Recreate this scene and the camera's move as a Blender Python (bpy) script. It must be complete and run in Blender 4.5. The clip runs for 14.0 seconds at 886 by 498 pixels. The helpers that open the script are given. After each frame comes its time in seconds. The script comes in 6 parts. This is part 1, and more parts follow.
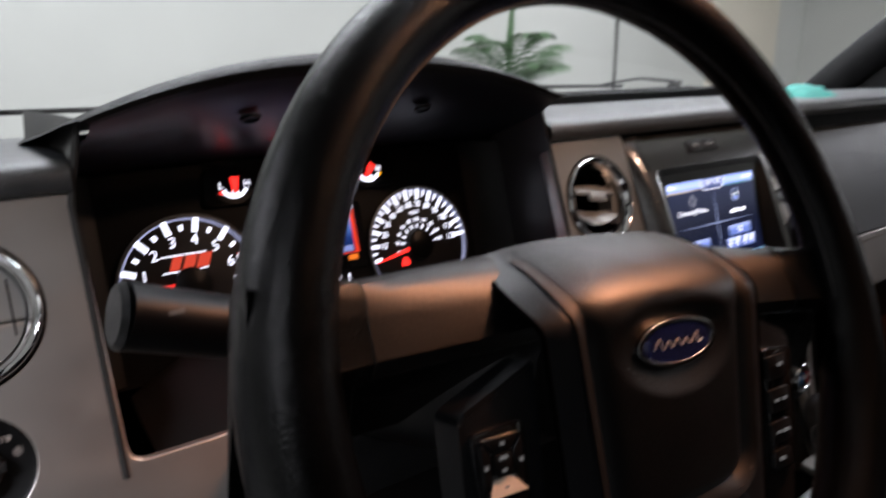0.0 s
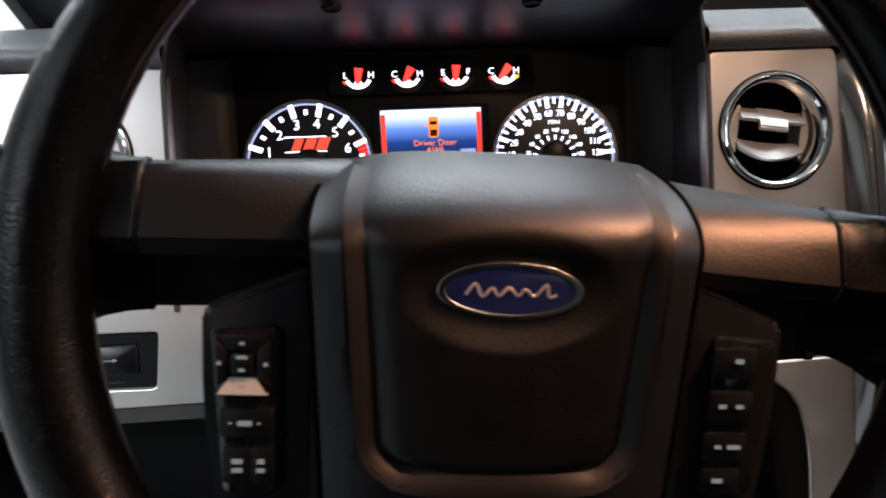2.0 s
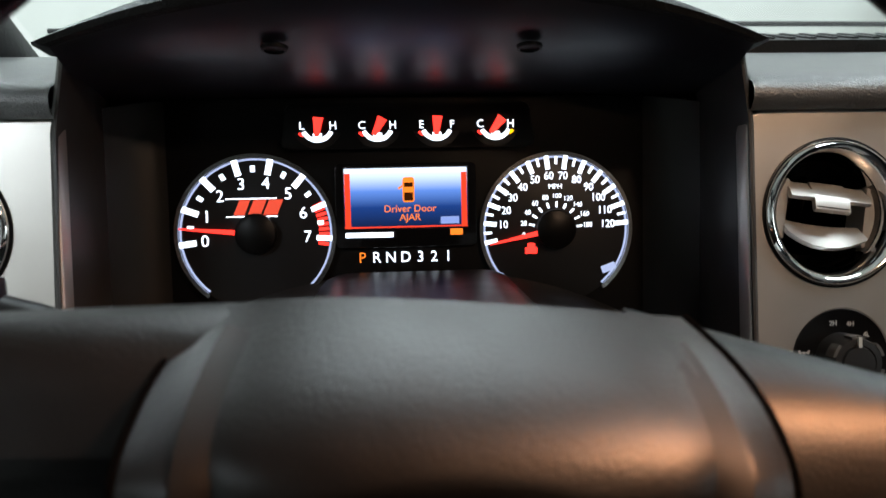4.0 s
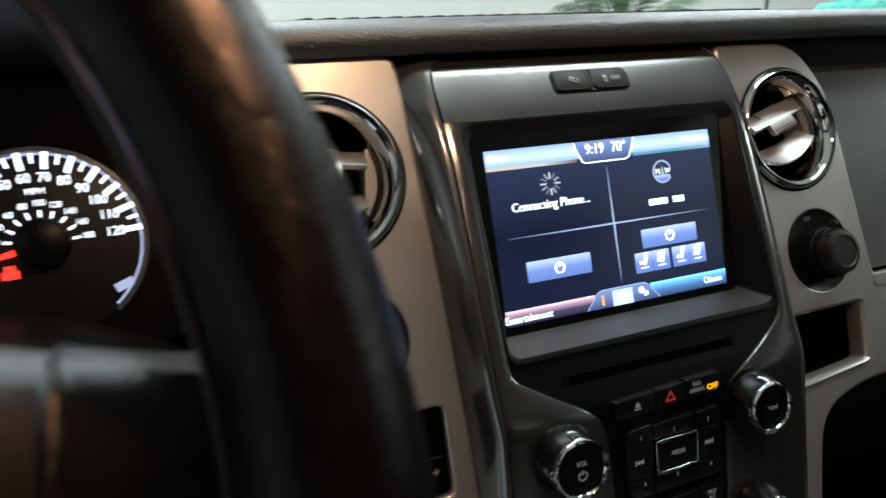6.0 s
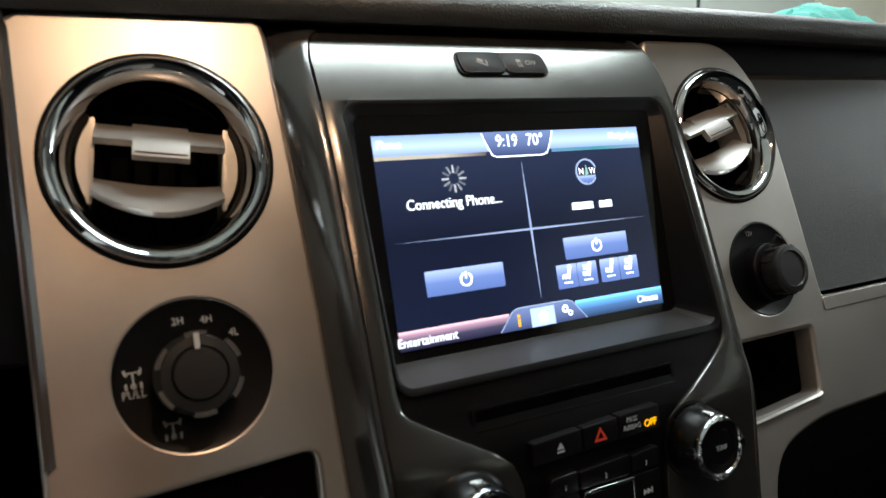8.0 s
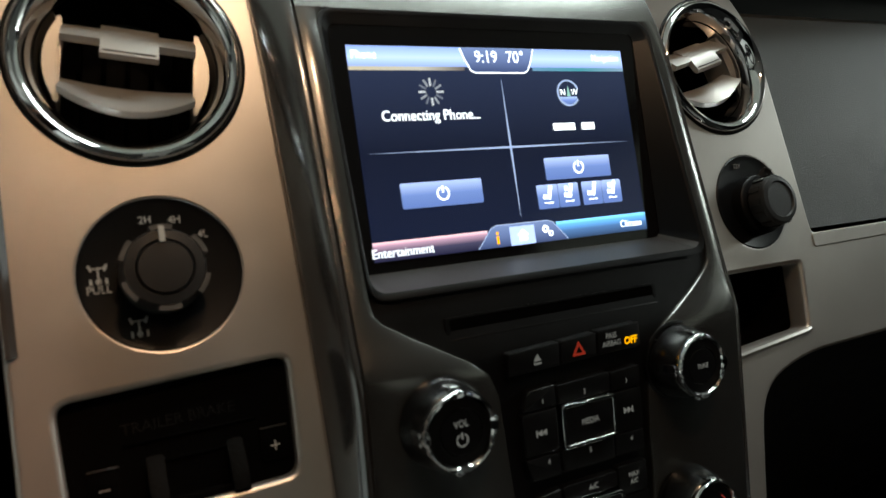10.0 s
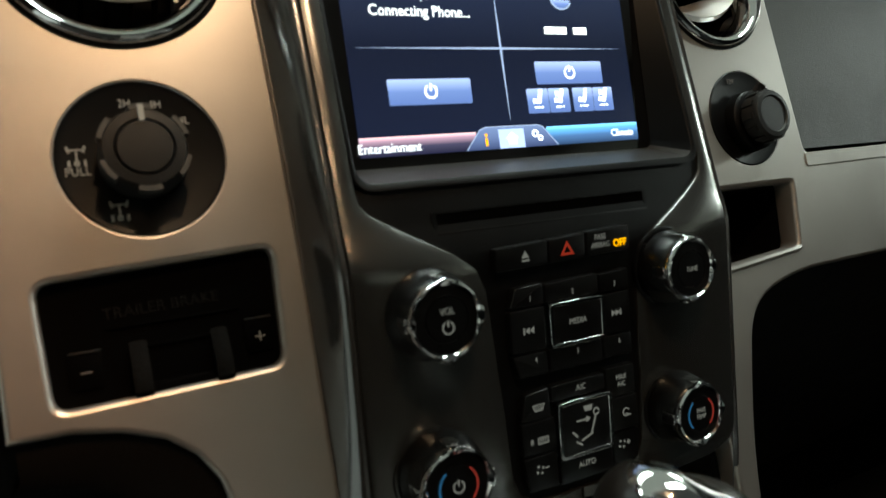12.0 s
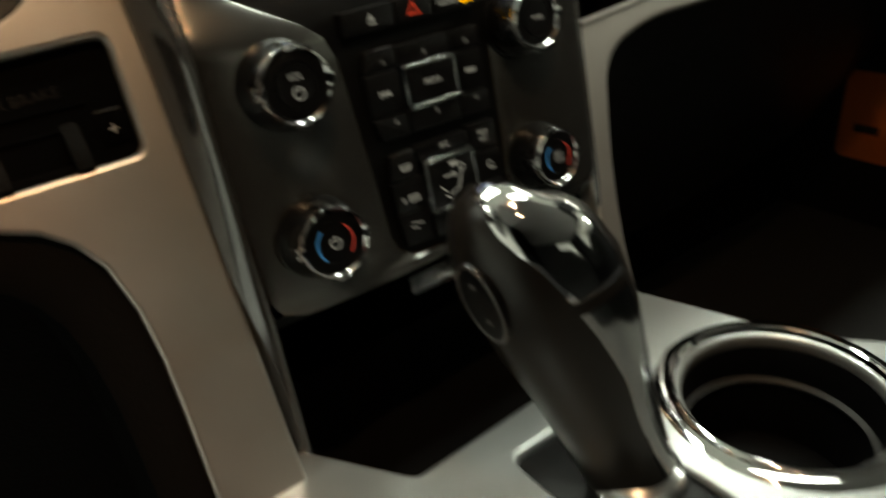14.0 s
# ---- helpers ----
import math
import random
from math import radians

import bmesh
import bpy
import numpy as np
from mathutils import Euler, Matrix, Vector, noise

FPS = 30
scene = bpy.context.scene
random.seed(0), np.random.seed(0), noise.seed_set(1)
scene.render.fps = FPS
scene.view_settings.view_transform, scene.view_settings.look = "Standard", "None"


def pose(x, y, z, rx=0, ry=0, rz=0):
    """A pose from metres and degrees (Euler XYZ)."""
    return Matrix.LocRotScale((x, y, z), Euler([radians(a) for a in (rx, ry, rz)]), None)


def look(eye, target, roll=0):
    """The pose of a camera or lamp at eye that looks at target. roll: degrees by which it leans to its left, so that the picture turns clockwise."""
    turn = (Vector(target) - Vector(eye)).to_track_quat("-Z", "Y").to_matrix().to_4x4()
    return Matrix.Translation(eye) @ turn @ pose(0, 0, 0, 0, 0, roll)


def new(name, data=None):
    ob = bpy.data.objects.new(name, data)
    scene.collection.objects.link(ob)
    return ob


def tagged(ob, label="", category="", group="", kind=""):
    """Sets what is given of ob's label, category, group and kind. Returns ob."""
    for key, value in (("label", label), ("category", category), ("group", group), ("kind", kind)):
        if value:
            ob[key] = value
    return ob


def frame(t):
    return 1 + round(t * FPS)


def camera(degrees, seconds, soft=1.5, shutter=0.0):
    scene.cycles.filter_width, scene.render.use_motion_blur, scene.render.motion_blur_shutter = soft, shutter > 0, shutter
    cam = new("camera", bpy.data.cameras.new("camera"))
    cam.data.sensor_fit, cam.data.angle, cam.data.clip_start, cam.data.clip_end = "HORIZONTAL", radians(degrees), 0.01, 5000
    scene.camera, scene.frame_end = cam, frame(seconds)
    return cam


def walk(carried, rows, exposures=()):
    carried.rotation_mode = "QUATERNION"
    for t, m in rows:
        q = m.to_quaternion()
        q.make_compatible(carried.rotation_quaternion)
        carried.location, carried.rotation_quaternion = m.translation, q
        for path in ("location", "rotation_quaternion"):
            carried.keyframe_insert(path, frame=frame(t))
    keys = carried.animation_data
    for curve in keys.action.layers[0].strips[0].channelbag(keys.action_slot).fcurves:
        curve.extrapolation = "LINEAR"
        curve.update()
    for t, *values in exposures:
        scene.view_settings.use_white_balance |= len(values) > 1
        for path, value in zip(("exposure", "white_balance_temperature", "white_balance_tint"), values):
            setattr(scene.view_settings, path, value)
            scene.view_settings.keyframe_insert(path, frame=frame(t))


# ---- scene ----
cam = camera(64.9, 14.0, shutter=0.4)
cam.data.dof.use_dof, cam.data.dof.focus_distance, cam.data.dof.aperture_fstop = True, 0.50, 10.0
PATH = [
    (0, (-0.0239, 0.1560, 1.4966), (1.1114, 1.7155, 0.9683), -0.45),
    (0.3, (0.0037, 0.1601, 1.4769), (0.9136, 1.8240, 0.8416), -1.93),
    (0.5, (0.0365, 0.1593, 1.4748), (0.7995, 1.8744, 0.7847), -1.97),
    (0.6, (0.0564, 0.1574, 1.4743), (0.7187, 1.9031, 0.7575), -3.65),
    (0.9, (0.1104, 0.1515, 1.4702), (0.5037, 1.9614, 0.7154), -4.44),
    (1, (0.1224, 0.1445, 1.4732), (0.4206, 1.9676, 0.7066), -3.94),
    (1.2, (0.1393, 0.1316, 1.4721), (0.2882, 1.9639, 0.6844), -2.43),
    (1.5, (0.1757, 0.1105, 1.4842), (0.2534, 1.9589, 0.7245), -3.09),
    (2, (0.2179, 0.0932, 1.4832), (0.3607, 1.9396, 0.7278), -1.28),
    (2.1, (0.2258, 0.0919, 1.4838), (0.3969, 1.9336, 0.7232), -1.54),
    (2.2, (0.2293, 0.0889, 1.4823), (0.4252, 1.9286, 0.7228), -1.39),
    (4.3, (0.2618, 0.2346, 1.4894), (0.3991, 2.1066, 0.7991), 0.07),
    (4.5, (0.2808, 0.2276, 1.4894), (0.5040, 2.0940, 0.8062), -0.73),
    (4.8, (0.3164, 0.2319, 1.4837), (0.6349, 2.0897, 0.8152), 0.05),
    (5, (0.3454, 0.2333, 1.4709), (0.7769, 2.0836, 0.8460), 0.65),
    (5.3, (0.3841, 0.2349, 1.4549), (0.9380, 2.0601, 0.8532), -0.14),
    (5.5, (0.4089, 0.2377, 1.4482), (1.0263, 2.0409, 0.8422), 0.19),
    (5.8, (0.4389, 0.2431, 1.4362), (1.1068, 2.0285, 0.8309), -1.30),
    (6, (0.4549, 0.2595, 1.4235), (1.1893, 2.0257, 0.8394), -1.94),
    (6.5, (0.479, 0.29, 1.406), (1.328, 2.03, 0.904), -1.3),
    (6.8, (0.483, 0.303, 1.408), (1.359, 2.041, 0.942), -1.5),
    (7, (0.490, 0.3, 1.396), (1.348, 2.053, 0.954), -1.6),
    (7.2, (0.496, 0.309, 1.388), (1.393, 2.046, 0.96), -0.8),
    (9.3, (0.518, 0.304, 1.342), (1.406, 2.052, 0.943), -0.4),
    (9.5, (0.519, 0.302, 1.335), (1.402, 2.049, 0.924), -0.2),
    (10, (0.521, 0.299, 1.329), (1.407, 2.041, 0.906), -0.8),
    (10.5, (0.522, 0.298, 1.325), (1.417, 2.033, 0.893), -0.4),
    (11, (0.522, 0.297, 1.313), (1.415, 2.028, 0.861), -0.1),
    (11.5, (0.522, 0.295, 1.301), (1.416, 2.02, 0.827), -0.4),
    (12, (0.522, 0.294, 1.293), (1.412, 2.012, 0.788), -0.5),
    (12.4, (0.524, 0.292, 1.282), (1.415, 2.009, 0.775), -0.6),
    (12.5, (0.526, 0.292, 1.284), (1.41, 2.005, 0.753), -0.7),
    (13, (0.526, 0.288, 1.273), (1.415, 1.984, 0.694), -0.6),
    (13.5, (0.527, 0.281, 1.263), (1.402, 1.925, 0.534), -1.4),
    (13.8, (0.527, 0.279, 1.265), (1.449, 1.834, 0.41), -4.0),
    (14, (0.529, 0.259, 1.267), (1.508, 1.713, 0.303), -6.0),
]
# light balance of the clip's camera
walk(cam, [(t, look(eye, target, roll)) for t, eye, target, roll in PATH], exposures=[(0.0, -0.35, 6350, 19), (0.5, -0.08, 6400, 22), (1.0, 0.05, 6400, 23), (1.5, 0.05, 6250, 20), (2.0, 0.30, 6100, 14), (4.5, 0.05, 6150, 5), (5.5, 0.0, 6200, 5), (6.0, -0.06, 6200, 5), (7.0, -0.04, 6250, 5), (9.5, -0.27, 6500, 1), (11.0, -0.16, 6550, -2), (12.5, -0.10, 6600, -6), (13.5, -0.18, 7500, 2), (14.0, 0.22, 7600, -2)])

# ---- world and large lights ----
world = bpy.data.worlds.new("world")
scene.world = world
world.use_nodes = True
world.node_tree.nodes["Background"].inputs[0].default_value = (0.50, 0.54, 0.58, 1)
world.node_tree.nodes["Background"].inputs[1].default_value = 0.02


def area_lamp(name, m, w, h, watts, color):
    data = bpy.data.lights.new(name, "AREA")
    data.shape, data.size, data.size_y, data.energy, data.color = "RECTANGLE", w, h, watts, color
    ob = new(name, data)
    ob.matrix_world = m
    return tagged(ob, kind="structure")


# garage ceiling panels over the truck's nose, and added ones round the cab
# last three added as fill: by the open door, passenger side, trim top
PANELS = [(x, y, 34 if x < 0 else 24) for x in (-1.9, 0.6, 3.1) for y in (1.5, 2.2, 2.9)] + [(-1.5, -1.3, 80), (5.9, -0.6, 115), (1.6, 0.55, 26)]
for gx, gy, watts in PANELS:
    area_lamp("ceiling_panel_and_fill", pose(gx, gy, 3.02), 1.2, 0.3, watts, (0.93, 0.98, 1.0))
# warm map lamps in the overhead console by the windscreen
area_lamp("map_lamp_bulb", pose(0.62, 0.25, 1.824, 62), 0.05, 0.035, 1.8, (1.0, 0.62, 0.385))
area_lamp("dome_lamp_bulb", pose(0.49, -0.10, 1.838), 0.05, 0.035, 0.5, (1.0, 0.56, 0.32))
# the driver's one is a reading beam towards the wheel
beam = bpy.data.lights.new("map_lamp_beam", "SPOT")
beam.energy, beam.color, beam.spot_size, beam.spot_blend, beam.shadow_soft_size = 34.0, (1.0, 0.40, 0.17), radians(60), 0.7, 0.02
ob = new("map_lamp_beam", beam)
ob.matrix_world = look((0.66, 0.325, 1.836), (0.270, 0.36, 1.20), 0)
tagged(ob, kind="structure")

# ---- materials ----
MATS = {}


def material(name, color, rough=0.5, metal=0.0, grain=0.0, size=900.0, vary=0.12, vary_size=40.0, coat=0.0, stretch=(1, 1, 1), spec=0.5):
    """A surface with colour drifting at two scales and a fine relief. size, vary_size: bumps per metre."""
    if name in MATS:
        return MATS[name]
    m = bpy.data.materials.new(name)
    m.use_nodes = True
    nt = m.node_tree
    b = nt.nodes["Principled BSDF"]
    b.inputs["Roughness"].default_value, b.inputs["Metallic"].default_value = rough, metal
    b.inputs["Coat Weight"].default_value, b.inputs["Specular IOR Level"].default_value = coat, spec
    b.inputs["Coat Roughness"].default_value = 0.08
    tc, mp = nt.nodes.new("ShaderNodeTexCoord"), nt.nodes.new("ShaderNodeMapping")
    mp.inputs["Scale"].default_value = stretch
    nt.links.new(tc.outputs["Object"], mp.inputs["Vector"])
    wide, fine = nt.nodes.new("ShaderNodeTexNoise"), nt.nodes.new("ShaderNodeTexNoise")
    wide.inputs["Scale"].default_value, wide.inputs["Detail"].default_value = vary_size, 4
    fine.inputs["Scale"].default_value, fine.inputs["Detail"].default_value = size, 2
    nt.links.new(tc.outputs["Object"], wide.inputs["Vector"])
    nt.links.new(mp.outputs["Vector"], fine.inputs["Vector"])
    mixn = nt.nodes.new("ShaderNodeMath")
    mixn.operation = "MULTIPLY_ADD"
    mixn.inputs[1].default_value = 0.35
    nt.links.new(fine.outputs["Fac"], mixn.inputs[0])
    nt.links.new(wide.outputs["Fac"], mixn.inputs[2])
    ramp = nt.nodes.new("ShaderNodeMapRange")
    ramp.inputs["From Min"].default_value, ramp.inputs["From Max"].default_value = 0.35, 1.0
    ramp.inputs["To Min"].default_value, ramp.inputs["To Max"].default_value = 1 - vary, 1 + vary
    nt.links.new(mixn.outputs[0], ramp.inputs["Value"])
    hue = nt.nodes.new("ShaderNodeVectorMath")
    hue.operation = "SCALE"
    hue.inputs[0].default_value = color
    nt.links.new(ramp.outputs[0], hue.inputs["Scale"])
    nt.links.new(hue.outputs[0], b.inputs["Base Color"])
    rr = nt.nodes.new("ShaderNodeMapRange")
    rr.inputs["To Min"].default_value, rr.inputs["To Max"].default_value = max(0.02, rough * 0.82), min(1, rough * 1.18)
    nt.links.new(wide.outputs["Fac"], rr.inputs["Value"])
    nt.links.new(rr.outputs[0], b.inputs["Roughness"])
    if grain:
        bump = nt.nodes.new("ShaderNodeBump")
        bump.inputs["Strength"].default_value, bump.inputs["Distance"].default_value = 1.0, grain
        nt.links.new(fine.outputs["Fac"], bump.inputs["Height"])
        nt.links.new(bump.outputs[0], b.inputs["Normal"])
    MATS[name] = m
    return m


def glow(name, color, strength=1.0):
    """A lit legend or lit pixels."""
    if name in MATS:
        return MATS[name]
    m = bpy.data.materials.new(name)
    m.use_nodes = True
    b = m.node_tree.nodes["Principled BSDF"]
    b.inputs["Base Color"].default_value = (0.004, 0.004, 0.004, 1)
    b.inputs["Roughness"].default_value = 0.18
    b.inputs["Emission Color"].default_value = (*color, 1)
    b.inputs["Emission Strength"].default_value = strength
    MATS[name] = m
    return m


def glow_ramp(name, stops, strength=1.0, axis=1):
    """Lit pixels whose colour runs along one axis of the part's own box; stops: place and colour."""
    if name in MATS:
        return MATS[name]
    m = glow(name, (0, 0, 0), strength)
    nt = m.node_tree
    tc, sep, ramp = nt.nodes.new("ShaderNodeTexCoord"), nt.nodes.new("ShaderNodeSeparateXYZ"), nt.nodes.new("ShaderNodeValToRGB")
    nt.links.new(tc.outputs["Generated"], sep.inputs[0])
    nt.links.new(sep.outputs[axis], ramp.inputs[0])
    els = ramp.color_ramp.elements
    while len(els) < len(stops):
        els.new(0.5)
    for e, (at, c) in zip(els, stops):
        e.position, e.color = at, (*c, 1)
    nt.links.new(ramp.outputs[0], nt.nodes["Principled BSDF"].inputs["Emission Color"])
    return m


SILVER = material("satin_silver_paint", (0.54, 0.515, 0.485), 0.36, 0.82, 0.00002, 1500, 0.05, 30)
GUN = material("brushed_gunmetal", (0.190, 0.190, 0.184), 0.22, 0.92, 0.000004, 1400, 0.07, 30, stretch=(0.02, 1, 1))
PILLAR = material("dark_satin_trim", (0.190, 0.193, 0.197), 0.19, 0.85, 0.00001, 900, 0.08, 20)
BLACK = material("black_moulded_plastic", (0.0025, 0.0025, 0.0028), 0.38, 0.0, 0.00006, 1800, 0.15, spec=0.2)
GLOSS = material("gloss_black_plastic", (0.005, 0.005, 0.0055), 0.10, 0.0, 0.0, 900, 0.1, coat=0.5)
GREY = material("charcoal_plastic", (0.011, 0.0112, 0.0115), 0.45, 0.0, 0.0001, 1500, 0.15, spec=0.35)
SHELF = material("grey_bezel_plastic", (0.032, 0.032, 0.032), 0.44, 0.0, 0.00006, 1500, 0.1)
DASH = material("grained_dash_vinyl", (0.040, 0.043, 0.046), 0.36, 0.0, 0.0006, 700, 0.25, 60, spec=1.0)
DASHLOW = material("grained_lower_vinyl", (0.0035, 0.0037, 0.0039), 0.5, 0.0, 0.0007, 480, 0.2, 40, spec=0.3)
LEATHER = material("black_rim_leather", (0.0009, 0.0009, 0.0010), 0.25, 0.0, 0.00042, 760, 0.2, 60, spec=0.20)
PADVINYL = material("airbag_pad_vinyl", (0.0014, 0.0014, 0.0014), 0.40, 0.0, 0.00022, 720, 0.15, 60, spec=0.32)
PASSPAD = material("fine_grained_vinyl", (0.044, 0.047, 0.049), 0.48, 0.0, 0.00025, 1100, 0.12, 40, spec=0.5)
HOODLINING = material("smooth_black_hood_lining", (0.009, 0.009, 0.013), 0.36, 0.0, 0.00002, 1500, 0.1)
# near-black without sheen: stands in for shade in slots, vents and recesses
SHADEBLACK = material("recess_shade_black", (0.0015, 0.0015, 0.0015), 1.0, 0.0, 0.0, 900, 0.1, spec=0.0)
PADBAND = material("grey_pad_band", (0.0040, 0.0044, 0.0052), 0.38, 0.0, 0.00022, 720, 0.12, 60, spec=0.28)
CHROME = material("chrome_plate", (0.80, 0.80, 0.81), 0.05, 1.0, 0.0, 300, 0.04, 60)
SATINCHROME = material("satin_chrome", (0.62, 0.62, 0.62), 0.22, 1.0, 0.0, 300, 0.05, 60)
CREASE = material("soft_pad_crease", (0.0022, 0.0021, 0.0020), 0.56, 0.0, 0.00008, 1100, 0.15, 60, spec=0.26)
POCKET = material("dull_black_pocket", (0.0016, 0.0015, 0.0015), 0.70, 0.0, 0.00005, 1500, 0.15, spec=0.02)
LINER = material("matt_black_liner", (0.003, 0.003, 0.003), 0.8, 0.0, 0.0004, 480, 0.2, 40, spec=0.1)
SKIRT = material("satin_black_knob", (0.004, 0.004, 0.0042), 0.26, 0.0, 0.00002, 1500, 0.1, spec=0.35)
DULLCHROME = material("dull_chrome", (0.22, 0.22, 0.22), 0.25, 1.0, 0.0, 300, 0.1, 60)
VANE = material("champagne_vane_plastic", (0.42, 0.41, 0.39), 0.34, 0.5, 0.00004, 1500, 0.08)
PRINT = material("pale_grey_print", (0.42, 0.42, 0.40), 0.6, 0.0, 0, 900, 0.05)
DIMPRINT = material("dim_grey_print", (0.16, 0.155, 0.15), 0.6, 0.0, 0, 900, 0.05)
WHITE_LIT = glow("white_backlight", (0.86, 0.90, 1.0), 2.6)
RED_LIT = glow("red_backlight", (1.0, 0.03, 0.02), 2.6)
ORANGE_LIT = glow("orange_backlight", (1.0, 0.22, 0.02), 1.4)
AMBER_LIT = glow("amber_backlight", (1.0, 0.42, 0.0), 2.2)
DIM_LIT = glow("dim_legend_backlight", (0.55, 0.55, 0.52), 0.28)
WALLP = material("white_garage_paint", (0.52, 0.52, 0.49), 0.7, 0.0, 0.0006, 160, 0.06, 2.5)
CONCRETE = material("grey_floor_concrete", (0.45, 0.45, 0.44), 0.7, 0.0, 0.001, 60, 0.2, 3)
HEADLINER = material("grey_headliner_cloth", (0.36, 0.355, 0.345), 0.9, 0.0, 0.0004, 900, 0.08, 20)
BODYPAINT = material("pale_grey_body_paint", (0.36, 0.36, 0.38), 0.30, 0.0, 0.0, 200, 0.06, 6, coat=0.3)
RUBBER = material("black_rubber", (0.012, 0.012, 0.012), 0.6, 0.0, 0.0002, 600, 0.1)
CARPET = material("black_carpet", (0.014, 0.014, 0.014), 0.95, 0.0, 0.002, 300, 0.25)
LEAF = material("palm_leaf_green", (0.055, 0.12, 0.045), 0.5, 0.0, 0.0002, 200, 0.3, 12)
TEAL = material("teal_cloth", (0.06, 0.42, 0.36), 0.6, 0.0, 0.0005, 700, 0.2, 60)
NAVY = material("navy_enamel", (0.010, 0.016, 0.07), 0.12, 0.0, 0.0, 900, 0.1, coat=0.8)

# ---- shape helpers ----
WORLD = {}


def thing(name, m, label, category, group="", kind=""):
    """An Empty at the base of a thing; its parts are given in world places."""
    ob = new(name)
    ob.empty_display_size = 0.02
    ob.matrix_basis = m
    WORLD[ob] = m.inverted()
    return tagged(ob, label, category, group, kind)


def part(name, bm, mat, parent=None, label="", m=None, flat=False):
    """Links a bmesh as one mesh object under a thing or a part. m: the frame in which the bmesh was made."""
    if m is not None:
        bm.transform(m)
    me = bpy.data.meshes.new(name)
    if parent is not None:
        bm.transform(WORLD[parent])
    bmesh.ops.recalc_face_normals(bm, faces=bm.faces)
    bm.to_mesh(me)
    bm.free()
    me.materials.append(mat)
    if not flat:
        me.shade_smooth()
        me.set_sharp_from_angle(angle=radians(38))
    ob = new(name, me)
    if parent is not None:
        ob.parent = parent
        WORLD[ob] = WORLD[parent]
    else:
        WORLD[ob] = Matrix()
    return tagged(ob, label)


def structure(name, bm, mat, label="", m=None):
    ob = part(name, bm, mat, None, label, m)
    return tagged(ob, kind="structure")


def plane_frame(plane, x, z, n=0.0):
    """A frame on a sloping dash plane (y0, z0, slope): x to the right, y up the slope, z out towards the driver."""
    y0, z0, s = plane
    k = math.hypot(1, s)
    m = Matrix(((1, 0, 0, x), (0, s / k, -1 / k, y0 + s * (z - z0)), (0, 1 / k, s / k, z), (0, 0, 0, 1)))
    return m @ Matrix.Translation((0, 0, n))


SIDE, UPPER, LOWER, SCREEN, CLUSTER, HUB, RIM = (
    (0.614, 1.257, 0.37), (0.565, 1.204, 0.447), (0.565, 1.204, 0.17), (0.609, 1.25, 0.29), (0.775, 1.352, 0.30), (0.3555, 1.357, 0.27), (0.3729, 1.352, 0.40))


def y_on(plane, z):
    return plane[0] + plane[2] * (z - plane[1])


def arc(cx, cy, r, a0, a1, n):
    return [(cx + r * math.cos(radians(a0 + (a1 - a0) * i / n)), cy + r * math.sin(radians(a0 + (a1 - a0) * i / n))) for i in range(n + 1)]


def circle(cx, cy, r, n=48):
    return arc(cx, cy, r, 0, 360 - 360 / n, n - 1)


def rounded(pts, r, n=5):
    """A polygon with its corners rounded; r: one radius or one for each corner."""
    out, k = [], len(pts)
    for i, p in enumerate(pts):
        rr = r[i] if isinstance(r, (list, tuple)) else r
        p, a, b = Vector(p), Vector(pts[i - 1]), Vector(pts[(i + 1) % k])
        u, v = (a - p), (b - p)
        d = min(rr, u.length * 0.49, v.length * 0.49)
        if d < 1e-6:
            out.append(tuple(p))
            continue
        p0, p1 = p + u.normalized() * d, p + v.normalized() * d
        for j in range(n + 1):
            t = j / n
            out.append(tuple(p0 * (1 - t) ** 2 + p * 2 * t * (1 - t) + p1 * t * t))
    return out


def rrect(w, h, r, cx=0.0, cy=0.0, n=5):
    return rounded([(cx - w / 2, cy - h / 2), (cx + w / 2, cy - h / 2), (cx + w / 2, cy + h / 2), (cx - w / 2, cy + h / 2)], r, n)


def slab(poly, z0, z1, bev=0.0, seg=2):
    """A polygon raised from z0 to z1 with its upper rim bevelled."""
    bm = bmesh.new()
    low, top = [bm.verts.new((x, y, z0)) for x, y in poly], [bm.verts.new((x, y, z1)) for x, y in poly]
    k = len(poly)
    bm.faces.new(low[::-1])
    bm.faces.new(top)
    for i in range(k):
        bm.faces.new((low[i], low[(i + 1) % k], top[(i + 1) % k], top[i]))
    if bev:
        rim = [e for e in bm.edges if e.verts[0] in top and e.verts[1] in top]
        bmesh.ops.bevel(bm, geom=rim, offset=bev, segments=seg, profile=0.5, affect="EDGES")
    return bm


def from_curve(data):
    """The mesh of a filled curve or of a text, as a bmesh."""
    ob = new("shape", data)
    dg = bpy.context.evaluated_depsgraph_get()
    me = bpy.data.meshes.new_from_object(ob.evaluated_get(dg))
    bm = bmesh.new()
    bm.from_mesh(me)
    bpy.data.objects.remove(ob)
    bpy.data.meshes.remove(me)
    return bm


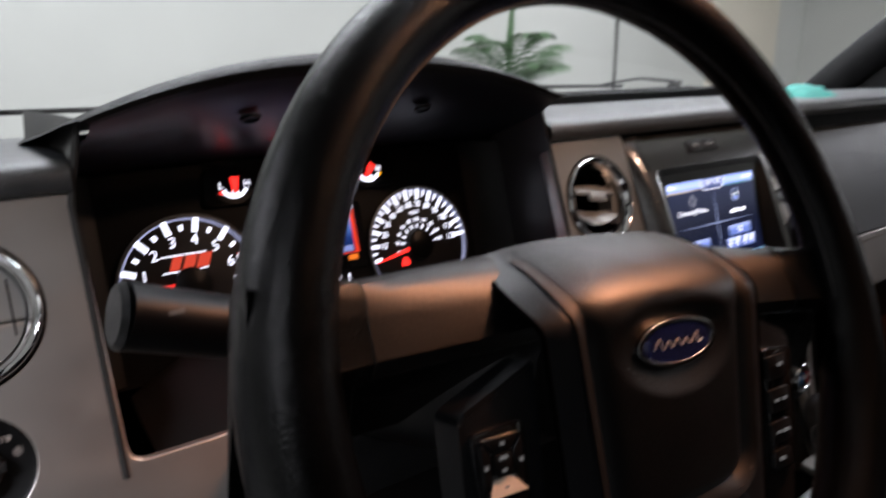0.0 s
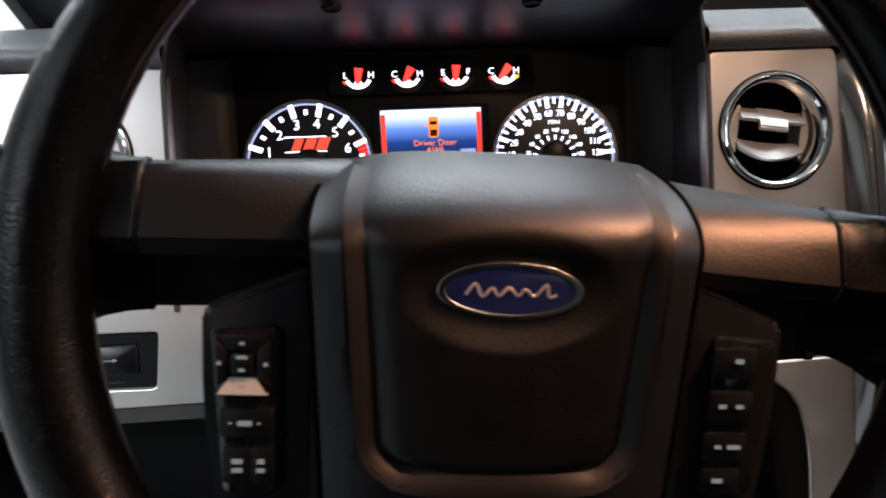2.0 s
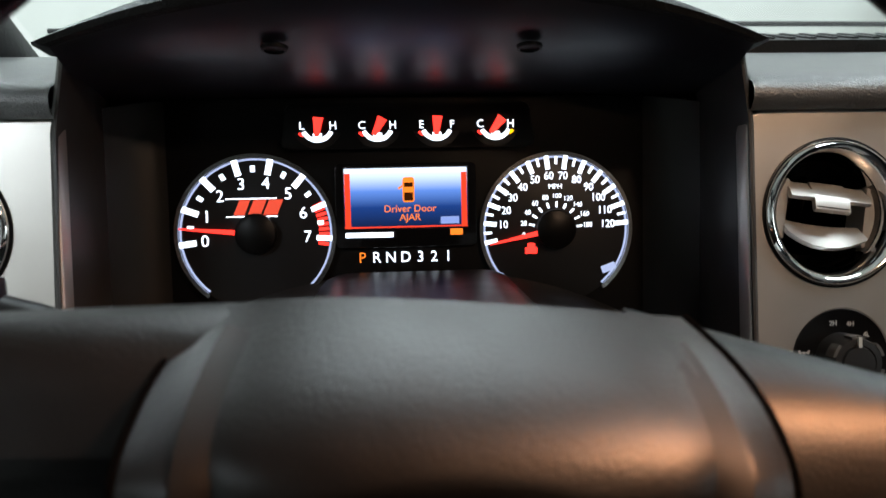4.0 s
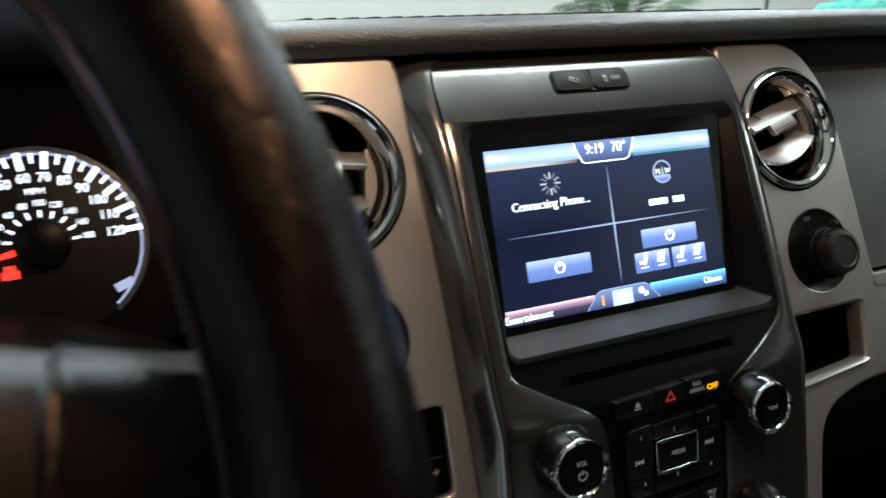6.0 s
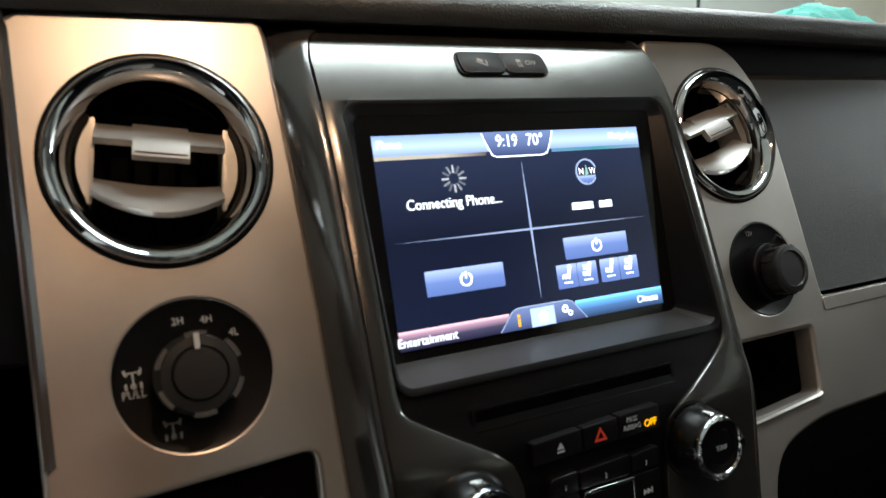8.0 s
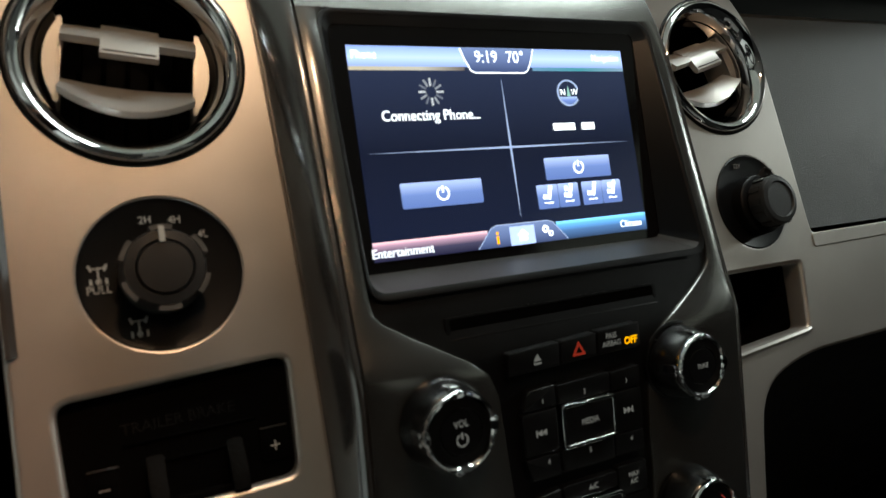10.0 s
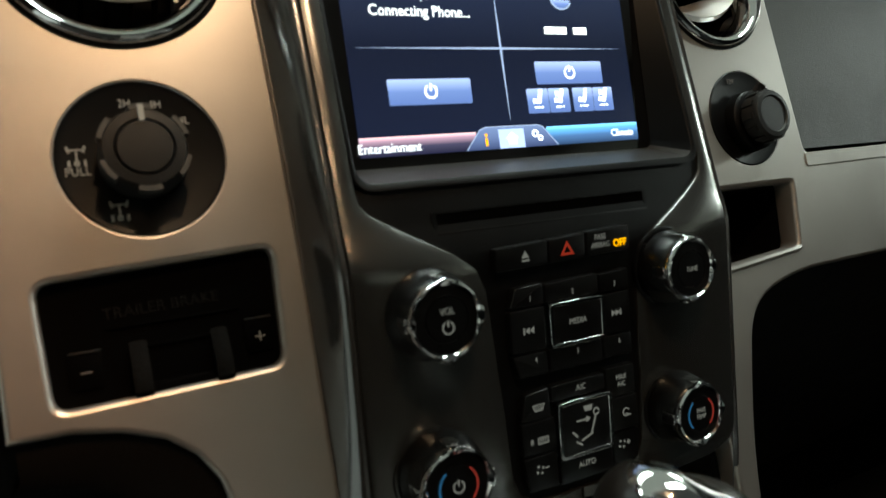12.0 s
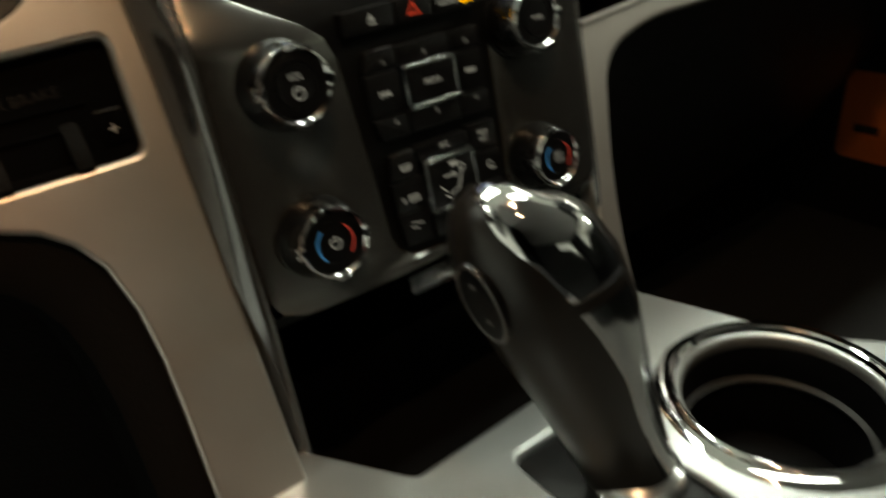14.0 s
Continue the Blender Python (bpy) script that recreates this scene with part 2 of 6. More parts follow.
def plate(outline, holes, z0, z1, bev=0.0, res=2):
    """A sheet with holes and softened edges."""
    data = bpy.data.curves.new("shape", "CURVE")
    data.dimensions, data.fill_mode = "2D", "BOTH"
    data.extrude, data.bevel_depth, data.bevel_resolution = (z1 - z0) / 2 - bev, bev, res

    def area(p):
        return sum(p[i - 1][0] * p[i][1] - p[i][0] * p[i - 1][1] for i in range(len(p)))

    for i, pts in enumerate([outline, *holes]):
        if (area(pts) > 0) != (i == 0):
            pts = pts[::-1]
        s = data.splines.new("POLY")
        s.points.add(len(pts) - 1)
        for q, (x, y) in zip(s.points, pts):
            q.co = (x, y, 0, 1)
        s.use_cyclic_u = True
    bm = from_curve(data)
    bm.transform(Matrix.Translation((0, 0, (z0 + z1) / 2)))
    bpy.data.curves.remove(data)
    return bm


def letters(text, size, cx=0.0, cy=0.0, z=0.0, deep=0.0002, turn=0.0, squeeze=1.0):
    """A line of writing centred on (cx, cy); size: the height of its capitals."""
    data = bpy.data.curves.new("shape", "FONT")
    data.body, data.size, data.align_x, data.align_y = text, size / 0.69, "CENTER", "CENTER"
    data.extrude, data.resolution_u = deep, 3
    bm = from_curve(data)
    bpy.data.curves.remove(data)
    bm.transform(Matrix.Translation((cx, cy, z)) @ Matrix.Rotation(radians(turn), 4, "Z") @ Matrix.Diagonal((squeeze, 1, 1, 1)))
    return bm


def lathe(profile, n=56):
    """A turned shape; profile: (radius, height) from one end to the other."""
    bm = bmesh.new()
    rings = []
    for r, z in profile:
        if r < 1e-6:
            rings.append([bm.verts.new((0, 0, z))])
        else:
            rings.append([bm.verts.new((r * math.cos(2 * math.pi * i / n), r * math.sin(2 * math.pi * i / n), z)) for i in range(n)])
    for a, b in zip(rings, rings[1:]):
        for i in range(n):
            j = (i + 1) % n
            q = [a[i % len(a)], a[j % len(a)], b[j % len(b)], b[i % len(b)]]
            q = list(dict.fromkeys(q))
            if len(q) > 2:
                bm.faces.new(q)
    return bm


def loft(rings, closed=True, cap=False):
    """A skin over rings of world points that have the same count."""
    bm = bmesh.new()
    rows = [[bm.verts.new(p) for p in r] for r in rings]
    k = len(rings[0])
    for a, b in zip(rows, rows[1:]):
        for i in range(k if closed else k - 1):
            j = (i + 1) % k
            bm.faces.new((a[i], a[j], b[j], b[i]))
    if cap:
        bm.faces.new(rows[0][::-1])
        bm.faces.new(rows[-1])
    return bm


def tube(path, radii, n=14, up=(0, 0, 1), cap=True):
    """A rounded bar along a path; radii: one for each place, or (side, up) pairs."""
    rings = []
    for i, p in enumerate(path):
        a, b = Vector(path[max(0, i - 1)]), Vector(path[min(len(path) - 1, i + 1)])
        d = (b - a).normalized()
        s = d.cross(Vector(up)).normalized()
        v = s.cross(d)
        ra, rb = radii[i] if isinstance(radii[i], tuple) else (radii[i], radii[i])
        rings.append([Vector(p) + s * ra * math.cos(2 * math.pi * j / n) + v * rb * math.sin(2 * math.pi * j / n) for j in range(n)])
    return loft(rings, True, cap)


def spline(pts, n=6):
    """A smooth way through points."""
    out = []
    p = [Vector(q) for q in pts]
    for i in range(len(p) - 1):
        a, b, c, d = p[max(0, i - 1)], p[i], p[i + 1], p[min(len(p) - 1, i + 2)]
        for j in range(n):
            t = j / n
            out.append(0.5 * (2 * b + (c - a) * t + (2 * a - 5 * b + 4 * c - d) * t * t + (3 * b - a - 3 * c + d) * t ** 3))
    return out + [p[-1]]


def box(x0, x1, y0, y1, z0, z1, bev=0.0, seg=2):
    bm = bmesh.new()
    bmesh.ops.create_cube(bm, size=1)
    bm.transform(Matrix.Translation(((x0 + x1) / 2, (y0 + y1) / 2, (z0 + z1) / 2)) @ Matrix.Diagonal((x1 - x0, y1 - y0, z1 - z0, 1)))
    if bev:
        bmesh.ops.bevel(bm, geom=bm.edges[:], offset=bev, segments=seg, profile=0.5, affect="EDGES")
    return bm


def joined(*bms):
    out = bmesh.new()
    me = bpy.data.meshes.new("shape")
    for b in bms:
        b.to_mesh(me)
        out.from_mesh(me)
        b.free()
    bpy.data.meshes.remove(me)
    return out


def ring_strip(r0, r1, a0, a1, z0, z1, cx=0.0, cy=0.0, n=24):
    """A raised piece of a ring."""
    return slab(arc(cx, cy, r1, a0, a1, n) + arc(cx, cy, r0, a1, a0, n), z0, z1)


def bar(x, y, w, h, z0, z1, turn=0.0):
    bm = slab([(-w / 2, -h / 2), (w / 2, -h / 2), (w / 2, h / 2), (-w / 2, h / 2)], z0, z1)
    bm.transform(Matrix.Translation((x, y, 0)) @ Matrix.Rotation(radians(turn), 4, "Z"))
    return bm


def interp(z, table):
    """A value from rows of (z, value), z falling."""
    zs, vs = [a for a, _ in table][::-1], [b for _, b in table][::-1]
    return float(np.interp(z, zs, vs))

# ---- the garage round the truck ----
structure("floor", box(-4.2, 6.6, -4.2, 3.8, -0.1, 0.0), CONCRETE, "grey concrete garage floor")
structure("wall_north", box(-4.2, 6.6, 3.62, 3.8, 0.0, 3.1), WALLP, "white painted garage wall ahead of the truck")
structure("wall_south", box(-4.2, 6.6, -4.2, -4.0, 0.0, 3.1), WALLP, "white painted garage wall")
structure("wall_west", box(-4.4, -4.2, -4.2, 3.8, 0.0, 3.1), WALLP, "white painted garage wall")
structure("wall_east", box(6.6, 6.8, -4.2, 3.8, 0.0, 3.1), WALLP, "white painted garage wall")
structure("ceiling", box(-4.4, 6.8, -4.2, 3.8, 3.1, 3.2), WALLP, "white garage ceiling")
# joint of the wall boards and a cream door in the wall ahead
structure("trim", box(4.03, 4.05, 3.612, 3.619, 0.0, 3.1), DASHLOW, "dark joint between wall boards")
DOORP = material("cream_door_paint", (0.66, 0.60, 0.50), 0.5, 0.0, 0.0004, 200, 0.06, 3)
structure("door_1", box(5.15, 6.1, 3.575, 3.618, 0.0, 2.1, 0.006), DOORP, "cream painted door in the white wall")


def ceiling_light(x, y):
    t = thing("ceiling_light", pose(x, y, 3.1), "unseen white rectangular ceiling panel light, switched on", "ceiling light", "garage ceiling lights")
    part("diffuser", slab(rrect(1.2, 0.3, 0.005), 0.0, 0.012), BODYPAINT, t, m=pose(x, y, 3.05))
    part("housing", plate(rrect(1.26, 0.36, 0.01), [rrect(1.2, 0.3, 0.005)], 0.0, 0.06), BODYPAINT, t, m=pose(x, y, 3.03))
    return t


# a fixture for each panel, the three added fill ones too
for gx, gy, watts in PANELS:
    ceiling_light(gx, gy)


def palm(x, y, z):
    """A potted palm in front of the wall; its fronds show over the dash."""
    t = thing("potted_palm", pose(x, y, 0), "green potted palm standing before the white wall", "plant")
    part("pot", lathe([(0, 0), (0.13, 0.0), (0.17, 0.32), (0.185, 0.33), (0.185, 0.36), (0.165, 0.36), (0.15, 0.31), (0, 0.31)], 32), CONCRETE, t, m=pose(x, y, 0))
    part("stem", tube([(x, y, 0.3), (x + 0.01, y, 0.8), (x, y, z - 0.25)], [0.022, 0.018, 0.012], 10, (1, 0, 0)), material("palm_stem", (0.12, 0.10, 0.05), 0.8), t)
    rng = random.Random(5)
    for k in range(11):
        a, lift = rng.uniform(0, 360), rng.uniform(0.18, 0.5)
        bend = [(x + math.cos(radians(a)) * 0.42 * s, y + math.sin(radians(a)) * 0.22 * s, z - 0.25 + lift * (1.6 * s - s * s * 0.95)) for s in np.linspace(0, 1, 9)]
        bms = [tube(bend, [0.004 * (1.1 - i / 9) for i in range(9)], 6, (0.1, 0.2, 1))]
        for i in range(1, 9):
            p, q = Vector(bend[i]), Vector(bend[i - 1])
            d = (p - q).normalized()
            side = d.cross(Vector((0, 0, 1))).normalized()
            for sgn in (-1, 1):
                for half in (0, 0.5):
                    root = q.lerp(p, half)
                    length = 0.16 * math.sin(math.pi * (i + half + 0.6) / 10) + 0.03
                    tip = root + (side * sgn * 0.8 + d * 0.55 - Vector((0, 0, 0.35))) * length
                    mid = root.lerp(tip, 0.45) + Vector((0, 0, 0.012))
                    b = bmesh.new()
                    w = d * 0.009
                    vs = [b.verts.new(v) for v in (root - w * 0.4, mid - w, tip, mid + w, root + w * 0.4)]
                    b.faces.new(vs)
                    bms.append(b)
        part("frond", joined(*bms), LEAF, t)
    part("spear_leaf", tube([(x, y, z - 0.3), (x + 0.01, y, z), (x + 0.035, y, z + 0.35)], [0.014, (0.030, 0.008), (0.010, 0.004)], 10, (0, 1, 0)), LEAF, t, "upright unopened leaf")
    return t


palm(2.74, 3.30, 1.56)

# ---- the cab's shell ----
structure("cab_roof", box(-0.30, 1.82, -1.6, 0.42, 1.86, 1.92, 0.02), HEADLINER, "grey cloth headliner of the cab")
# window set to the right so it lights the trim, not the left fascia
structure("cab_wall_back", plate([(-0.30, 0.62), (1.82, 0.62), (1.82, 1.86), (-0.30, 1.86)], [rounded([(0.84, 1.42), (1.57, 1.42), (1.54, 1.76), (0.84, 1.76)], 0.06)], 0, 0.10), CARPET, "unseen dark back wall of the cab, window opening added to light the trim", m=Matrix(((1, 0, 0, 0), (0, 0, 1, -1.7), (0, 1, 0, 0), (0, 0, 0, 1))))
# added out of view to keep light from behind left off the hub
structure("cab_wall_left", plate([(-1.6, 0.62), (-0.34, 0.62), (-0.34, 1.80), (0.42, 1.80), (0.42, 1.88), (-1.6, 1.88)], [], 0, 0.06, 0.004), DASHLOW, "unseen dark cab side behind the open doorway, added to block light", m=Matrix(((0, 0, 1, -0.30), (1, 0, 0, 0), (0, 1, 0, 0), (0, 0, 0, 1))))
oc = thing("overhead_console", pose(0.66, 0.30, 1.86), "grey overhead console with lit map and dome lamps", "overhead console")
part("housing", plate(rrect(0.36, 0.62, 0.03, 0.61, 0.09), [rrect(0.056, 0.04, 0.004, 0.66, 0.325), rrect(0.056, 0.04, 0.004, 0.62, 0.25), rrect(0.056, 0.04, 0.004, 0.49, -0.10)], 1.834, 1.862, 0.004), HEADLINER, oc)
structure("cab_floor", box(-0.30, 1.82, -1.6, 1.05, 0.58, 0.64), CARPET, "black carpet of the cab floor")
structure("firewall", box(-0.13, 1.76, 1.05, 1.10, 0.60, 1.38), CARPET, "dark firewall behind the dashboard")
structure("cab_wall_right", plate([(-1.6, 0.62), (1.05, 0.62), (1.05, 1.38), (0.42, 1.88), (-1.6, 1.88)], [rounded([(-0.9, 1.42), (0.72, 1.42), (0.30, 1.80), (-0.9, 1.80)], 0.06)], 0, 0.06, 0.004), DASHLOW, "dark passenger door wall with its window opening", m=Matrix(((0, 0, 1, 1.75), (1, 0, 0, 0), (0, 1, 0, 0), (0, 0, 0, 1))))
for px, nm in ((-0.16, "cab_pillar_left"), (1.75, "cab_pillar_right")):
    structure(nm, tube(spline([(px, 1.06, 1.37), (px, 0.80, 1.60), (px, 0.40, 1.87)], 5), [(0.045, 0.035)] * 11, 12, (1, 0, 0)), DASHLOW, "dark windscreen pillar trim")


# windscreen
def windscreen():
    m = bpy.data.materials.new("windscreen_glass")
    m.use_nodes = True
    nt = m.node_tree
    nt.nodes.clear()
    out, mix, tr, gl, fr = (nt.nodes.new(n) for n in ("ShaderNodeOutputMaterial", "ShaderNodeMixShader", "ShaderNodeBsdfTransparent", "ShaderNodeBsdfGlossy", "ShaderNodeFresnel"))
    tr.inputs[0].default_value = (0.93, 0.96, 0.94, 1)
    gl.inputs["Roughness"].default_value = 0.01
    fr.inputs[0].default_value = 1.25
    nt.links.new(fr.outputs[0], mix.inputs[0])
    nt.links.new(tr.outputs[0], mix.inputs[1])
    nt.links.new(gl.outputs[0], mix.inputs[2])
    nt.links.new(mix.outputs[0], out.inputs[0])
    rows = []
    for s in np.linspace(0, 1, 9):
        y, z = 1.12 - 0.70 * s, 1.385 + 0.49 * s + 0.03 * math.sin(math.pi * s)
        rows.append([(-0.14 + 1.89 * u, y + 0.10 * math.sin(math.pi * u), z) for u in np.linspace(0, 1, 15)])
    ob = tagged(part("windscreen", loft(rows, closed=False), m), "clear laminated windscreen above the dashboard", kind="structure")
    if sum(p.normal.z for p in ob.data.polygons) > 0:
        ob.data.flip_normals()
    ob.visible_shadow = False
    return ob


windscreen()

# ---- dashboard body ----
def dash_top(x0, x1, first=0):
    """The grained upper pad: a rounded lip over the silver fascia, then a long flat top to the windscreen."""
    prof = [(0.690, 1.4125), (0.668, 1.4135), (0.6655, 1.4165), (0.6645, 1.422), (0.666, 1.428), (0.671, 1.432), (0.684, 1.4345), (0.72, 1.436), (0.80, 1.435), (0.92, 1.428), (1.02, 1.416), (1.07, 1.405), (1.09, 1.36)]
    rows = []
    for y, z in prof[first:]:
        rows.append([(x, y + 0.022 * max(0, (x - 0.95) / 0.6) ** 1.5, z - 0.006 * max(0, (x - 0.95) / 0.6)) for x in np.linspace(x0, x1, 30)])
    return rows


t = thing("dashboard_pad", pose(0.72, 0.9, 1.40), "black grained dashboard top pad with a rounded front lip", "dashboard", kind="structure")
part("pad", loft(dash_top(0.4845, 1.745), closed=False), DASH, t)
part("pad_left", loft(dash_top(-0.135, 0.046), closed=False), DASH, t)
part("pad_rear", loft(dash_top(0.046, 0.4845, 8), closed=False), DASH, t)
# raised defroster grille along the windscreen
dg = part("defroster_vent", slab(rounded([(0.48, 0.93), (0.60, 0.985), (1.16, 0.985), (1.28, 0.93), (1.16, 0.90), (0.60, 0.90)], 0.02), 1.425, 1.441, 0.004), DASHLOW, t, "black defroster grille near the windscreen")
for k in range(26):
    part("slat", box(0.60 + 0.0215 * k, 0.6075 + 0.0215 * k, 0.912, 0.972, 1.4405, 1.4430, 0.0006, 1), BLACK, dg)
# dark body behind the fascia, and the shadowed gap under the lip
body = thing("dashboard_body", pose(0.72, 0.75, 1.10), "dark inner dashboard body behind the fascia panels", "dashboard", kind="structure")
part("core_left", box(-0.125, 0.03, 0.700, 1.04, 1.15, 1.412), BLACK, body)
part("core_right", box(0.494, 1.74, 0.700, 1.04, 1.10, 1.413), BLACK, body)
part("core_low", box(-0.125, 1.74, 0.88, 1.04, 0.64, 1.16), BLACK, body)
# passenger side: padded upper face, recessed shelf above it
def passenger_rows(z0, z1, n, bulge):
    rows = []
    for i in range(n + 1):
        s = i / n
        z = z0 + (z1 - z0) * s
        rows.append([(x, y_on(SIDE, z) + 0.018 - 0.013 * (1 - s) ** 3 - bulge * math.sin(math.pi * min(1, max(0, s))) + 0.03 * max(0, (x - 1.1) / 0.5) ** 2, z) for x in np.linspace(0.935, 1.745, 28)])
    return rows


pr = passenger_rows(1.236, 1.385, 12, 0.008)
pr.append([(p[0], p[1] + 0.012, p[2] + 0.004) for p in pr[-1]])
pr.append([(p[0], p[1] + 0.05, p[2] + 0.002) for p in pr[-2]])
pp = part("passenger_pad", loft(pr, closed=False), PASSPAD, body, "black grained padded panel before the passenger")
part("seam", tube([(x, y_on(SIDE, 1.313) + 0.0098 + 0.03 * max(0, (x - 1.1) / 0.5) ** 2, 1.3115 + 0.012 * max(0, x - 0.97)) for x in np.linspace(0.962, 1.74, 20)], [0.0009] * 20, 6), BLACK, pp)
gl = [[(x, 0.59 + 0.6 * (1.16 - z) + 0.03 * max(0, (x - 1.1) / 0.5) ** 2, z) for x in np.linspace(0.862, 1.745, 12)] for z in (0.80, 0.95, 1.10, 1.17)]
part("glovebox_face", loft(gl, closed=False), GREY, body, "black lower passenger panel in shade")
kb = [[(x, 0.606 + 0.4 * (1.16 - z), z) for x in np.linspace(-0.125, 0.545, 12)] for z in (0.80, 0.95, 1.06, 1.148, 1.165)]
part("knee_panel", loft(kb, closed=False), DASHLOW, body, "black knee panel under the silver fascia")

# ---- silver fascia panels ----
KU = math.hypot(1, SIDE[2])
FS = plane_frame(SIDE, 0, 1.257)


def su(z):
    return (z - 1.257) * KU


def spts(*pts):
    return [(x, su(z)) for x, z in pts]


part("column_surround", slab(spts((0.130, 1.160), (0.420, 1.160), (0.420, 1.242), (0.130, 1.242)), -0.030, -0.012, 0.002), DASHLOW, body, "black surround of the steering column", m=FS)
fascia = thing("fascia_left", pose(-0.03, 0.60, 1.16), "satin silver dash fascia beside the instrument cluster", "fascia", "silver fascia panels")
left_outline = rounded(spts((-0.104, 1.163), (0.137, 1.163), (0.137, 1.238), (0.047, 1.238), (0.044, 1.412), (-0.098, 1.412), (-0.112, 1.34)), [0.008, 0.002, 0.002, 0.014, 0.004, 0.014, 0.05])
part("panel", plate(left_outline, [circle(-0.0305, su(1.3485), 0.0490), circle(-0.0355, su(1.2605), 0.0338), rounded(spts((-0.087, 1.176), (0.026, 1.174), (0.030, 1.219), (-0.089, 1.221)), 0.006)], -0.014, 0.0, 0.0018), SILVER, fascia, m=FS)
part("lower_rim", plate(rounded(spts((-0.106, 1.150), (0.137, 1.150), (0.137, 1.1625), (-0.106, 1.1625)), 0.003), [], -0.020, -0.004, 0.001), SHELF, fascia, "grey plastic rim under the silver panel", m=FS)

fascia2 = thing("fascia_centre_left", pose(0.545, 0.60, 1.0), "satin silver dash fascia between cluster and centre stack", "fascia", "silver fascia panels")
arch = [(0.5660, 0.94), (0.5662, 1.015), (0.5672, 1.053), (0.5675, 1.081), (0.5655, 1.105), (0.560, 1.127), (0.5515, 1.140), (0.540, 1.149), (0.524, 1.155), (0.506, 1.1585), (0.486, 1.159)]
cl_outline = [(0.494, su(1.4115)), (0.4885, su(1.408)), (0.4865, su(1.400))] + [(x, su(z)) for x, z in arch[::-1]] + spts((0.6042, 0.94), (0.6042, 1.20), (0.6025, 1.28), (0.6000, 1.345), (0.5970, 1.404), (0.5955, 1.4090), (0.5925, 1.4115))
part("panel", plate(cl_outline, [circle(0.5435, su(1.3485), 0.0500), circle(0.5455, su(1.257), 0.0345), rounded(spts((0.4985, 1.1622), (0.5935, 1.1642), (0.5955, 1.2183), (0.4965, 1.2143)), 0.009)], -0.016, 0.0, 0.0026), SILVER, fascia2, m=FS)

inner_arch = [(0.5450, 0.94), (0.5452, 1.015), (0.5455, 1.050), (0.5450, 1.073), (0.5430, 1.094), (0.5385, 1.112), (0.532, 1.124), (0.5245, 1.132), (0.513, 1.138), (0.500, 1.141), (0.486, 1.142)]
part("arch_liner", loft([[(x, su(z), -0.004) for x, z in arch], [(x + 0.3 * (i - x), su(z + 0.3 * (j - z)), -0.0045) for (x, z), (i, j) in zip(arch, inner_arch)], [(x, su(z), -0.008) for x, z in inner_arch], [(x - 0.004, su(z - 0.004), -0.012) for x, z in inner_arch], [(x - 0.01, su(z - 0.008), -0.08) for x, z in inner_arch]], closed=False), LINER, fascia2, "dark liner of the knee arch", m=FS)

fascia3 = thing("fascia_right", pose(0.90, 0.60, 1.0), "satin silver dash fascia beside the centre stack", "fascia", "silver fascia panels")
r_outline = rounded(spts((0.8485, 1.408), (0.8485, 0.94), (0.8585, 0.94), (0.859, 1.06), (0.885, 1.150), (0.932, 1.163), (1.74, 1.172), (1.74, 1.236), (0.963, 1.232), (0.950, 1.372), (0.922, 1.408)), [0.004, 0, 0, 0.05, 0.035, 0.03, 0, 0, 0.008, 0.05, 0.02])
part("panel", plate(r_outline, [circle(0.9040, su(1.3475), 0.0480), circle(0.9125, su(1.259), 0.0325), rounded(spts((0.861, 1.168), (0.943, 1.174), (0.949, 1.2192), (0.863, 1.2192)), 0.006)], -0.016, 0.0, 0.0026), SILVER, fascia3, m=FS)
part("bright_edge", plate(rounded(spts((0.9640, 1.2255), (1.74, 1.2310), (1.74, 1.2375), (0.9640, 1.2335)), 0.002), [], -0.004, 0.0008, 0.0007), SILVER, fascia3, m=FS)


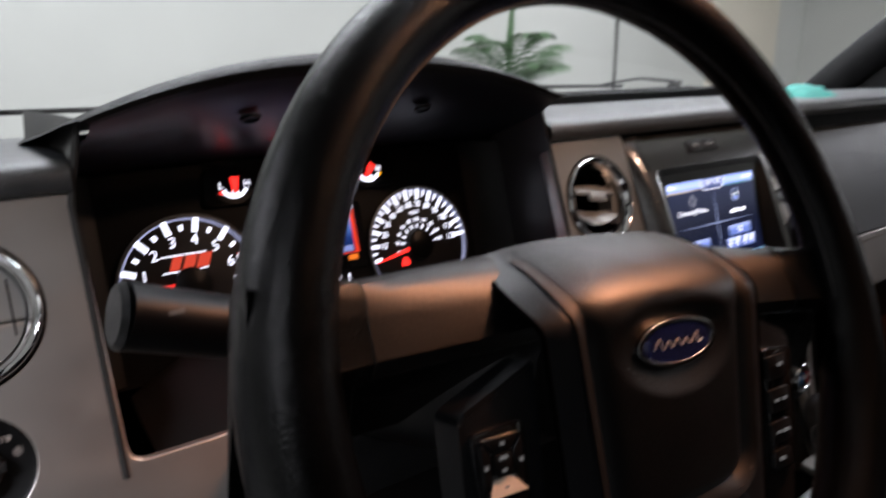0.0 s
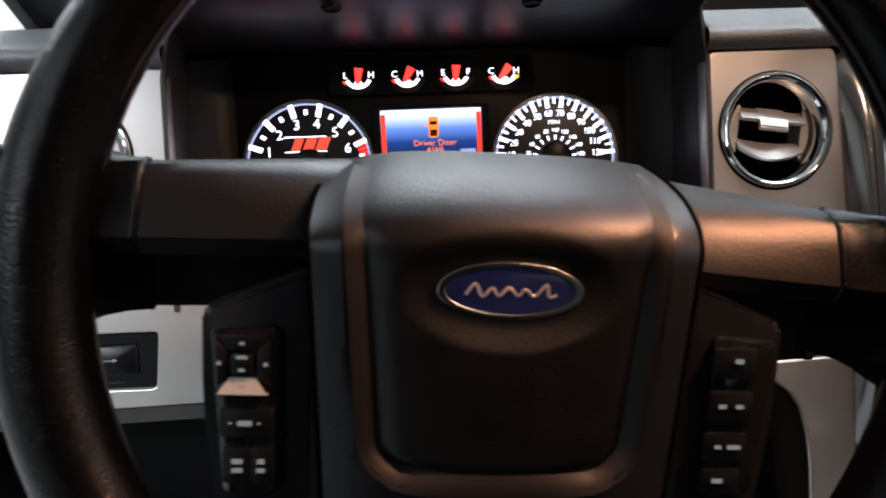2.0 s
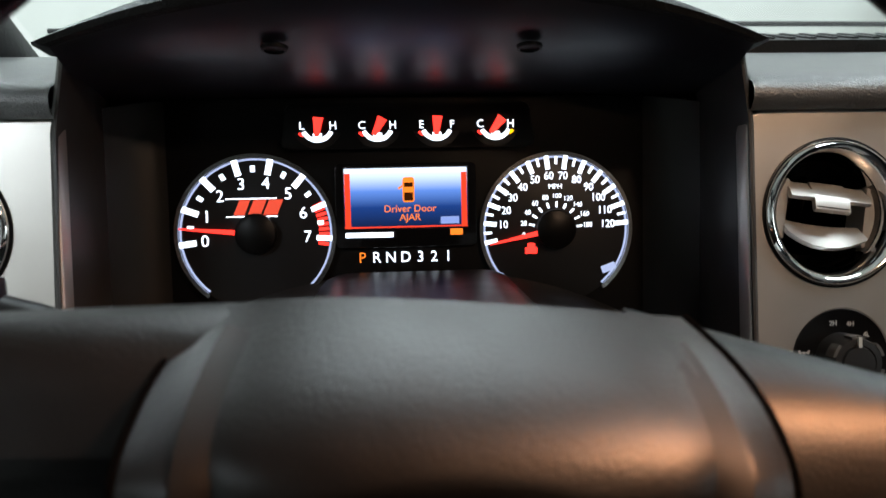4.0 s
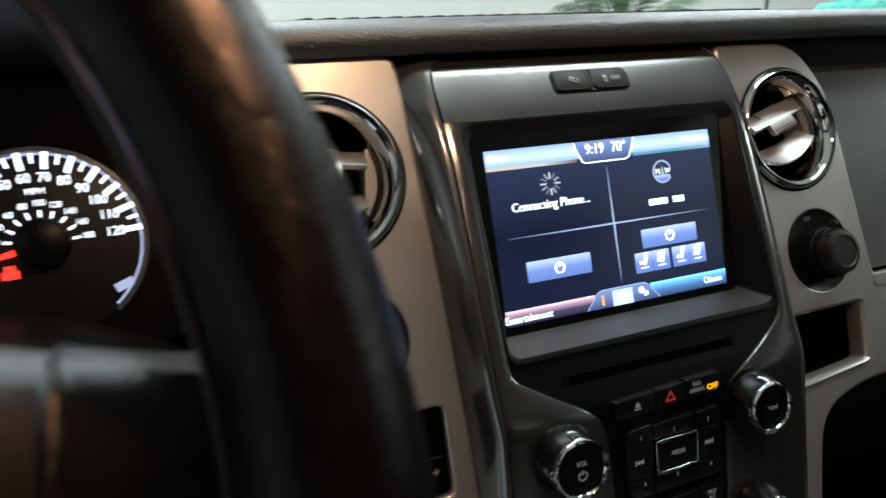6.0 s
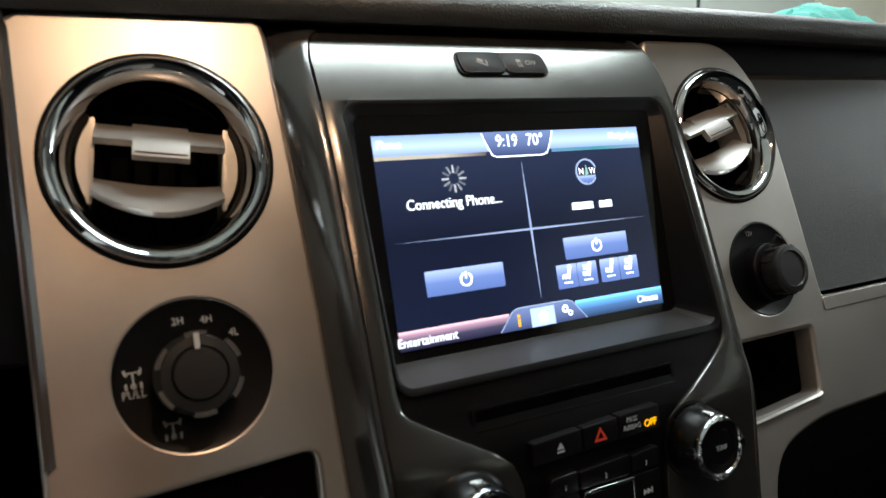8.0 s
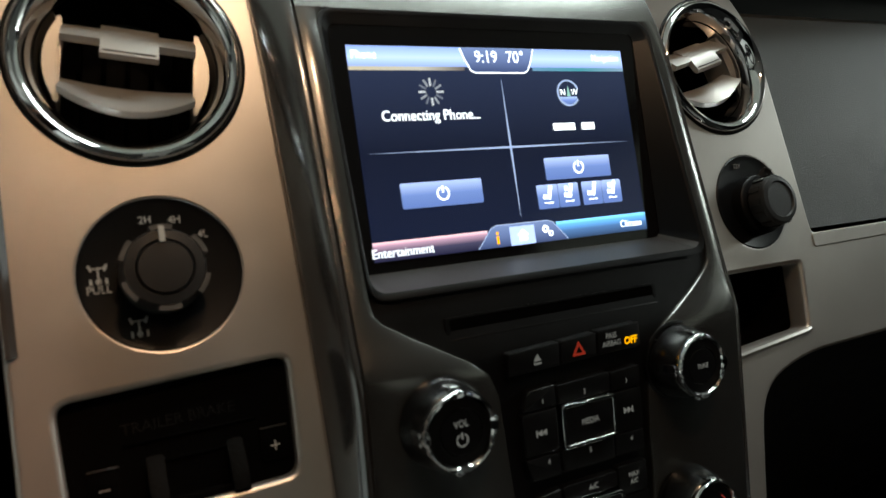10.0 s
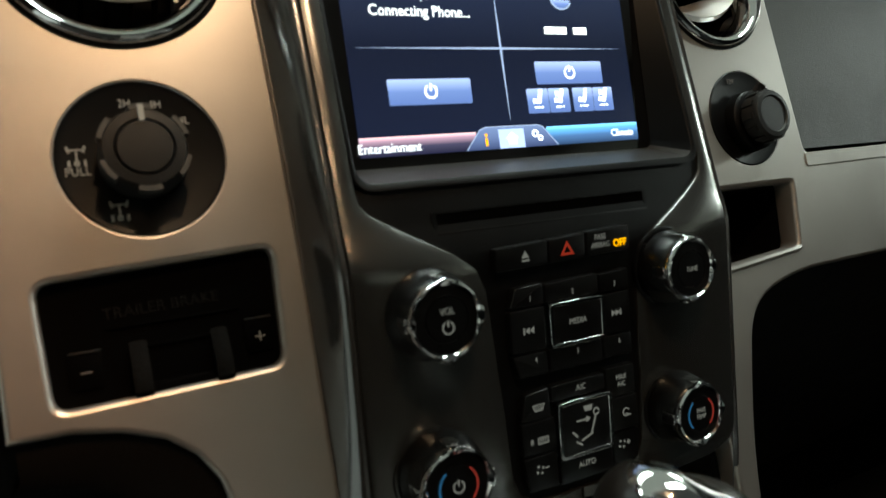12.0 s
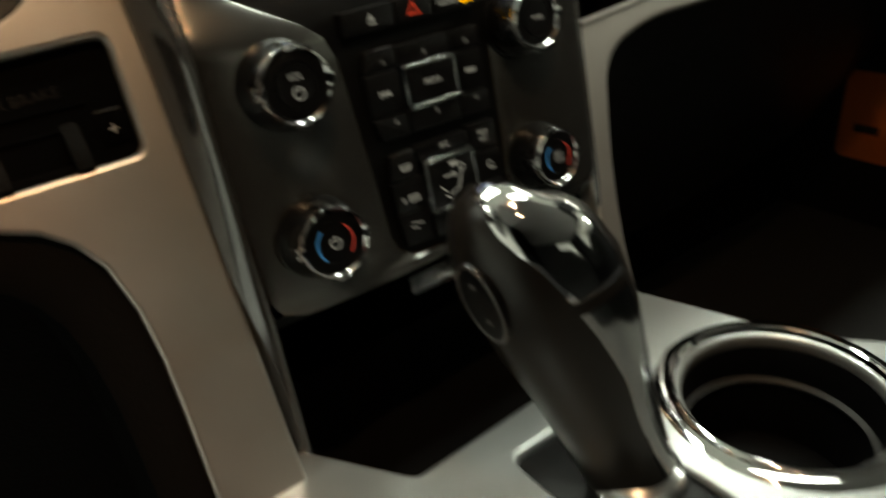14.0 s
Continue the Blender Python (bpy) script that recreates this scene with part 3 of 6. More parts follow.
# ---- round air vents ----
def air_vent(x, z, r, group_label, shut=False, turn=0.0):
    m = plane_frame(SIDE, x, z)
    t = thing("air_vent", m, group_label, "air vent", "round dashboard air vents")
    # chrome ring, a deep rounded bead with a sloping inner face
    part("chrome_ring", lathe([(r, -0.012), (r, 0.001), (r - 0.0012, 0.0035), (r - 0.0030, 0.0046), (r - 0.0050, 0.0038), (r - 0.0065, 0.0018), (r - 0.0085, -0.002), (r - 0.0115, -0.012), (r - 0.0118, -0.018)], 72), CHROME, t, m=m)
    ri = r - 0.0115
    part("gap_ring", lathe([(r + 0.0015, -0.010), (r + 0.0015, 0.0008), (r + 0.0003, 0.0012), (r, -0.010)], 72), BLACK, t, m=m)
    part("throat", lathe([(ri + 0.001, -0.008), (ri, -0.03), (ri * 0.9, -0.075), (0, -0.078)], 48), BLACK, t, m=m)
    rf = r - 0.0098 if shut else ri - 0.002
    if shut:
        # closed leaves with a raised centre tab
        def leaf(z0, z1):
            pts = []
            for a in np.linspace(0, 1, 15):
                u = z0 + (z1 - z0) * a
                pts.append((math.sqrt(max(1e-6, rf * rf - u * u)), u))
            return pts + [(-p, u) for p, u in pts[::-1]]
        up = part("vane", slab(leaf(-0.0085, rf * 0.97), -0.010, -0.0026, 0.0012), VANE, t, "closed upper vane leaf", m=m)
        part("vane", slab(leaf(-rf * 0.97, -0.0095), -0.010, -0.0026, 0.0012), VANE, t, "closed lower vane leaf", m=m)
        part("tab", slab(rrect(0.0235, 0.034, 0.004, 0.0, 0.0015), -0.006, -0.0012, 0.0010), VANE, up, m=m)
        part("tab_edge", plate(rrect(0.0262, 0.0367, 0.005, 0.0, 0.0015), [rrect(0.0236, 0.0341, 0.004, 0.0, 0.0015)], -0.0036, -0.0022), BLACK, up, m=m)
        for sx in (-1, 1):
            part("side_slot", tube([(sx * rf * 0.80, -0.018 + 0.012 * i, -0.0026) for i in range(4)], [0.0006] * 4, 6, (0, 0, 1)), BLACK, t, m=m)
        return t
    # barrel with side cheeks and two open vanes, turned in its ring
    m = m @ Matrix.Rotation(radians(turn), 4, "Z")
    for sx in (-1, 1):
        pts = arc(0, 0, rf, -36, 36, 14) if sx > 0 else arc(0, 0, rf, 144, 216, 14)
        edge = sx * rf * 0.82
        part("cheek", slab(pts + [(edge, pts[-1][1]), (edge, pts[0][1])], -0.030, -0.010, 0.001), VANE, t, m=m)
    w = rf * 0.81
    # upper vane: a flat blade; lower vane: a lens with a bowed lip
    for kind in (0, 1):
        rows = []
        for i in range(21):
            s = -1 + i / 10
            if kind == 0:
                a0, a1, dip = 0.0080, 0.0195, 0.0
            else:
                a0, a1, dip = -0.0245 + 0.0085 * s * s, -0.0085 + 0.002 * s * s, 0.002
            x = s * w
            rows.append([(x, a0, -0.0055), (x, a0 + 0.001, -0.0042), (x, (a0 + a1) / 2, -0.0075 - dip), (x, a1 - 0.001, -0.0150), (x, a1, -0.0165), (x, a1 - 0.002, -0.0180), (x, (a0 + a1) / 2, -0.0115 - dip), (x, a0 - 0.001, -0.0075)])
        vane = part("vane", loft(rows, True, True), VANE, t, m=m)
        if kind == 0:
            tab = [[(x, 0.0205, -0.0150), (x, 0.0195, -0.0125), (x, 0.0085, -0.0035), (x, 0.0015, -0.0015), (x, -0.0005, -0.0030), (x, 0.0005, -0.0052), (x, 0.0085, -0.0080)] for x in (-0.0122, -0.0114, 0.0114, 0.0122)]
            part("tab", loft(tab, True, True), VANE, vane, m=m)
            part("tab_groove", box(-0.0112, 0.0112, 0.0028, 0.0034, -0.0024, -0.0016), BLACK, vane, m=m)
    # rear vanes in near-black for the shade down the throat
    part("rear_vane", joined(*[box(-0.001 + q, 0.001 + q, -rf * 0.8, rf * 0.8, -0.055, -0.040) for q in (-0.022, -0.011, 0, 0.011, 0.022)]), SHADEBLACK, t, m=m)
    return t


air_vent(-0.0305, 1.3485, 0.0475, "round air vent with closed champagne vanes and chrome ring", shut=True)
air_vent(0.5435, 1.3485, 0.0485, "round air vent with open champagne vanes and chrome ring", turn=-8)
air_vent(0.9040, 1.3475, 0.0465, "round air vent with open champagne vanes turned askew", turn=16)
# ---- centre stack ----
def y_face(z):
    """The front of the centre stack: steep below, leaning back above."""
    a, b = y_on(LOWER, z), y_on(UPPER, z)
    s = min(1, max(0, (z - 1.195) / 0.03))
    s = s * s * (3 - 2 * s)
    return a * (1 - s) + b * s + lean(z)


def lean(z):
    """How far the top of the trim rolls back towards the windscreen."""
    return 0.0155 * (max(0, z - 1.335) / 0.0746) ** 2.2


XL, XR = 0.6180, 0.8460
IN_L = [(1.410, 0.628), (1.241, 0.6275), (1.234, 0.6285), (1.230, 0.632), (1.2235, 0.643), (1.2085, 0.6705), (1.201, 0.680), (1.190, 0.6845), (1.128, 0.6895), (1.096, 0.6915), (1.088, 0.695), (1.083, 0.702), (1.0815, 0.712), (1.0810, 0.7305)]
IN_R = [(1.410, 0.8385), (1.241, 0.8365), (1.234, 0.8345), (1.230, 0.830), (1.2235, 0.820), (1.2085, 0.792), (1.201, 0.7815), (1.190, 0.7765), (1.128, 0.7755), (1.096, 0.7735), (1.088, 0.770), (1.083, 0.762), (1.0815, 0.752), (1.0810, 0.7335)]
Z_OPEN = 1.3735


def inner(z, table):
    x = interp(z, table)
    r = 0.010
    if z > Z_OPEN - r:
        d = r - math.sqrt(max(0, r * r - (z - (Z_OPEN - r)) ** 2))
        x += d if table is IN_L else -d
    return x


stack = thing("centre_stack", pose(0.73, 0.56, 1.07), "centre stack with touch screen, knobs and buttons in gunmetal trim", "centre console")
zs_side = sorted(set(list(np.linspace(1.0755, Z_OPEN - 0.0101, 64)) + list(Z_OPEN - 0.010 + 0.010 * np.sin(np.linspace(0, math.pi / 2, 7))) + [z for z, _ in IN_L if z < 1.36]))


def ribbon(table, edge, sgn):
    rows = []
    for z in zs_side:
        y = y_face(z)
        if z < 1.0811:
            xi = 0.7325 - sgn * 0.0002
        else:
            xi = inner(z, table)
        low = max(0, 1.0915 - z)
        cut = 0.016 - math.sqrt(max(0, 0.016 ** 2 - low ** 2)) if low else 0
        xo = edge + sgn * cut
        rows.append([(xi, y + 0.007, z), (xi, y + 0.0012, z), (xi - sgn * 0.0005, y + 0.0003, z), (xi - sgn * 0.0016, y, z), *[(xi - sgn * 0.0016 + (xo - xi + sgn * 0.0036) * u, y - 0.0026 * min(1, abs(xi - xo) / 0.06) * math.sin(math.pi * u) ** 0.8, z) for u in (0.08, 0.2, 0.35, 0.5, 0.65, 0.8, 0.92)], (xo + sgn * 0.002, y, z), (xo + sgn * 0.0006, y + 0.0004, z), (xo, y + 0.0016, z)])
    return loft(rows, closed=False)


def top_bar():
    rows = []
    for i, z in enumerate(list(np.linspace(Z_OPEN, 1.402, 10)) + [1.405, 1.4075, 1.4090, 1.4096]):
        back = max(0, z - 1.402)
        y = y_face(z) + 0.004 * (back / 0.0076) ** 2
        cut = 0.018 - math.sqrt(max(0, 0.018 ** 2 - max(0, z - 1.3916) ** 2))
        rows.append([(x, y, z) for x in np.linspace(XL + 0.0006 + cut * 0.6, XR - 0.0006 - cut * 0.6, 24)])
    rows.append([(p[0], p[1] + 0.03, p[2] + 0.001) for p in rows[-1]])
    rows.insert(0, [(p[0], p[1] + 0.007, p[2]) for p in rows[0]])
    return loft(rows, closed=False)


part("trim_frame", joined(ribbon(IN_L, XL, 1), ribbon(IN_R, XR, -1), top_bar()), GUN, stack, "brushed gunmetal trim frame")


SIDE_L = [(1.412, 0.5972), (1.345, 0.6010), (1.28, 0.6035), (1.20, 0.6052), (0.94, 0.6052)]
SIDE_R = [(1.412, 0.8482), (0.94, 0.8482)]


def flank(xo, side, sgn):
    """Dark satin cheek: a broad rounded chamfer from the face back to the side panel."""
    rows = []
    for z in list(np.linspace(0.955, 1.380, 50)) + [1.388, 1.395, 1.4005, 1.4045, 1.4075, 1.4095, 1.4102]:
        zz = max(z, 1.0725)
        y = y_face(zz) - max(0, 1.0725 - z) * 0.10
        cut = 0.020 - math.sqrt(max(0, 0.020 ** 2 - max(0, z - 1.390) ** 2))
        a, b = xo + sgn * min(cut, 0.018) * 0.6, interp(z, side) + sgn * min(cut, 0.018) * 0.1
        ys = max(y + 0.010, y_on(SIDE, min(z, 1.4)) + 0.0015)
        row = [(a + sgn * 0.0004, y + 0.0022, z), (a - sgn * 0.0010, y + 0.0004, z), (a - sgn * 0.0022, y + 0.0003, z)]
        for k in np.linspace(0.12, 1, 8):
            row.append((a - sgn * 0.0022 + (b - a + sgn * 0.0022) * k, y + 0.0003 + (ys - y) * k ** 1.7, z))
        rows.append(row + [(b - sgn * 0.0004, ys + 0.012, z)])
    return loft(rows, closed=False)


part("left_cheek", flank(XL, SIDE_L, 1), PILLAR, stack, "dark satin side cheek")
part("right_cheek", flank(XR, SIDE_R, -1), PILLAR, stack, "dark satin side cheek")

rows = []
for z in [1.0812] + [z for z in zs_side if 1.0812 < z < 1.2405] + [1.2405]:
    a, b = inner(z, IN_L) - 0.001, inner(z, IN_R) + 0.001
    rows.append([(a + (b - a) * s, y_face(z) + 0.0022, z) for s in np.linspace(0, 1, 12)])
insert = part("control_panel", loft(rows, closed=False), BLACK, stack, "matte black control panel")


# bezel funnel from the trim down to the glass
def ring_world(pts, fn):
    return [fn(x, z) for x, z in pts]


op = rounded([(0.6275, 1.2395), (0.8365, 1.2395), (0.8385, Z_OPEN), (0.6275, Z_OPEN)], 0.010, 7)
mid = rounded([(0.6295, 1.2425), (0.8345, 1.2425), (0.8360, Z_OPEN - 0.003), (0.6300, Z_OPEN - 0.003)], 0.009, 7)
low = rounded([(0.6330, 1.2455), (0.8250, 1.2455), (0.8270, 1.3655), (0.6330, 1.3655)], 0.005, 7)
def bezel(idx):
    return loft([
        ring_world([mid[i] for i in idx], lambda x, z: (x, y_face(z) + 0.0008, z)),
        ring_world([low[i] for i in idx], lambda x, z: (x, y_on(SCREEN, z) - 0.0003, z))], closed=False)


part("bezel_lip", loft([ring_world(op, lambda x, z: (x, y_face(z) + 0.003, z)), ring_world(op, lambda x, z: (x, y_face(z) - 0.0002, z)), ring_world([(p[0] * 0.6 + q[0] * 0.4, p[1] * 0.6 + q[1] * 0.4) for p, q in zip(op, mid)], lambda x, z: (x, y_face(z) - 0.0002, z)), ring_world(mid, lambda x, z: (x, y_face(z) + 0.0008, z))]), BLACK, stack, "black lip round the screen opening")
# sill coloured paler than the bezel for the light that falls on it
part("screen_sill", bezel(range(3, 13)), SHELF, stack, "deep plastic sill below the screen, greyed where light falls on it")
part("screen_bezel", bezel(list(range(12, 32)) + [0, 1, 2, 3]), BLACK, stack, "matte black screen bezel")
SM = plane_frame(SCREEN, 0.7285, 1.303)
KN = math.hypot(1, SCREEN[2])
glass = part("screen_glass", slab(rrect(0.1960, 0.1210 * KN, 0.004, 0.0010, 0.0020), -0.004, 0.0), GLOSS, stack, "glossy black screen glass", m=SM)

# lit picture: a and b run from the top left corner, 0 to 1
UW, UH = 0.1745, 0.1045 * KN


def ui(a, b):
    return (-UW / 2 + UW * a, UH / 2 - UH * b)


def ui_box(a0, b0, a1, b1):
    (x0, y1), (x1, y0) = ui(a0, b0), ui(a1, b1)
    return [(x0, y0), (x1, y0), (x1, y1), (x0, y1)]


BG = glow_ramp("screen_night_blue", [(0.0, (0.004, 0.006, 0.018)), (0.5, (0.003, 0.0045, 0.013)), (1.0, (0.012, 0.017, 0.040))], 3.0, 2)
BG.node_tree.nodes["Principled BSDF"].inputs["Specular IOR Level"].default_value = 0.9
disp = part("display", slab(ui_box(0, 0, 1, 1), 0.0001, 0.0004), BG, stack, "lit touch screen picture with four corners", m=SM, flat=True)


def lit(name, poly, mat, z=0.0006, label=""):
    return part(name, slab(poly, z - 0.00015, z), mat, disp, label, m=SM, flat=True)


def lit_text(text, size, a, b, mat=None, squeeze=0.9):
    x, y = ui(a, b)
    return part("caption", letters(text, size, x, y, 0.0011, 0.00005, 0, squeeze), mat or UI_TEXT, disp, m=SM, flat=True)


UI_TEXT = glow("screen_white_text", (0.9, 0.93, 1.0), 3.0)
UI_LINE = glow("screen_pale_line", (0.45, 0.55, 0.85), 1.3)
BAR_BLUE = glow_ramp("screen_bar_blue", [(0.0, (0.20, 0.27, 0.50)), (0.45, (0.36, 0.46, 0.78)), (1.0, (0.20, 0.28, 0.54))], 2.5, 2)
BAR_WARM = glow_ramp("screen_bar_cream", [(0.0, (1.0, 0.85, 0.62)), (0.6, (0.95, 0.88, 0.80)), (1.0, (0.25, 0.20, 0.18))], 0.9, 0)
BAR_CYAN = glow_ramp("screen_bar_cyan", [(0.0, (0.25, 0.5, 0.8)), (0.5, (0.12, 0.50, 0.62)), (1.0, (0.40, 0.60, 0.85))], 0.9, 0)
BAR_RED = glow_ramp("screen_bar_rose", [(0.0, (0.012, 0.012, 0.035)), (0.45, (0.05, 0.045, 0.09)), (0.8, (0.40, 0.24, 0.34)), (1.0, (0.95, 0.62, 0.70))], 2.0, 2)
BAR_SKY = glow_ramp("screen_bar_sky", [(0.0, (0.02, 0.04, 0.10)), (0.45, (0.06, 0.13, 0.30)), (0.8, (0.12, 0.36, 0.72)), (1.0, (0.25, 0.65, 1.0))], 2.2, 2)
BTN = glow_ramp("screen_button_blue", [(0.0, (0.09, 0.14, 0.36)), (0.5, (0.12, 0.18, 0.42)), (1.0, (0.34, 0.42, 0.70))], 2.2, 2)
TAB = glow_ramp("screen_tab_blue", [(0.0, (0.05, 0.07, 0.18)), (0.5, (0.14, 0.19, 0.40)), (1.0, (0.20, 0.27, 0.52))], 1.5, 2)
HOME = glow("screen_home_blue", (0.46, 0.56, 0.92), 2.0)

lit("top_bar", ui_box(0, 0, 1, 0.098), BAR_BLUE)
lit("cream_line", ui_box(0, 0.098, 0.375, 0.116), BAR_WARM)
lit("cyan_line", ui_box(0.625, 0.098, 1, 0.116), BAR_CYAN)
lit("clock_tab", rounded([ui(0.365, 0.0), ui(0.398, 0.128), ui(0.602, 0.128), ui(0.635, 0.0)], [0, 0.004, 0.004, 0]), TAB, 0.0009)
tabline = [ui(0.366, 0.005), ui(0.378, 0.06), ui(0.396, 0.118), ui(0.412, 0.128), ui(0.588, 0.128), ui(0.604, 0.118), ui(0.622, 0.06), ui(0.634, 0.005)]
part("tab_outline", tube([(x, y, 0.0010) for x, y in tabline], [0.00035] * 8, 6), UI_TEXT, disp, m=SM)
lit_text("9:19", 0.0065, 0.455, 0.050)
lit_text("70°", 0.0065, 0.562, 0.050)
lit_text("Phone", 0.0042, 0.050, 0.045)
lit_text("Navigation", 0.0036, 0.925, 0.045)
lit_text("Connecting Phone...", 0.0054, 0.243, 0.337)
part("street_caption", joined(bar(*ui(0.715, 0.414), 0.0150, 0.0040, 0.0009, 0.0011), bar(*ui(0.812, 0.414), 0.0090, 0.0040, 0.0009, 0.0011)), UI_TEXT, disp, "unreadable white caption bars", m=SM)
lit_text("Entertainment", 0.0045, 0.090, 0.965)
lit_text("Climate", 0.0040, 0.930, 0.958)
for k in range(12):
    a = 2 * math.pi * k / 12
    cx, cy = ui(0.249, 0.222)
    part("spinner_spoke", bar(cx + 0.0052 * math.cos(a), cy + 0.0052 * math.sin(a), 0.0042, 0.0011, 0.0008, 0.0010, math.degrees(a)), glow("spinner_grey_%d" % (k % 3), [(0.9, 0.92, 1), (0.5, 0.52, 0.6), (0.25, 0.27, 0.35)][k % 3], 0.9), disp, m=SM)
cx, cy = ui(0.752, 0.234)
part("compass_ring", ring_strip(0.0068, 0.0078, 20, 330, 0.0006, 0.0009, cx, cy), UI_LINE, disp, m=SM)
part("compass_band", slab(arc(cx, cy, 0.0066, 200, 340, 12), 0.0005, 0.0008), BTN, disp, m=SM)
lit_text("N", 0.0036, 0.729, 0.232)
lit_text("W", 0.0036, 0.776, 0.232)
part("compass_needle", slab([(cx - 0.0012, cy - 0.002), (cx + 0.0012, cy - 0.002), (cx, cy + 0.004)], 0.0008, 0.0011), glow("compass_cyan", (0.5, 0.9, 0.8), 0.9), disp, m=SM)


def taper_line(a0, b0, a1, b1, w):
    (x0, y0), (x1, y1) = ui(a0, b0), ui(a1, b1)
    mx, my = (x0 + x1) / 2, (y0 + y1) / 2
    dx, dy = (x1 - x0), (y1 - y0)
    l = math.hypot(dx, dy)
    nx, ny = -dy / l * w, dx / l * w
    return slab([(x0, y0), (mx - nx, my - ny), (x1, y1), (mx + nx, my + ny)][::-1], 0.0005, 0.0008)


part("cross_line", taper_line(0.03, 0.507, 0.97, 0.507, 0.0006), UI_LINE, disp, m=SM)
part("cross_line", taper_line(0.5, 0.16, 0.5, 0.86, 0.0006), UI_LINE, disp, m=SM)


def power_icon(cx, cy, r, mat, parent, m, z=0.0011):
    part("power_icon", joined(ring_strip(r * 0.76, r, 118, 422, z - 0.0002, z, cx, cy), bar(cx, cy + r * 0.62, r * 0.26, r * 0.95, z - 0.0002, z)), mat, parent, m=m)


def seat_icon(cx, cy, s, kind):
    back = bar(cx + 0.0014 * s, cy + 0.0012 * s, 0.0022 * s, 0.0068 * s, 0.0009, 0.0011, -14)
    seat = bar(cx - 0.0010 * s, cy - 0.0018 * s, 0.0050 * s, 0.0024 * s, 0.0009, 0.0011, -6)
    bits = [back, seat]
    if kind:
        bits += [bar(cx - 0.0022 * s, cy + 0.0020 * s, 0.0007 * s, 0.0030 * s, 0.0009, 0.0011), bar(cx - 0.0008 * s, cy + 0.0020 * s, 0.0007 * s, 0.0030 * s, 0.0009, 0.0011)]
    part("seat_icon", joined(*bits), UI_TEXT, disp, m=SM)
    part("seat_dots", joined(*[bar(cx + q * 0.0021 * s, cy - 0.0052 * s, 0.0015 * s, 0.0009 * s, 0.0009, 0.0011) for q in (-1, 0, 1)]), UI_TEXT, disp, m=SM)


for a0, b0, a1, b1 in ((0.107, 0.652, 0.376, 0.772), (0.616, 0.574, 0.879, 0.689)):
    lit("button", rounded(ui_box(a0, b0, a1, b1), 0.001), BTN, 0.0008, "blue on-screen button")
    cx, cy = ui((a0 + a1) / 2, (b0 + b1) / 2)
    power_icon(cx, cy, 0.0037, UI_TEXT, disp, SM)
for k, a0 in enumerate((0.572, 0.654, 0.749, 0.831)):
    lit("button", rounded(ui_box(a0, 0.711, a0 + 0.080, 0.835), 0.001), BTN, 0.0008, "blue on-screen seat button")
    cx, cy = ui(a0 + 0.040, 0.758)
    seat_icon(cx, cy, 1.0, k % 2)
lit("rose_bar", ui_box(0, 0.912, 0.372, 1.0), BAR_RED)
lit("sky_bar", ui_box(0.628, 0.905, 1, 1.0), BAR_SKY)
lit("bottom_tab", [ui(0.335, 1.0), ui(0.385, 0.905), ui(0.405, 0.893), ui(0.595, 0.893), ui(0.615, 0.905), ui(0.665, 1.0)][::-1], TAB, 0.0008)
btl = [ui(0.335, 0.998), ui(0.385, 0.905), ui(0.405, 0.893), ui(0.595, 0.893), ui(0.615, 0.905), ui(0.665, 0.998)]
part("tab_outline", tube([(x, y, 0.0010) for x, y in btl], [0.0003] * 6, 6), UI_LINE, disp, m=SM)
lit("home_button", ui_box(0.450, 0.906, 0.541, 1.0), HOME, 0.0010)
hx, hy = ui(0.497, 0.952)
part("home_icon", joined(slab([(hx - 0.0038, hy), (hx + 0.0038, hy), (hx, hy + 0.0032)], 0.0011, 0.0012), bar(hx, hy - 0.0015, 0.005, 0.003, 0.0011, 0.0012)), UI_TEXT, disp, m=SM)
ix, iy = ui(0.405, 0.955)
part("info_icon", joined(bar(ix, iy - 0.001, 0.0014, 0.0042, 0.0009, 0.0011), bar(ix, iy + 0.0026, 0.0014, 0.0016, 0.0009, 0.0011)), AMBER_LIT, disp, m=SM)
ix, iy = ui(0.590, 0.945)
part("gear_icon", joined(ring_strip(0.0010, 0.0021, 0, 340, 0.0009, 0.0011, ix - 0.0012, iy + 0.0010), ring_strip(0.0008, 0.0016, 0, 340, 0.0009, 0.0011, ix + 0.0020, iy - 0.0016)), UI_TEXT, disp, m=SM)

# two buttons in the top of the trim
TM = plane_frame((UPPER[0], UPPER[1], 0.87), 0.7305, 1.3925)
TM.translation.y = y_face(1.3925)
part("button_well", slab(rrect(0.0600, 0.0172, 0.0055), -0.003, 0.0006), BLACK, stack, m=TM)
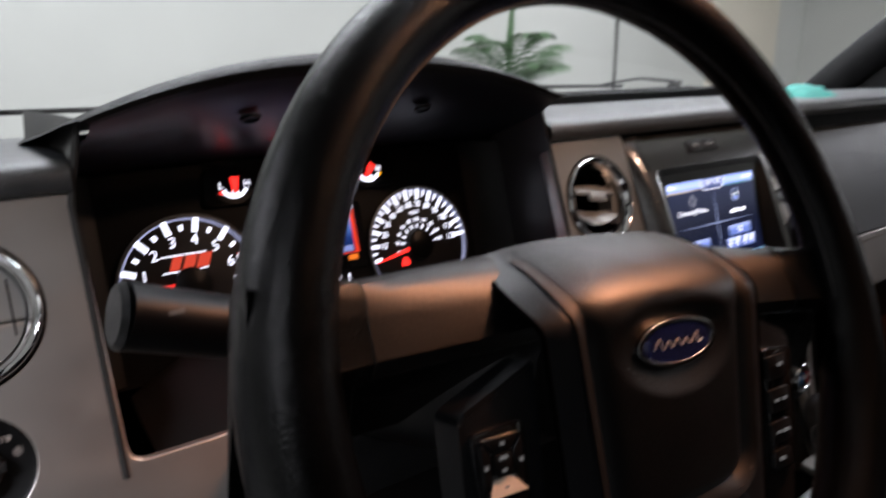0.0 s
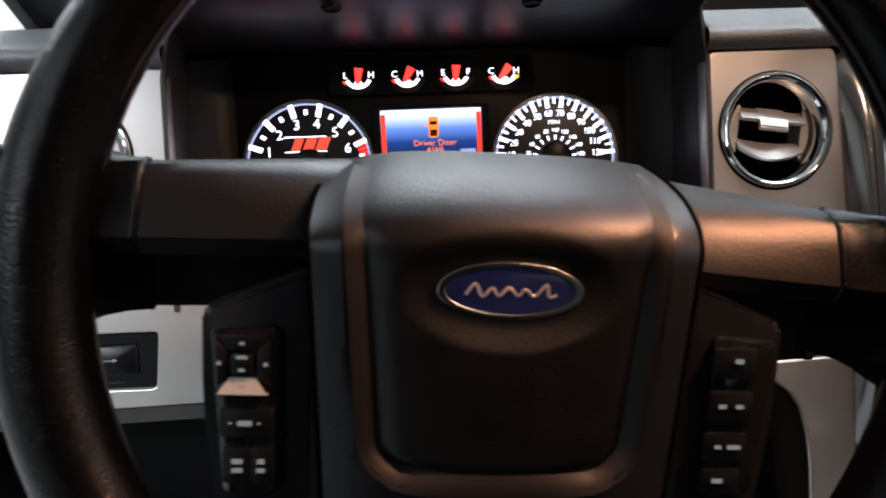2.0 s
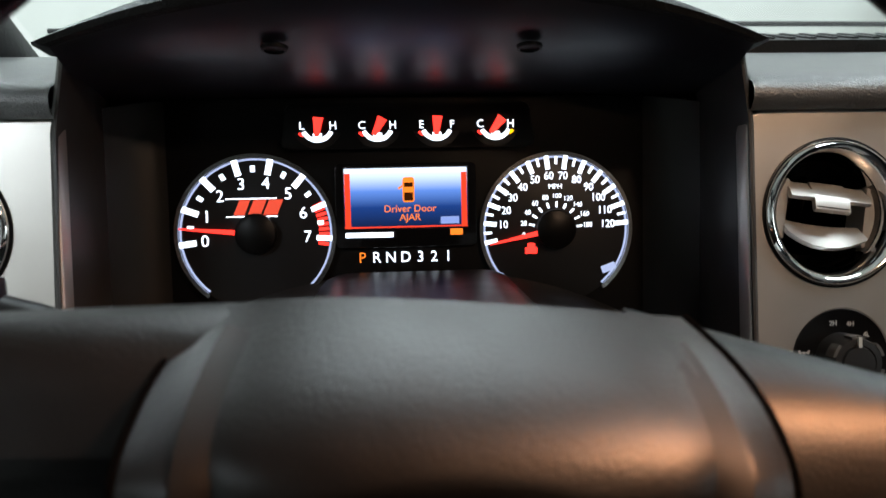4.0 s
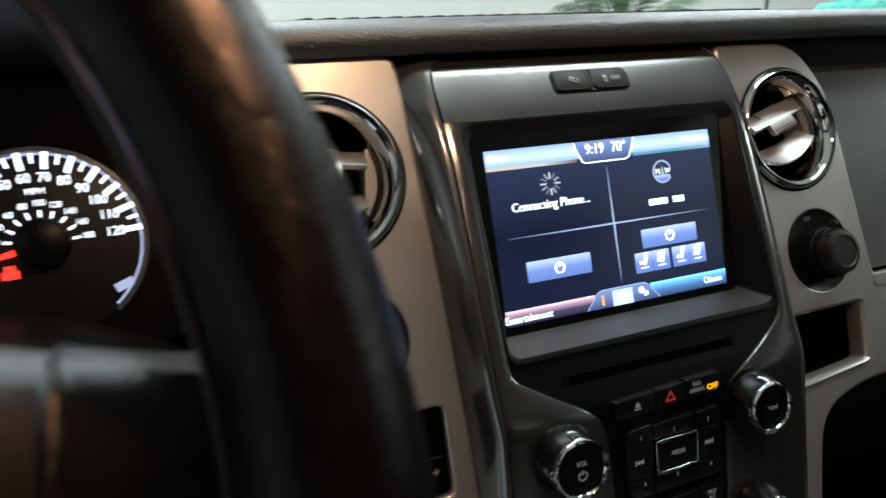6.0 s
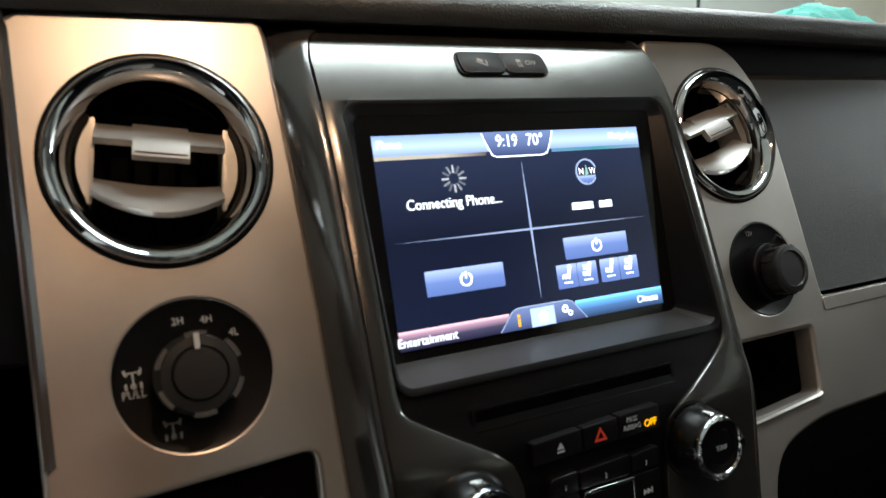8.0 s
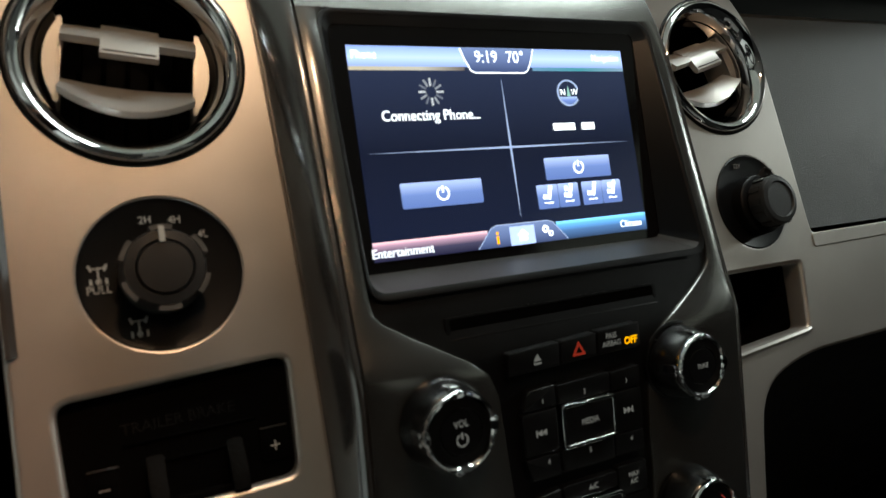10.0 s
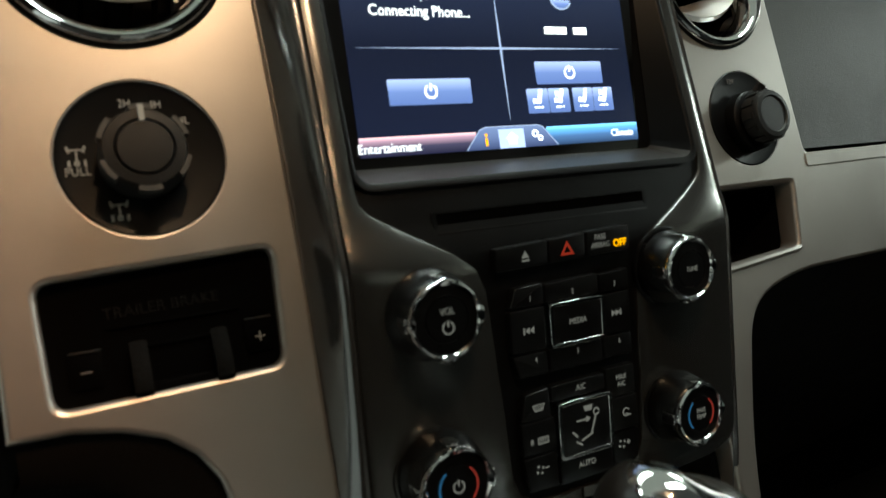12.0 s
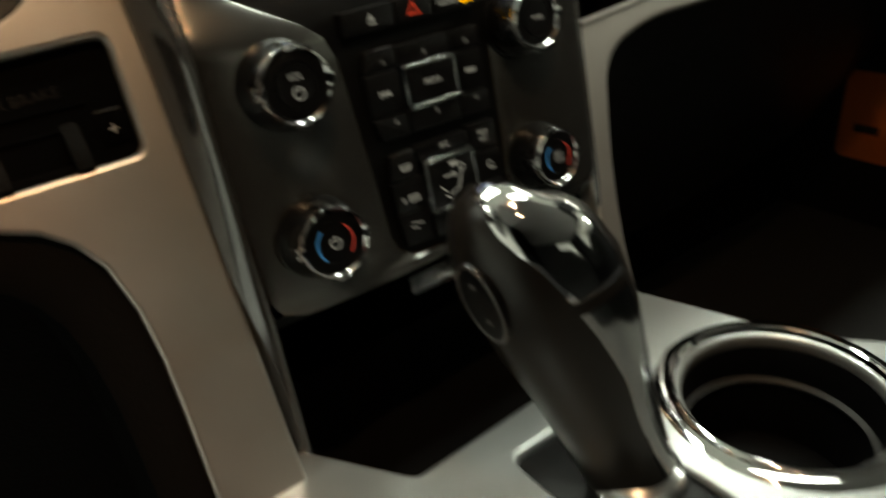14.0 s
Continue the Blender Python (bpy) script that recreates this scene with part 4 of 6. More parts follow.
for sx, icon in ((-1, 0), (1, 1)):
    b = part("button", slab(rrect(0.0282, 0.0152, 0.0035, sx * 0.0143), 0.0, 0.0018, 0.0008), GREY, stack, "black rubber switch", m=TM)
    if icon:
        part("legend", letters("OFF", 0.0030, 0.0185, -0.0005, 0.00195), PRINT, b, m=TM)
        part("skid_icon", joined(bar(0.0105, 0.0010, 0.0028, 0.0022, 0.0018, 0.0020), bar(0.0098, -0.0022, 0.0007, 0.003, 0.0018, 0.0020, 20), bar(0.0115, -0.0022, 0.0007, 0.003, 0.0018, 0.0020, 20)), PRINT, b, m=TM)
    else:
        part("hill_icon", joined(bar(-0.0145, -0.0012, 0.0075, 0.0007, 0.0018, 0.0020, -24), bar(-0.0150, 0.0012, 0.0035, 0.0018, 0.0018, 0.0020, -24), bar(-0.0112, -0.0002, 0.0007, 0.003, 0.0018, 0.0020)), PRINT, b, m=TM)

# control panel: slot, switch row, keypads
LM = plane_frame(LOWER, 0, 1.204)
KL = math.hypot(1, LOWER[2])


def lu(z):
    return (z - 1.204) * KL


def lpts(*pts):
    return [(x, lu(z)) for x, z in pts]


SLM = plane_frame((y_face(1.2225) + 0.0022, 1.2225, 0.33), 0.7275, 1.2225)
slot = part("disc_slot", plate(rrect(0.1300, 0.0115, 0.0015), [rrect(0.1255, 0.0085, 0.0008, 0.0, 0.0004)], -0.001, 0.0004), BLACK, stack, "narrow disc slot", m=SLM)
# shade inside the slot, painted as a near-black plate
part("slot_dark", slab(rrect(0.1258, 0.0088, 0.0008, 0.0, 0.0004), -0.002, 0.0001), SHADEBLACK, slot, m=SLM)
part("sill", box(-0.064, 0.064, -0.0058, -0.0044, -0.001, 0.0010, 0.0004), BLACK, slot, m=SLM)


def key(poly, text, size, place, mat=None, high=0.0026, tone=None, squeeze=0.85):
    b = part("button", slab(rounded(lpts(*poly), 0.0012, 3), -0.004, high, 0.0007), mat or KEY, insert, m=LM)
    if text:
        part("legend", letters(text, size, place[0], lu(place[1]), high + 0.0001, 0.00008, 0, squeeze), tone or KEYTEXT, b, m=LM)
    return b


KEY = material("soft_black_key", (0.003, 0.003, 0.0034), 0.36, 0.0, 0.00004, 1500, 0.1, spec=0.28)
KEYTEXT = glow("key_legend_backlight", (0.62, 0.60, 0.56), 0.24)
b = key([(0.6885, 1.1985), (0.7185, 1.1990), (0.7190, 1.2105), (0.6895, 1.2095)], "", 0, (0, 0))
part("eject_icon", joined(slab([(-0.0022, 0.0), (0.0022, 0.0), (0, 0.0034)], 0.0026, 0.0028), bar(0, -0.0013, 0.0044, 0.0009, 0.0026, 0.0028)), KEYTEXT, b, m=LM @ Matrix.Translation((0.7055, lu(1.2035), 0)))
b = key([(0.7195, 1.1990), (0.7415, 1.1995), (0.7420, 1.2115), (0.7200, 1.2105)], "", 0, (0, 0))
part("hazard_icon", plate([(-0.0042, -0.0030), (0.0042, -0.0030), (0, 0.0042)], [[(-0.0022, -0.0018), (0.0022, -0.0018), (0, 0.0020)]], 0.0026, 0.0028), glow("hazard_red", (0.75, 0.06, 0.03), 0.35), b, m=LM @ Matrix.Translation((0.7305, lu(1.2048), 0)))
b = key([(0.7425, 1.1995), (0.7705, 1.2000), (0.7705, 1.2125), (0.7430, 1.2118)], "", 0, (0, 0))
part("legend", letters("PASS", 0.0028, 0.7515, lu(1.2083), 0.0027, 0.00008, 0, 0.85), KEYTEXT, b, m=LM)
part("legend", letters("AIRBAG", 0.0028, 0.7515, lu(1.2043), 0.0027, 0.00008, 0, 0.85), KEYTEXT, b, m=LM)
part("off_lamp", letters("OFF", 0.0038, 0.7640, lu(1.2040), 0.0028, 0.0001, 0, 0.9), AMBER_LIT, b, "lit amber airbag lamp", m=LM)

xs3 = [(0.6945, 0.7145), (0.7155, 0.7485), (0.7495, 0.7685)]
for (x0, x1), txt in zip(xs3, "123"):
    key([(x0, 1.1800), (x1, 1.1800), (x1, 1.1905), (x0 + (0.004 if txt == "1" else 0), 1.1895)], txt, 0.0025, ((x0 + x1) / 2 + (0.002 if txt == "1" else 0), 1.1835))
for (x0, x1), txt in zip(xs3, "456"):
    key([(x0 + (0.003 if txt == "4" else 0), 1.1460), (x1, 1.1455), (x1, 1.1570), (x0, 1.1570)], txt, 0.0025, ((x0 + x1) / 2 + (0.003 if txt == "4" else 0.001), 1.1535))
for (x0, x1), d in ((xs3[0], -1), (xs3[2], 1)):
    b = key([(x0, 1.1580), (x1, 1.1580), (x1, 1.1790), (x0, 1.1790)], "", 0, (0, 0))
    c = (x0 + x1) / 2
    part("skip_icon", joined(slab([(0, -0.0017), (0.0027 * d, 0), (0, 0.0017)][::d], 0.0026, 0.0028), slab([(0.0026 * d, -0.0017), (0.0053 * d, 0), (0.0026 * d, 0.0017)][::d], 0.0026, 0.0028), bar(0.0058 * d, 0, 0.0008, 0.0034, 0.0026, 0.0028)), KEYTEXT, b, m=LM @ Matrix.Translation((c - 0.0030 * d, lu(1.1685), 0)))


def framed_key(x0, x1, z0, z1):
    o = part("chrome_key", slab(rounded(lpts((x0, z0), (x1, z0), (x1, z1), (x0, z1)), 0.002, 4), -0.003, 0.0042, 0.0005), KEY, insert, "raised square key with chrome rim", m=LM)
    part("chrome_rim", plate(rounded(lpts((x0 - 0.0006, z0 - 0.0006), (x1 + 0.0006, z0 - 0.0006), (x1 + 0.0006, z1 + 0.0006), (x0 - 0.0006, z1 + 0.0006)), 0.0024, 4), [rounded(lpts((x0 + 0.0005, z0 + 0.0005), (x1 - 0.0005, z0 + 0.0005), (x1 - 0.0005, z1 - 0.0005), (x0 + 0.0005, z1 - 0.0005)), 0.0016, 4)], 0.0014, 0.0046, 0.0004), CHROME, o, m=LM)
    return o


b = framed_key(0.7172, 0.7488, 1.1585, 1.1785)
part("legend", letters("MEDIA", 0.0030, 0.7330, lu(1.1690), 0.0044, 0.00008, 0, 0.85), KEYTEXT, b, m=LM)
b = framed_key(0.7182, 0.7500, 1.1010, 1.1285)
# seat and airflow pictogram, drawn as plain lines
SQ = LM @ Matrix.Translation((0.7341, lu(1.1148), 0))
part("airflow_icon", joined(bar(0.0045, 0.0000, 0.0009, 0.0100, 0.0042, 0.0044, -20), bar(0.0000, -0.0058, 0.0080, 0.0009, 0.0042, 0.0044, 20), bar(-0.0052, -0.0082, 0.0045, 0.0009, 0.0042, 0.0044, -35), ring_strip(0.0013, 0.0021, 0, 340, 0.0042, 0.0044, 0.0065, 0.0062), bar(-0.0030, 0.0035, 0.0060, 0.0009, 0.0042, 0.0044), slab([(0.0, 0.0018), (0.0028, 0.0035), (0.0, 0.0052)], 0.0042, 0.0044), bar(-0.0075, -0.0030, 0.0045, 0.0009, 0.0042, 0.0044, -45), slab([(-0.0005, 0.0076), (0.0035, 0.0076), (0.0045, 0.0105), (-0.0015, 0.0105)], 0.0042, 0.0044)), KEYTEXT, b, m=SQ)
for poly, txt, size, place in (
        ([(0.7150, 1.1305), (0.7490, 1.1305), (0.7490, 1.1385), (0.7150, 1.1385)], "A/C", 0.0030, (0.7335, 1.1345)),
        ([(0.7500, 1.1245), (0.7690, 1.1245), (0.7690, 1.1400), (0.7500, 1.1400)], "", 0.0030, (0.7600, 1.1320)),
        ([(0.6965, 1.1240), (0.7140, 1.1240), (0.7140, 1.1385), (0.7000, 1.1370)], "", 0, (0, 0)),
        ([(0.6965, 1.1065), (0.7165, 1.1065), (0.7165, 1.1230), (0.6965, 1.1230)], "R", 0.0030, (0.7020, 1.1130)),
        ([(0.6985, 1.0885), (0.7165, 1.0875), (0.7165, 1.1055), (0.6965, 1.1055)], "", 0, (0, 0)),
        ([(0.7175, 1.0870), (0.7515, 1.0870), (0.7515, 1.0995), (0.7175, 1.0995)], "AUTO", 0.0032, (0.7345, 1.0945)),
        ([(0.7525, 1.0885), (0.7690, 1.0890), (0.7705, 1.1050), (0.7525, 1.1050)], "", 0, (0, 0)),
        ([(0.7525, 1.1060), (0.7705, 1.1060), (0.7700, 1.1235), (0.7525, 1.1235)], "", 0, (0, 0))):
    key(poly, txt, size, place, high=0.0022)
part("legend", joined(letters("MAX", 0.0027, 0.7600, lu(1.1342), 0.0023, 0.00008, 0, 0.85), letters("A/C", 0.0027, 0.7600, lu(1.1305), 0.0023, 0.00008, 0, 0.85)), KEYTEXT, insert, m=LM)


def heat_icon(x, z, rear=False):
    bits = [bar(q * 0.0014, -0.0002, 0.0005, 0.0034, 0.0022, 0.0024, 8) for q in (-1, 0, 1)]
    top = [(-0.0036, 0.0016), (0.0036, 0.0016), (0.0024, -0.0018), (-0.0024, -0.0018)]
    if rear:
        top = [(-0.0032, 0.0018), (0.0032, 0.0018), (0.0032, -0.0018), (-0.0032, -0.0018)]
    bits.append(plate(top[::-1], [[(a * 0.78, b * 0.70) for a, b in top]], 0.0022, 0.0024))
    return part("heat_icon", joined(*bits), KEYTEXT, insert, m=LM @ Matrix.Translation((x, lu(z), 0)))


def fan_icon(x, z, plus):
    bits = [ring_strip(0.0004, 0.0016, a, a + 62, 0.0022, 0.0024, 0.0009 * math.cos(radians(a + 30)), 0.0009 * math.sin(radians(a + 30)), 6) for a in (0, 90, 180, 270)]
    bits.append(bar(0.0042, 0.0004, 0.0024, 0.0006, 0.0022, 0.0024))
    if plus:
        bits.append(bar(0.0042, 0.0004, 0.0006, 0.0024, 0.0022, 0.0024))
    return part("fan_icon", joined(*bits), KEYTEXT, insert, m=LM @ Matrix.Translation((x, lu(z), 0)))


heat_icon(0.7070, 1.1298)
heat_icon(0.7085, 1.1130, True)
fan_icon(0.7055, 1.0985, False)
fan_icon(0.7580, 1.0985, True)
part("recirculation_icon", joined(ring_strip(0.0018, 0.0024, 20, 300, 0.0022, 0.0024, 0, 0, 12), bar(0.0012, -0.0014, 0.0042, 0.0007, 0.0022, 0.0024, -20)), KEYTEXT, insert, m=LM @ Matrix.Translation((0.7620, lu(1.1150), 0)))


def ring_knob(x, z, rb, rt, h, face, n_teeth=4):
    """A turned knob on the trim: glossy tapering skirt, lobed chrome ring round its top, dark face."""
    m = plane_frame((y_face(z), z, LOWER[2]), x, z)
    part("knob_well", lathe([(rb * 1.11, 0.0), (rb * 1.10, 0.0010), (rb * 1.05, 0.0014), (rb * 1.01, 0.0002)], 48), BLACK, stack, m=m)
    body = [(rb, 0.0002)] + [(rb + (rt * 1.03 - rb) * k ** 1.5, 0.002 + (h - 0.006) * k) for k in np.linspace(0, 1, 8)]
    k = part("knob", lathe(body + [(rt * 0.98, h - 0.0026), (rt * 0.82, h - 0.0022), (0, h - 0.0022)], 56), SKIRT, stack, "glossy black turning knob with chrome ring", m=m)
    rings, nn = [], 120
    for q, dz in ((1.03, -0.0040), (1.05, -0.0026), (1.04, -0.0010), (1.00, 0.0002), (0.95, 0.0004), (0.90, -0.0004), (0.87, -0.0020)):
        ring = []
        for i in range(nn):
            a = 2 * math.pi * i / nn
            lobe = max(0.0, math.cos(n_teeth * (a - math.pi / 2)) - 0.60) / 0.40
            dip = max(0.0, -math.cos(n_teeth * (a - math.pi / 2)) - 0.2) / 0.8
            rr = rt * (q + (0.060 * lobe - 0.018 * dip if q > 0.9 else 0.02 * dip - 0.02 * lobe))
            ring.append((rr * math.cos(a), rr * math.sin(a), h + dz + 0.0006 * lobe * (q > 0.9)))
        rings.append(ring)
    part("chrome_ring", loft(rings), CHROME, k, m=m)
    for a in range(n_teeth):
        ang = 90 + 360 / n_teeth * a
        part("grip_lug", slab(rounded(arc(0, 0, rt * 1.15, ang - 10, ang + 10, 4) + arc(0, 0, rt * 1.00, ang + 9, ang - 9, 4), 0.0005, 2), h - 0.0110, h - 0.0022, 0.0009), CHROME, k, m=m)
    part("face", lathe([(rt * 0.88, h - 0.0026), (rt * 0.87, h - 0.0012), (rt * 0.62, h - 0.0008), (rt * 0.60, h - 0.0016), (rt * 0.575, h - 0.0008), (0, h - 0.0006)], 48), BLACK, k, m=m)
    fm = m @ Matrix.Translation((0, 0, h - 0.0005))
    if face == "vol":
        part("legend", letters("VOL", 0.0030, 0, 0.0036, 0.0001, 0.00008, 0, 0.85), KEYTEXT, k, m=fm)
        power_icon(0, -0.0034, 0.0030, KEYTEXT, k, fm, 0.0003)
    elif face == "tune":
        part("legend", letters("TUNE", 0.0025, 0, 0, 0.0001, 0.00008, 0, 0.85), KEYTEXT, k, m=fm)
    else:
        part("cold_mark", ring_strip(rt * 0.53, rt * 0.58, 128, 226, 0.0, 0.0003, n=16), glow("cold_blue", (0.08, 0.35, 0.75), 0.28), k, m=fm)
        part("hot_mark", ring_strip(rt * 0.53, rt * 0.58, -46, 52, 0.0, 0.0003, n=16), glow("hot_red", (0.75, 0.08, 0.06), 0.28), k, m=fm)
        if face == "power":
            power_icon(0, 0, 0.0030, KEYTEXT, k, fm, 0.0003)
        else:
            part("legend", joined(letters("PASS", 0.0024, 0, 0.0018, 0.0001, 0.00008, 0, 0.85), letters("TEMP", 0.0024, 0, -0.0016, 0.0001, 0.00008, 0, 0.85)), KEYTEXT, k, m=fm)
    return k


ring_knob(0.6522, 1.1852, 0.0212, 0.0170, 0.0210, "vol")
ring_knob(0.6507, 1.1122, 0.0212, 0.0170, 0.0210, "power")
ring_knob(0.7965, 1.1872, 0.0198, 0.0160, 0.0200, "tune")
ring_knob(0.7980, 1.1102, 0.0198, 0.0160, 0.0200, "temp")
# ---- instrument cluster in its binnacle ----
KM = plane_frame(CLUSTER, 0, 1.352)
KC = math.hypot(1, CLUSTER[2])


def ku(z):
    return (z - 1.352) * KC


binn = thing("instrument_binnacle", pose(0.265, 0.70, 1.24), "black hooded instrument binnacle with lit cluster", "instrument cluster")
CX = 0.2655


def hood_ring(y, half, base, rise, n=40, edge=0.0):
    """An arched section of the hood at depth y: low ends, a broad flat crown."""
    out = []
    for i in range(n + 1):
        s = -1 + 2 * i / n
        out.append((CX + half * s, y + edge * s * s, base + rise * (1 - abs(s) ** 2.4)))
    return out


# outer skin, front lip, under side
under = [hood_ring(0.790, 0.236, 1.404, 0.004), hood_ring(0.755, 0.228, 1.415, 0.010), hood_ring(0.70, 0.217, 1.433, 0.0185), hood_ring(0.664, 0.2075, 1.4475, 0.0250), hood_ring(0.650, 0.2060, 1.4570, 0.0290)]
lip = [hood_ring(0.646, 0.2085, 1.4585, 0.0312), hood_ring(0.645, 0.2120, 1.4605, 0.0340), hood_ring(0.648, 0.2145, 1.4600, 0.0375)]
outer = [hood_ring(0.660, 0.2200, 1.4575, 0.0440), hood_ring(0.70, 0.2290, 1.4480, 0.0500), hood_ring(0.76, 0.2360, 1.4380, 0.0480), hood_ring(0.85, 0.2400, 1.4280, 0.0330), hood_ring(0.95, 0.2400, 1.4200, 0.0120)]
part("hood", loft(under[-1:] + lip + outer, closed=False), DASHLOW, binn, "black grained hood over the dials")
part("hood_lining", loft(under, closed=False), HOODLINING, binn, "smooth dark lining under the hood")
for sx in (-1, 1):
    part("screw_recess", lathe([(0.0088, 0.0000), (0.0080, 0.0022), (0.0066, 0.0024), (0.0060, 0.0010), (0, 0.0006)], 24), BLACK, binn, m=Matrix.Translation((CX - 0.0055 + sx * 0.0810, 0.687, 1.4535)) @ Matrix.Rotation(radians(150), 4, "X") @ Matrix.Diagonal((1, 0.8, 1, 1)))


# side cheeks from the hood's ends down past the fascia
def cheek(sgn):
    rows = []
    for z in np.linspace(1.232, 1.459, 26):
        f = max(0, (z - 1.405) / 0.054)
        xf = CX + sgn * (0.2195 - 0.0120 * f)
        yf = y_on(SIDE, z) - 0.002 - 0.012 * f
        yb = y_on(CLUSTER, z) + 0.002
        xb = CX + sgn * (0.2330 - 0.006 * f)
        r = []
        for s in np.linspace(0, 1, 8):
            r.append((xf + (xb - xf) * s - sgn * 0.004 * math.sin(math.pi * s), yf + (yb - yf) * s, z))
        rows.append([(xf + sgn * 0.0050, yf + 0.016, z), (xf + sgn * 0.0042, yf + 0.002, z), (xf + sgn * 0.0018, yf, z)] + r)
    return loft(rows, closed=False)


BRONZE = material("bronze_grey_side_trim", (0.030, 0.028, 0.027), 0.36, 0.1, 0.00006, 1200, 0.1)
part("left_cheek", cheek(-1), BRONZE, binn, "dark satin inner cheek")
part("right_cheek", cheek(1), BRONZE, binn, "dark satin inner cheek")
for sgn in (-1, 1):
    rows = [[(CX + sgn * (0.191 + 0.042 * s), y_on(CLUSTER, z) - 0.040 * s * s - 0.001, z) for s in np.linspace(0, 1, 8)] for z in np.linspace(1.235, 1.405, 8)]
    part("inner_wall", loft(rows, closed=False), GREY, binn, m=None)
face = part("cluster_face", slab(rounded([(0.030, ku(1.232)), (0.500, ku(1.232)), (0.502, ku(1.406)), (0.028, ku(1.406))], 0.01), -0.010, 0.0), BLACK, binn, "black instrument face", m=KM)
rows = []
for i in range(31):
    s = -1 + i / 15
    zc = 1.272 - 0.046 * abs(s) ** 2.4
    x = CX + 0.19 * s
    rows.append([(x, y_on(CLUSTER, zc) - 0.001, zc), (x, y_on(CLUSTER, zc) - 0.014, zc - 0.002), (x, y_on(CLUSTER, zc) - 0.022, zc - 0.006), (x, y_on(CLUSTER, zc) - 0.11, zc - 0.020)])
part("lower_brow", loft(rows, closed=False), GREY, binn, "charcoal brow under the dials")

DIALBLACK = material("dial_black", (0.008, 0.008, 0.009), 0.35, 0.0, 0.0, 900, 0.1)


def dial(name, x, z, r, label):
    m = KM @ Matrix.Translation((x, ku(z), 0))
    d = part(name, lathe([(r, 0.0), (r, 0.0012), (r - 0.001, 0.0014), (0, 0.0014)], 64), DIALBLACK, binn, label, m=m)
    part("bezel_ring", ring_strip(r - 0.0010, r + 0.0022, -52, 232, 0.0005, 0.0050, n=64), SATINCHROME, d, m=m)
    part("lit_rim", ring_strip(r - 0.0030, r - 0.0014, -50, 230, 0.0012, 0.0020, n=64), glow("rim_backlight", (0.62, 0.68, 1.0), 0.8), d, m=m)
    return d, m


def pol(r, a):
    return r * math.cos(radians(a)), r * math.sin(radians(a))


# tachometer
d, m = dial("tachometer", 0.1418, 1.3045, 0.0612, "lit rev counter at idle")
for k in range(8):
    a = 187.5 - 27.5 * k
    part("tick", bar(*pol(0.0545, a), 0.0140, 0.0048 if k < 6 else 0.0042, 0.0014, 0.0022, a), WHITE_LIT, d, m=m)
    if k < 7:
        part("minor_tick", bar(*pol(0.0515, a - 13.75), 0.0050, 0.0034, 0.0014, 0.0022, a - 13.75), WHITE_LIT, d, m=m)
    x, y = pol(0.0405, a)
    part("numeral", letters(str(k), 0.0092, x, y, 0.0018, 0.0002), WHITE_LIT, d, m=m)
for k in range(9):
    a = 24 - 4.2 * k
    part("red_zone_mark", bar(*pol(0.0535, a), 0.0080, 0.0026, 0.0014, 0.0021, a), RED_LIT, d, m=m)
# red and white badge, plain slanted shapes
for k, (x, w) in enumerate(((-0.0150, 0.0085), (-0.0030, 0.0100), (0.0095, 0.0110))):
    part("badge", slab([(x - w / 2, -0.006), (x + w / 2, -0.006), (x + w / 2 + 0.005, 0.006), (x - w / 2 + 0.005, 0.006)], 0.0016, 0.0024), glow("badge_red", (1.0, 0.10, 0.05), 0.9), d, "red slanted trim badge", m=m @ Matrix.Translation((0.002, 0.0210, 0)))
part("badge_edge", joined(*[bar(-0.003, 0.0280 - q, 0.040, 0.0010, 0.0015, 0.0022) for q in (0.0, 0.0142)]), WHITE_LIT, d, m=m)
part("needle", slab([(-0.0595, -0.0004), (-0.010, -0.0022), (-0.010, 0.0022), (-0.0595, 0.0008)][::-1], 0.0040, 0.0056), RED_LIT, d, "lit red pointer", m=m @ Matrix.Rotation(radians(-5), 4, "Z"))
part("hub_cap", lathe([(0.0165, 0.0014), (0.0160, 0.0070), (0.0140, 0.0085), (0, 0.0088)], 40), BLACK, d, m=m)

# speedometer
d, m = dial("speedometer", 0.3832, 1.3028, 0.0610, "lit speedometer at rest")
for k in range(13):
    a = 190 - 15.5 * k
    part("tick", bar(*pol(0.0555, a), 0.0130, 0.0036, 0.0014, 0.0022, a), WHITE_LIT, d, m=m)
    if k < 12:
        part("minor_tick", bar(*pol(0.0560, a - 7.75), 0.0065, 0.0020, 0.0014, 0.0022, a - 7.75), WHITE_LIT, d, m=m)
    x, y = pol(0.0435, a)
    if k:
        part("numeral", letters(str(10 * k), 0.0062, x, y, 0.0018, 0.0002, 0, 0.9), WHITE_LIT, d, m=m)
for k in range(10):
    a = 190 - 20.5 * k
    x, y = pol(0.0268, a)
    part("numeral", letters(str(20 * k), 0.0040, x, y, 0.0018, 0.0002, 0, 0.9), WHITE_LIT, d, m=m)
    part("minor_tick", bar(*pol(0.0200, a), 0.0045, 0.0016, 0.0014, 0.0022, a), WHITE_LIT, d, m=m)
part("legend", letters("MPH", 0.0040, 0.0, 0.0345, 0.0018, 0.0002), WHITE_LIT, d, m=m)
part("needle", slab([(-0.0560, -0.0004), (-0.010, -0.0022), (-0.010, 0.0022), (-0.0560, 0.0008)][::-1], 0.0040, 0.0056), RED_LIT, d, "lit red pointer", m=m @ Matrix.Rotation(radians(12), 4, "Z"))
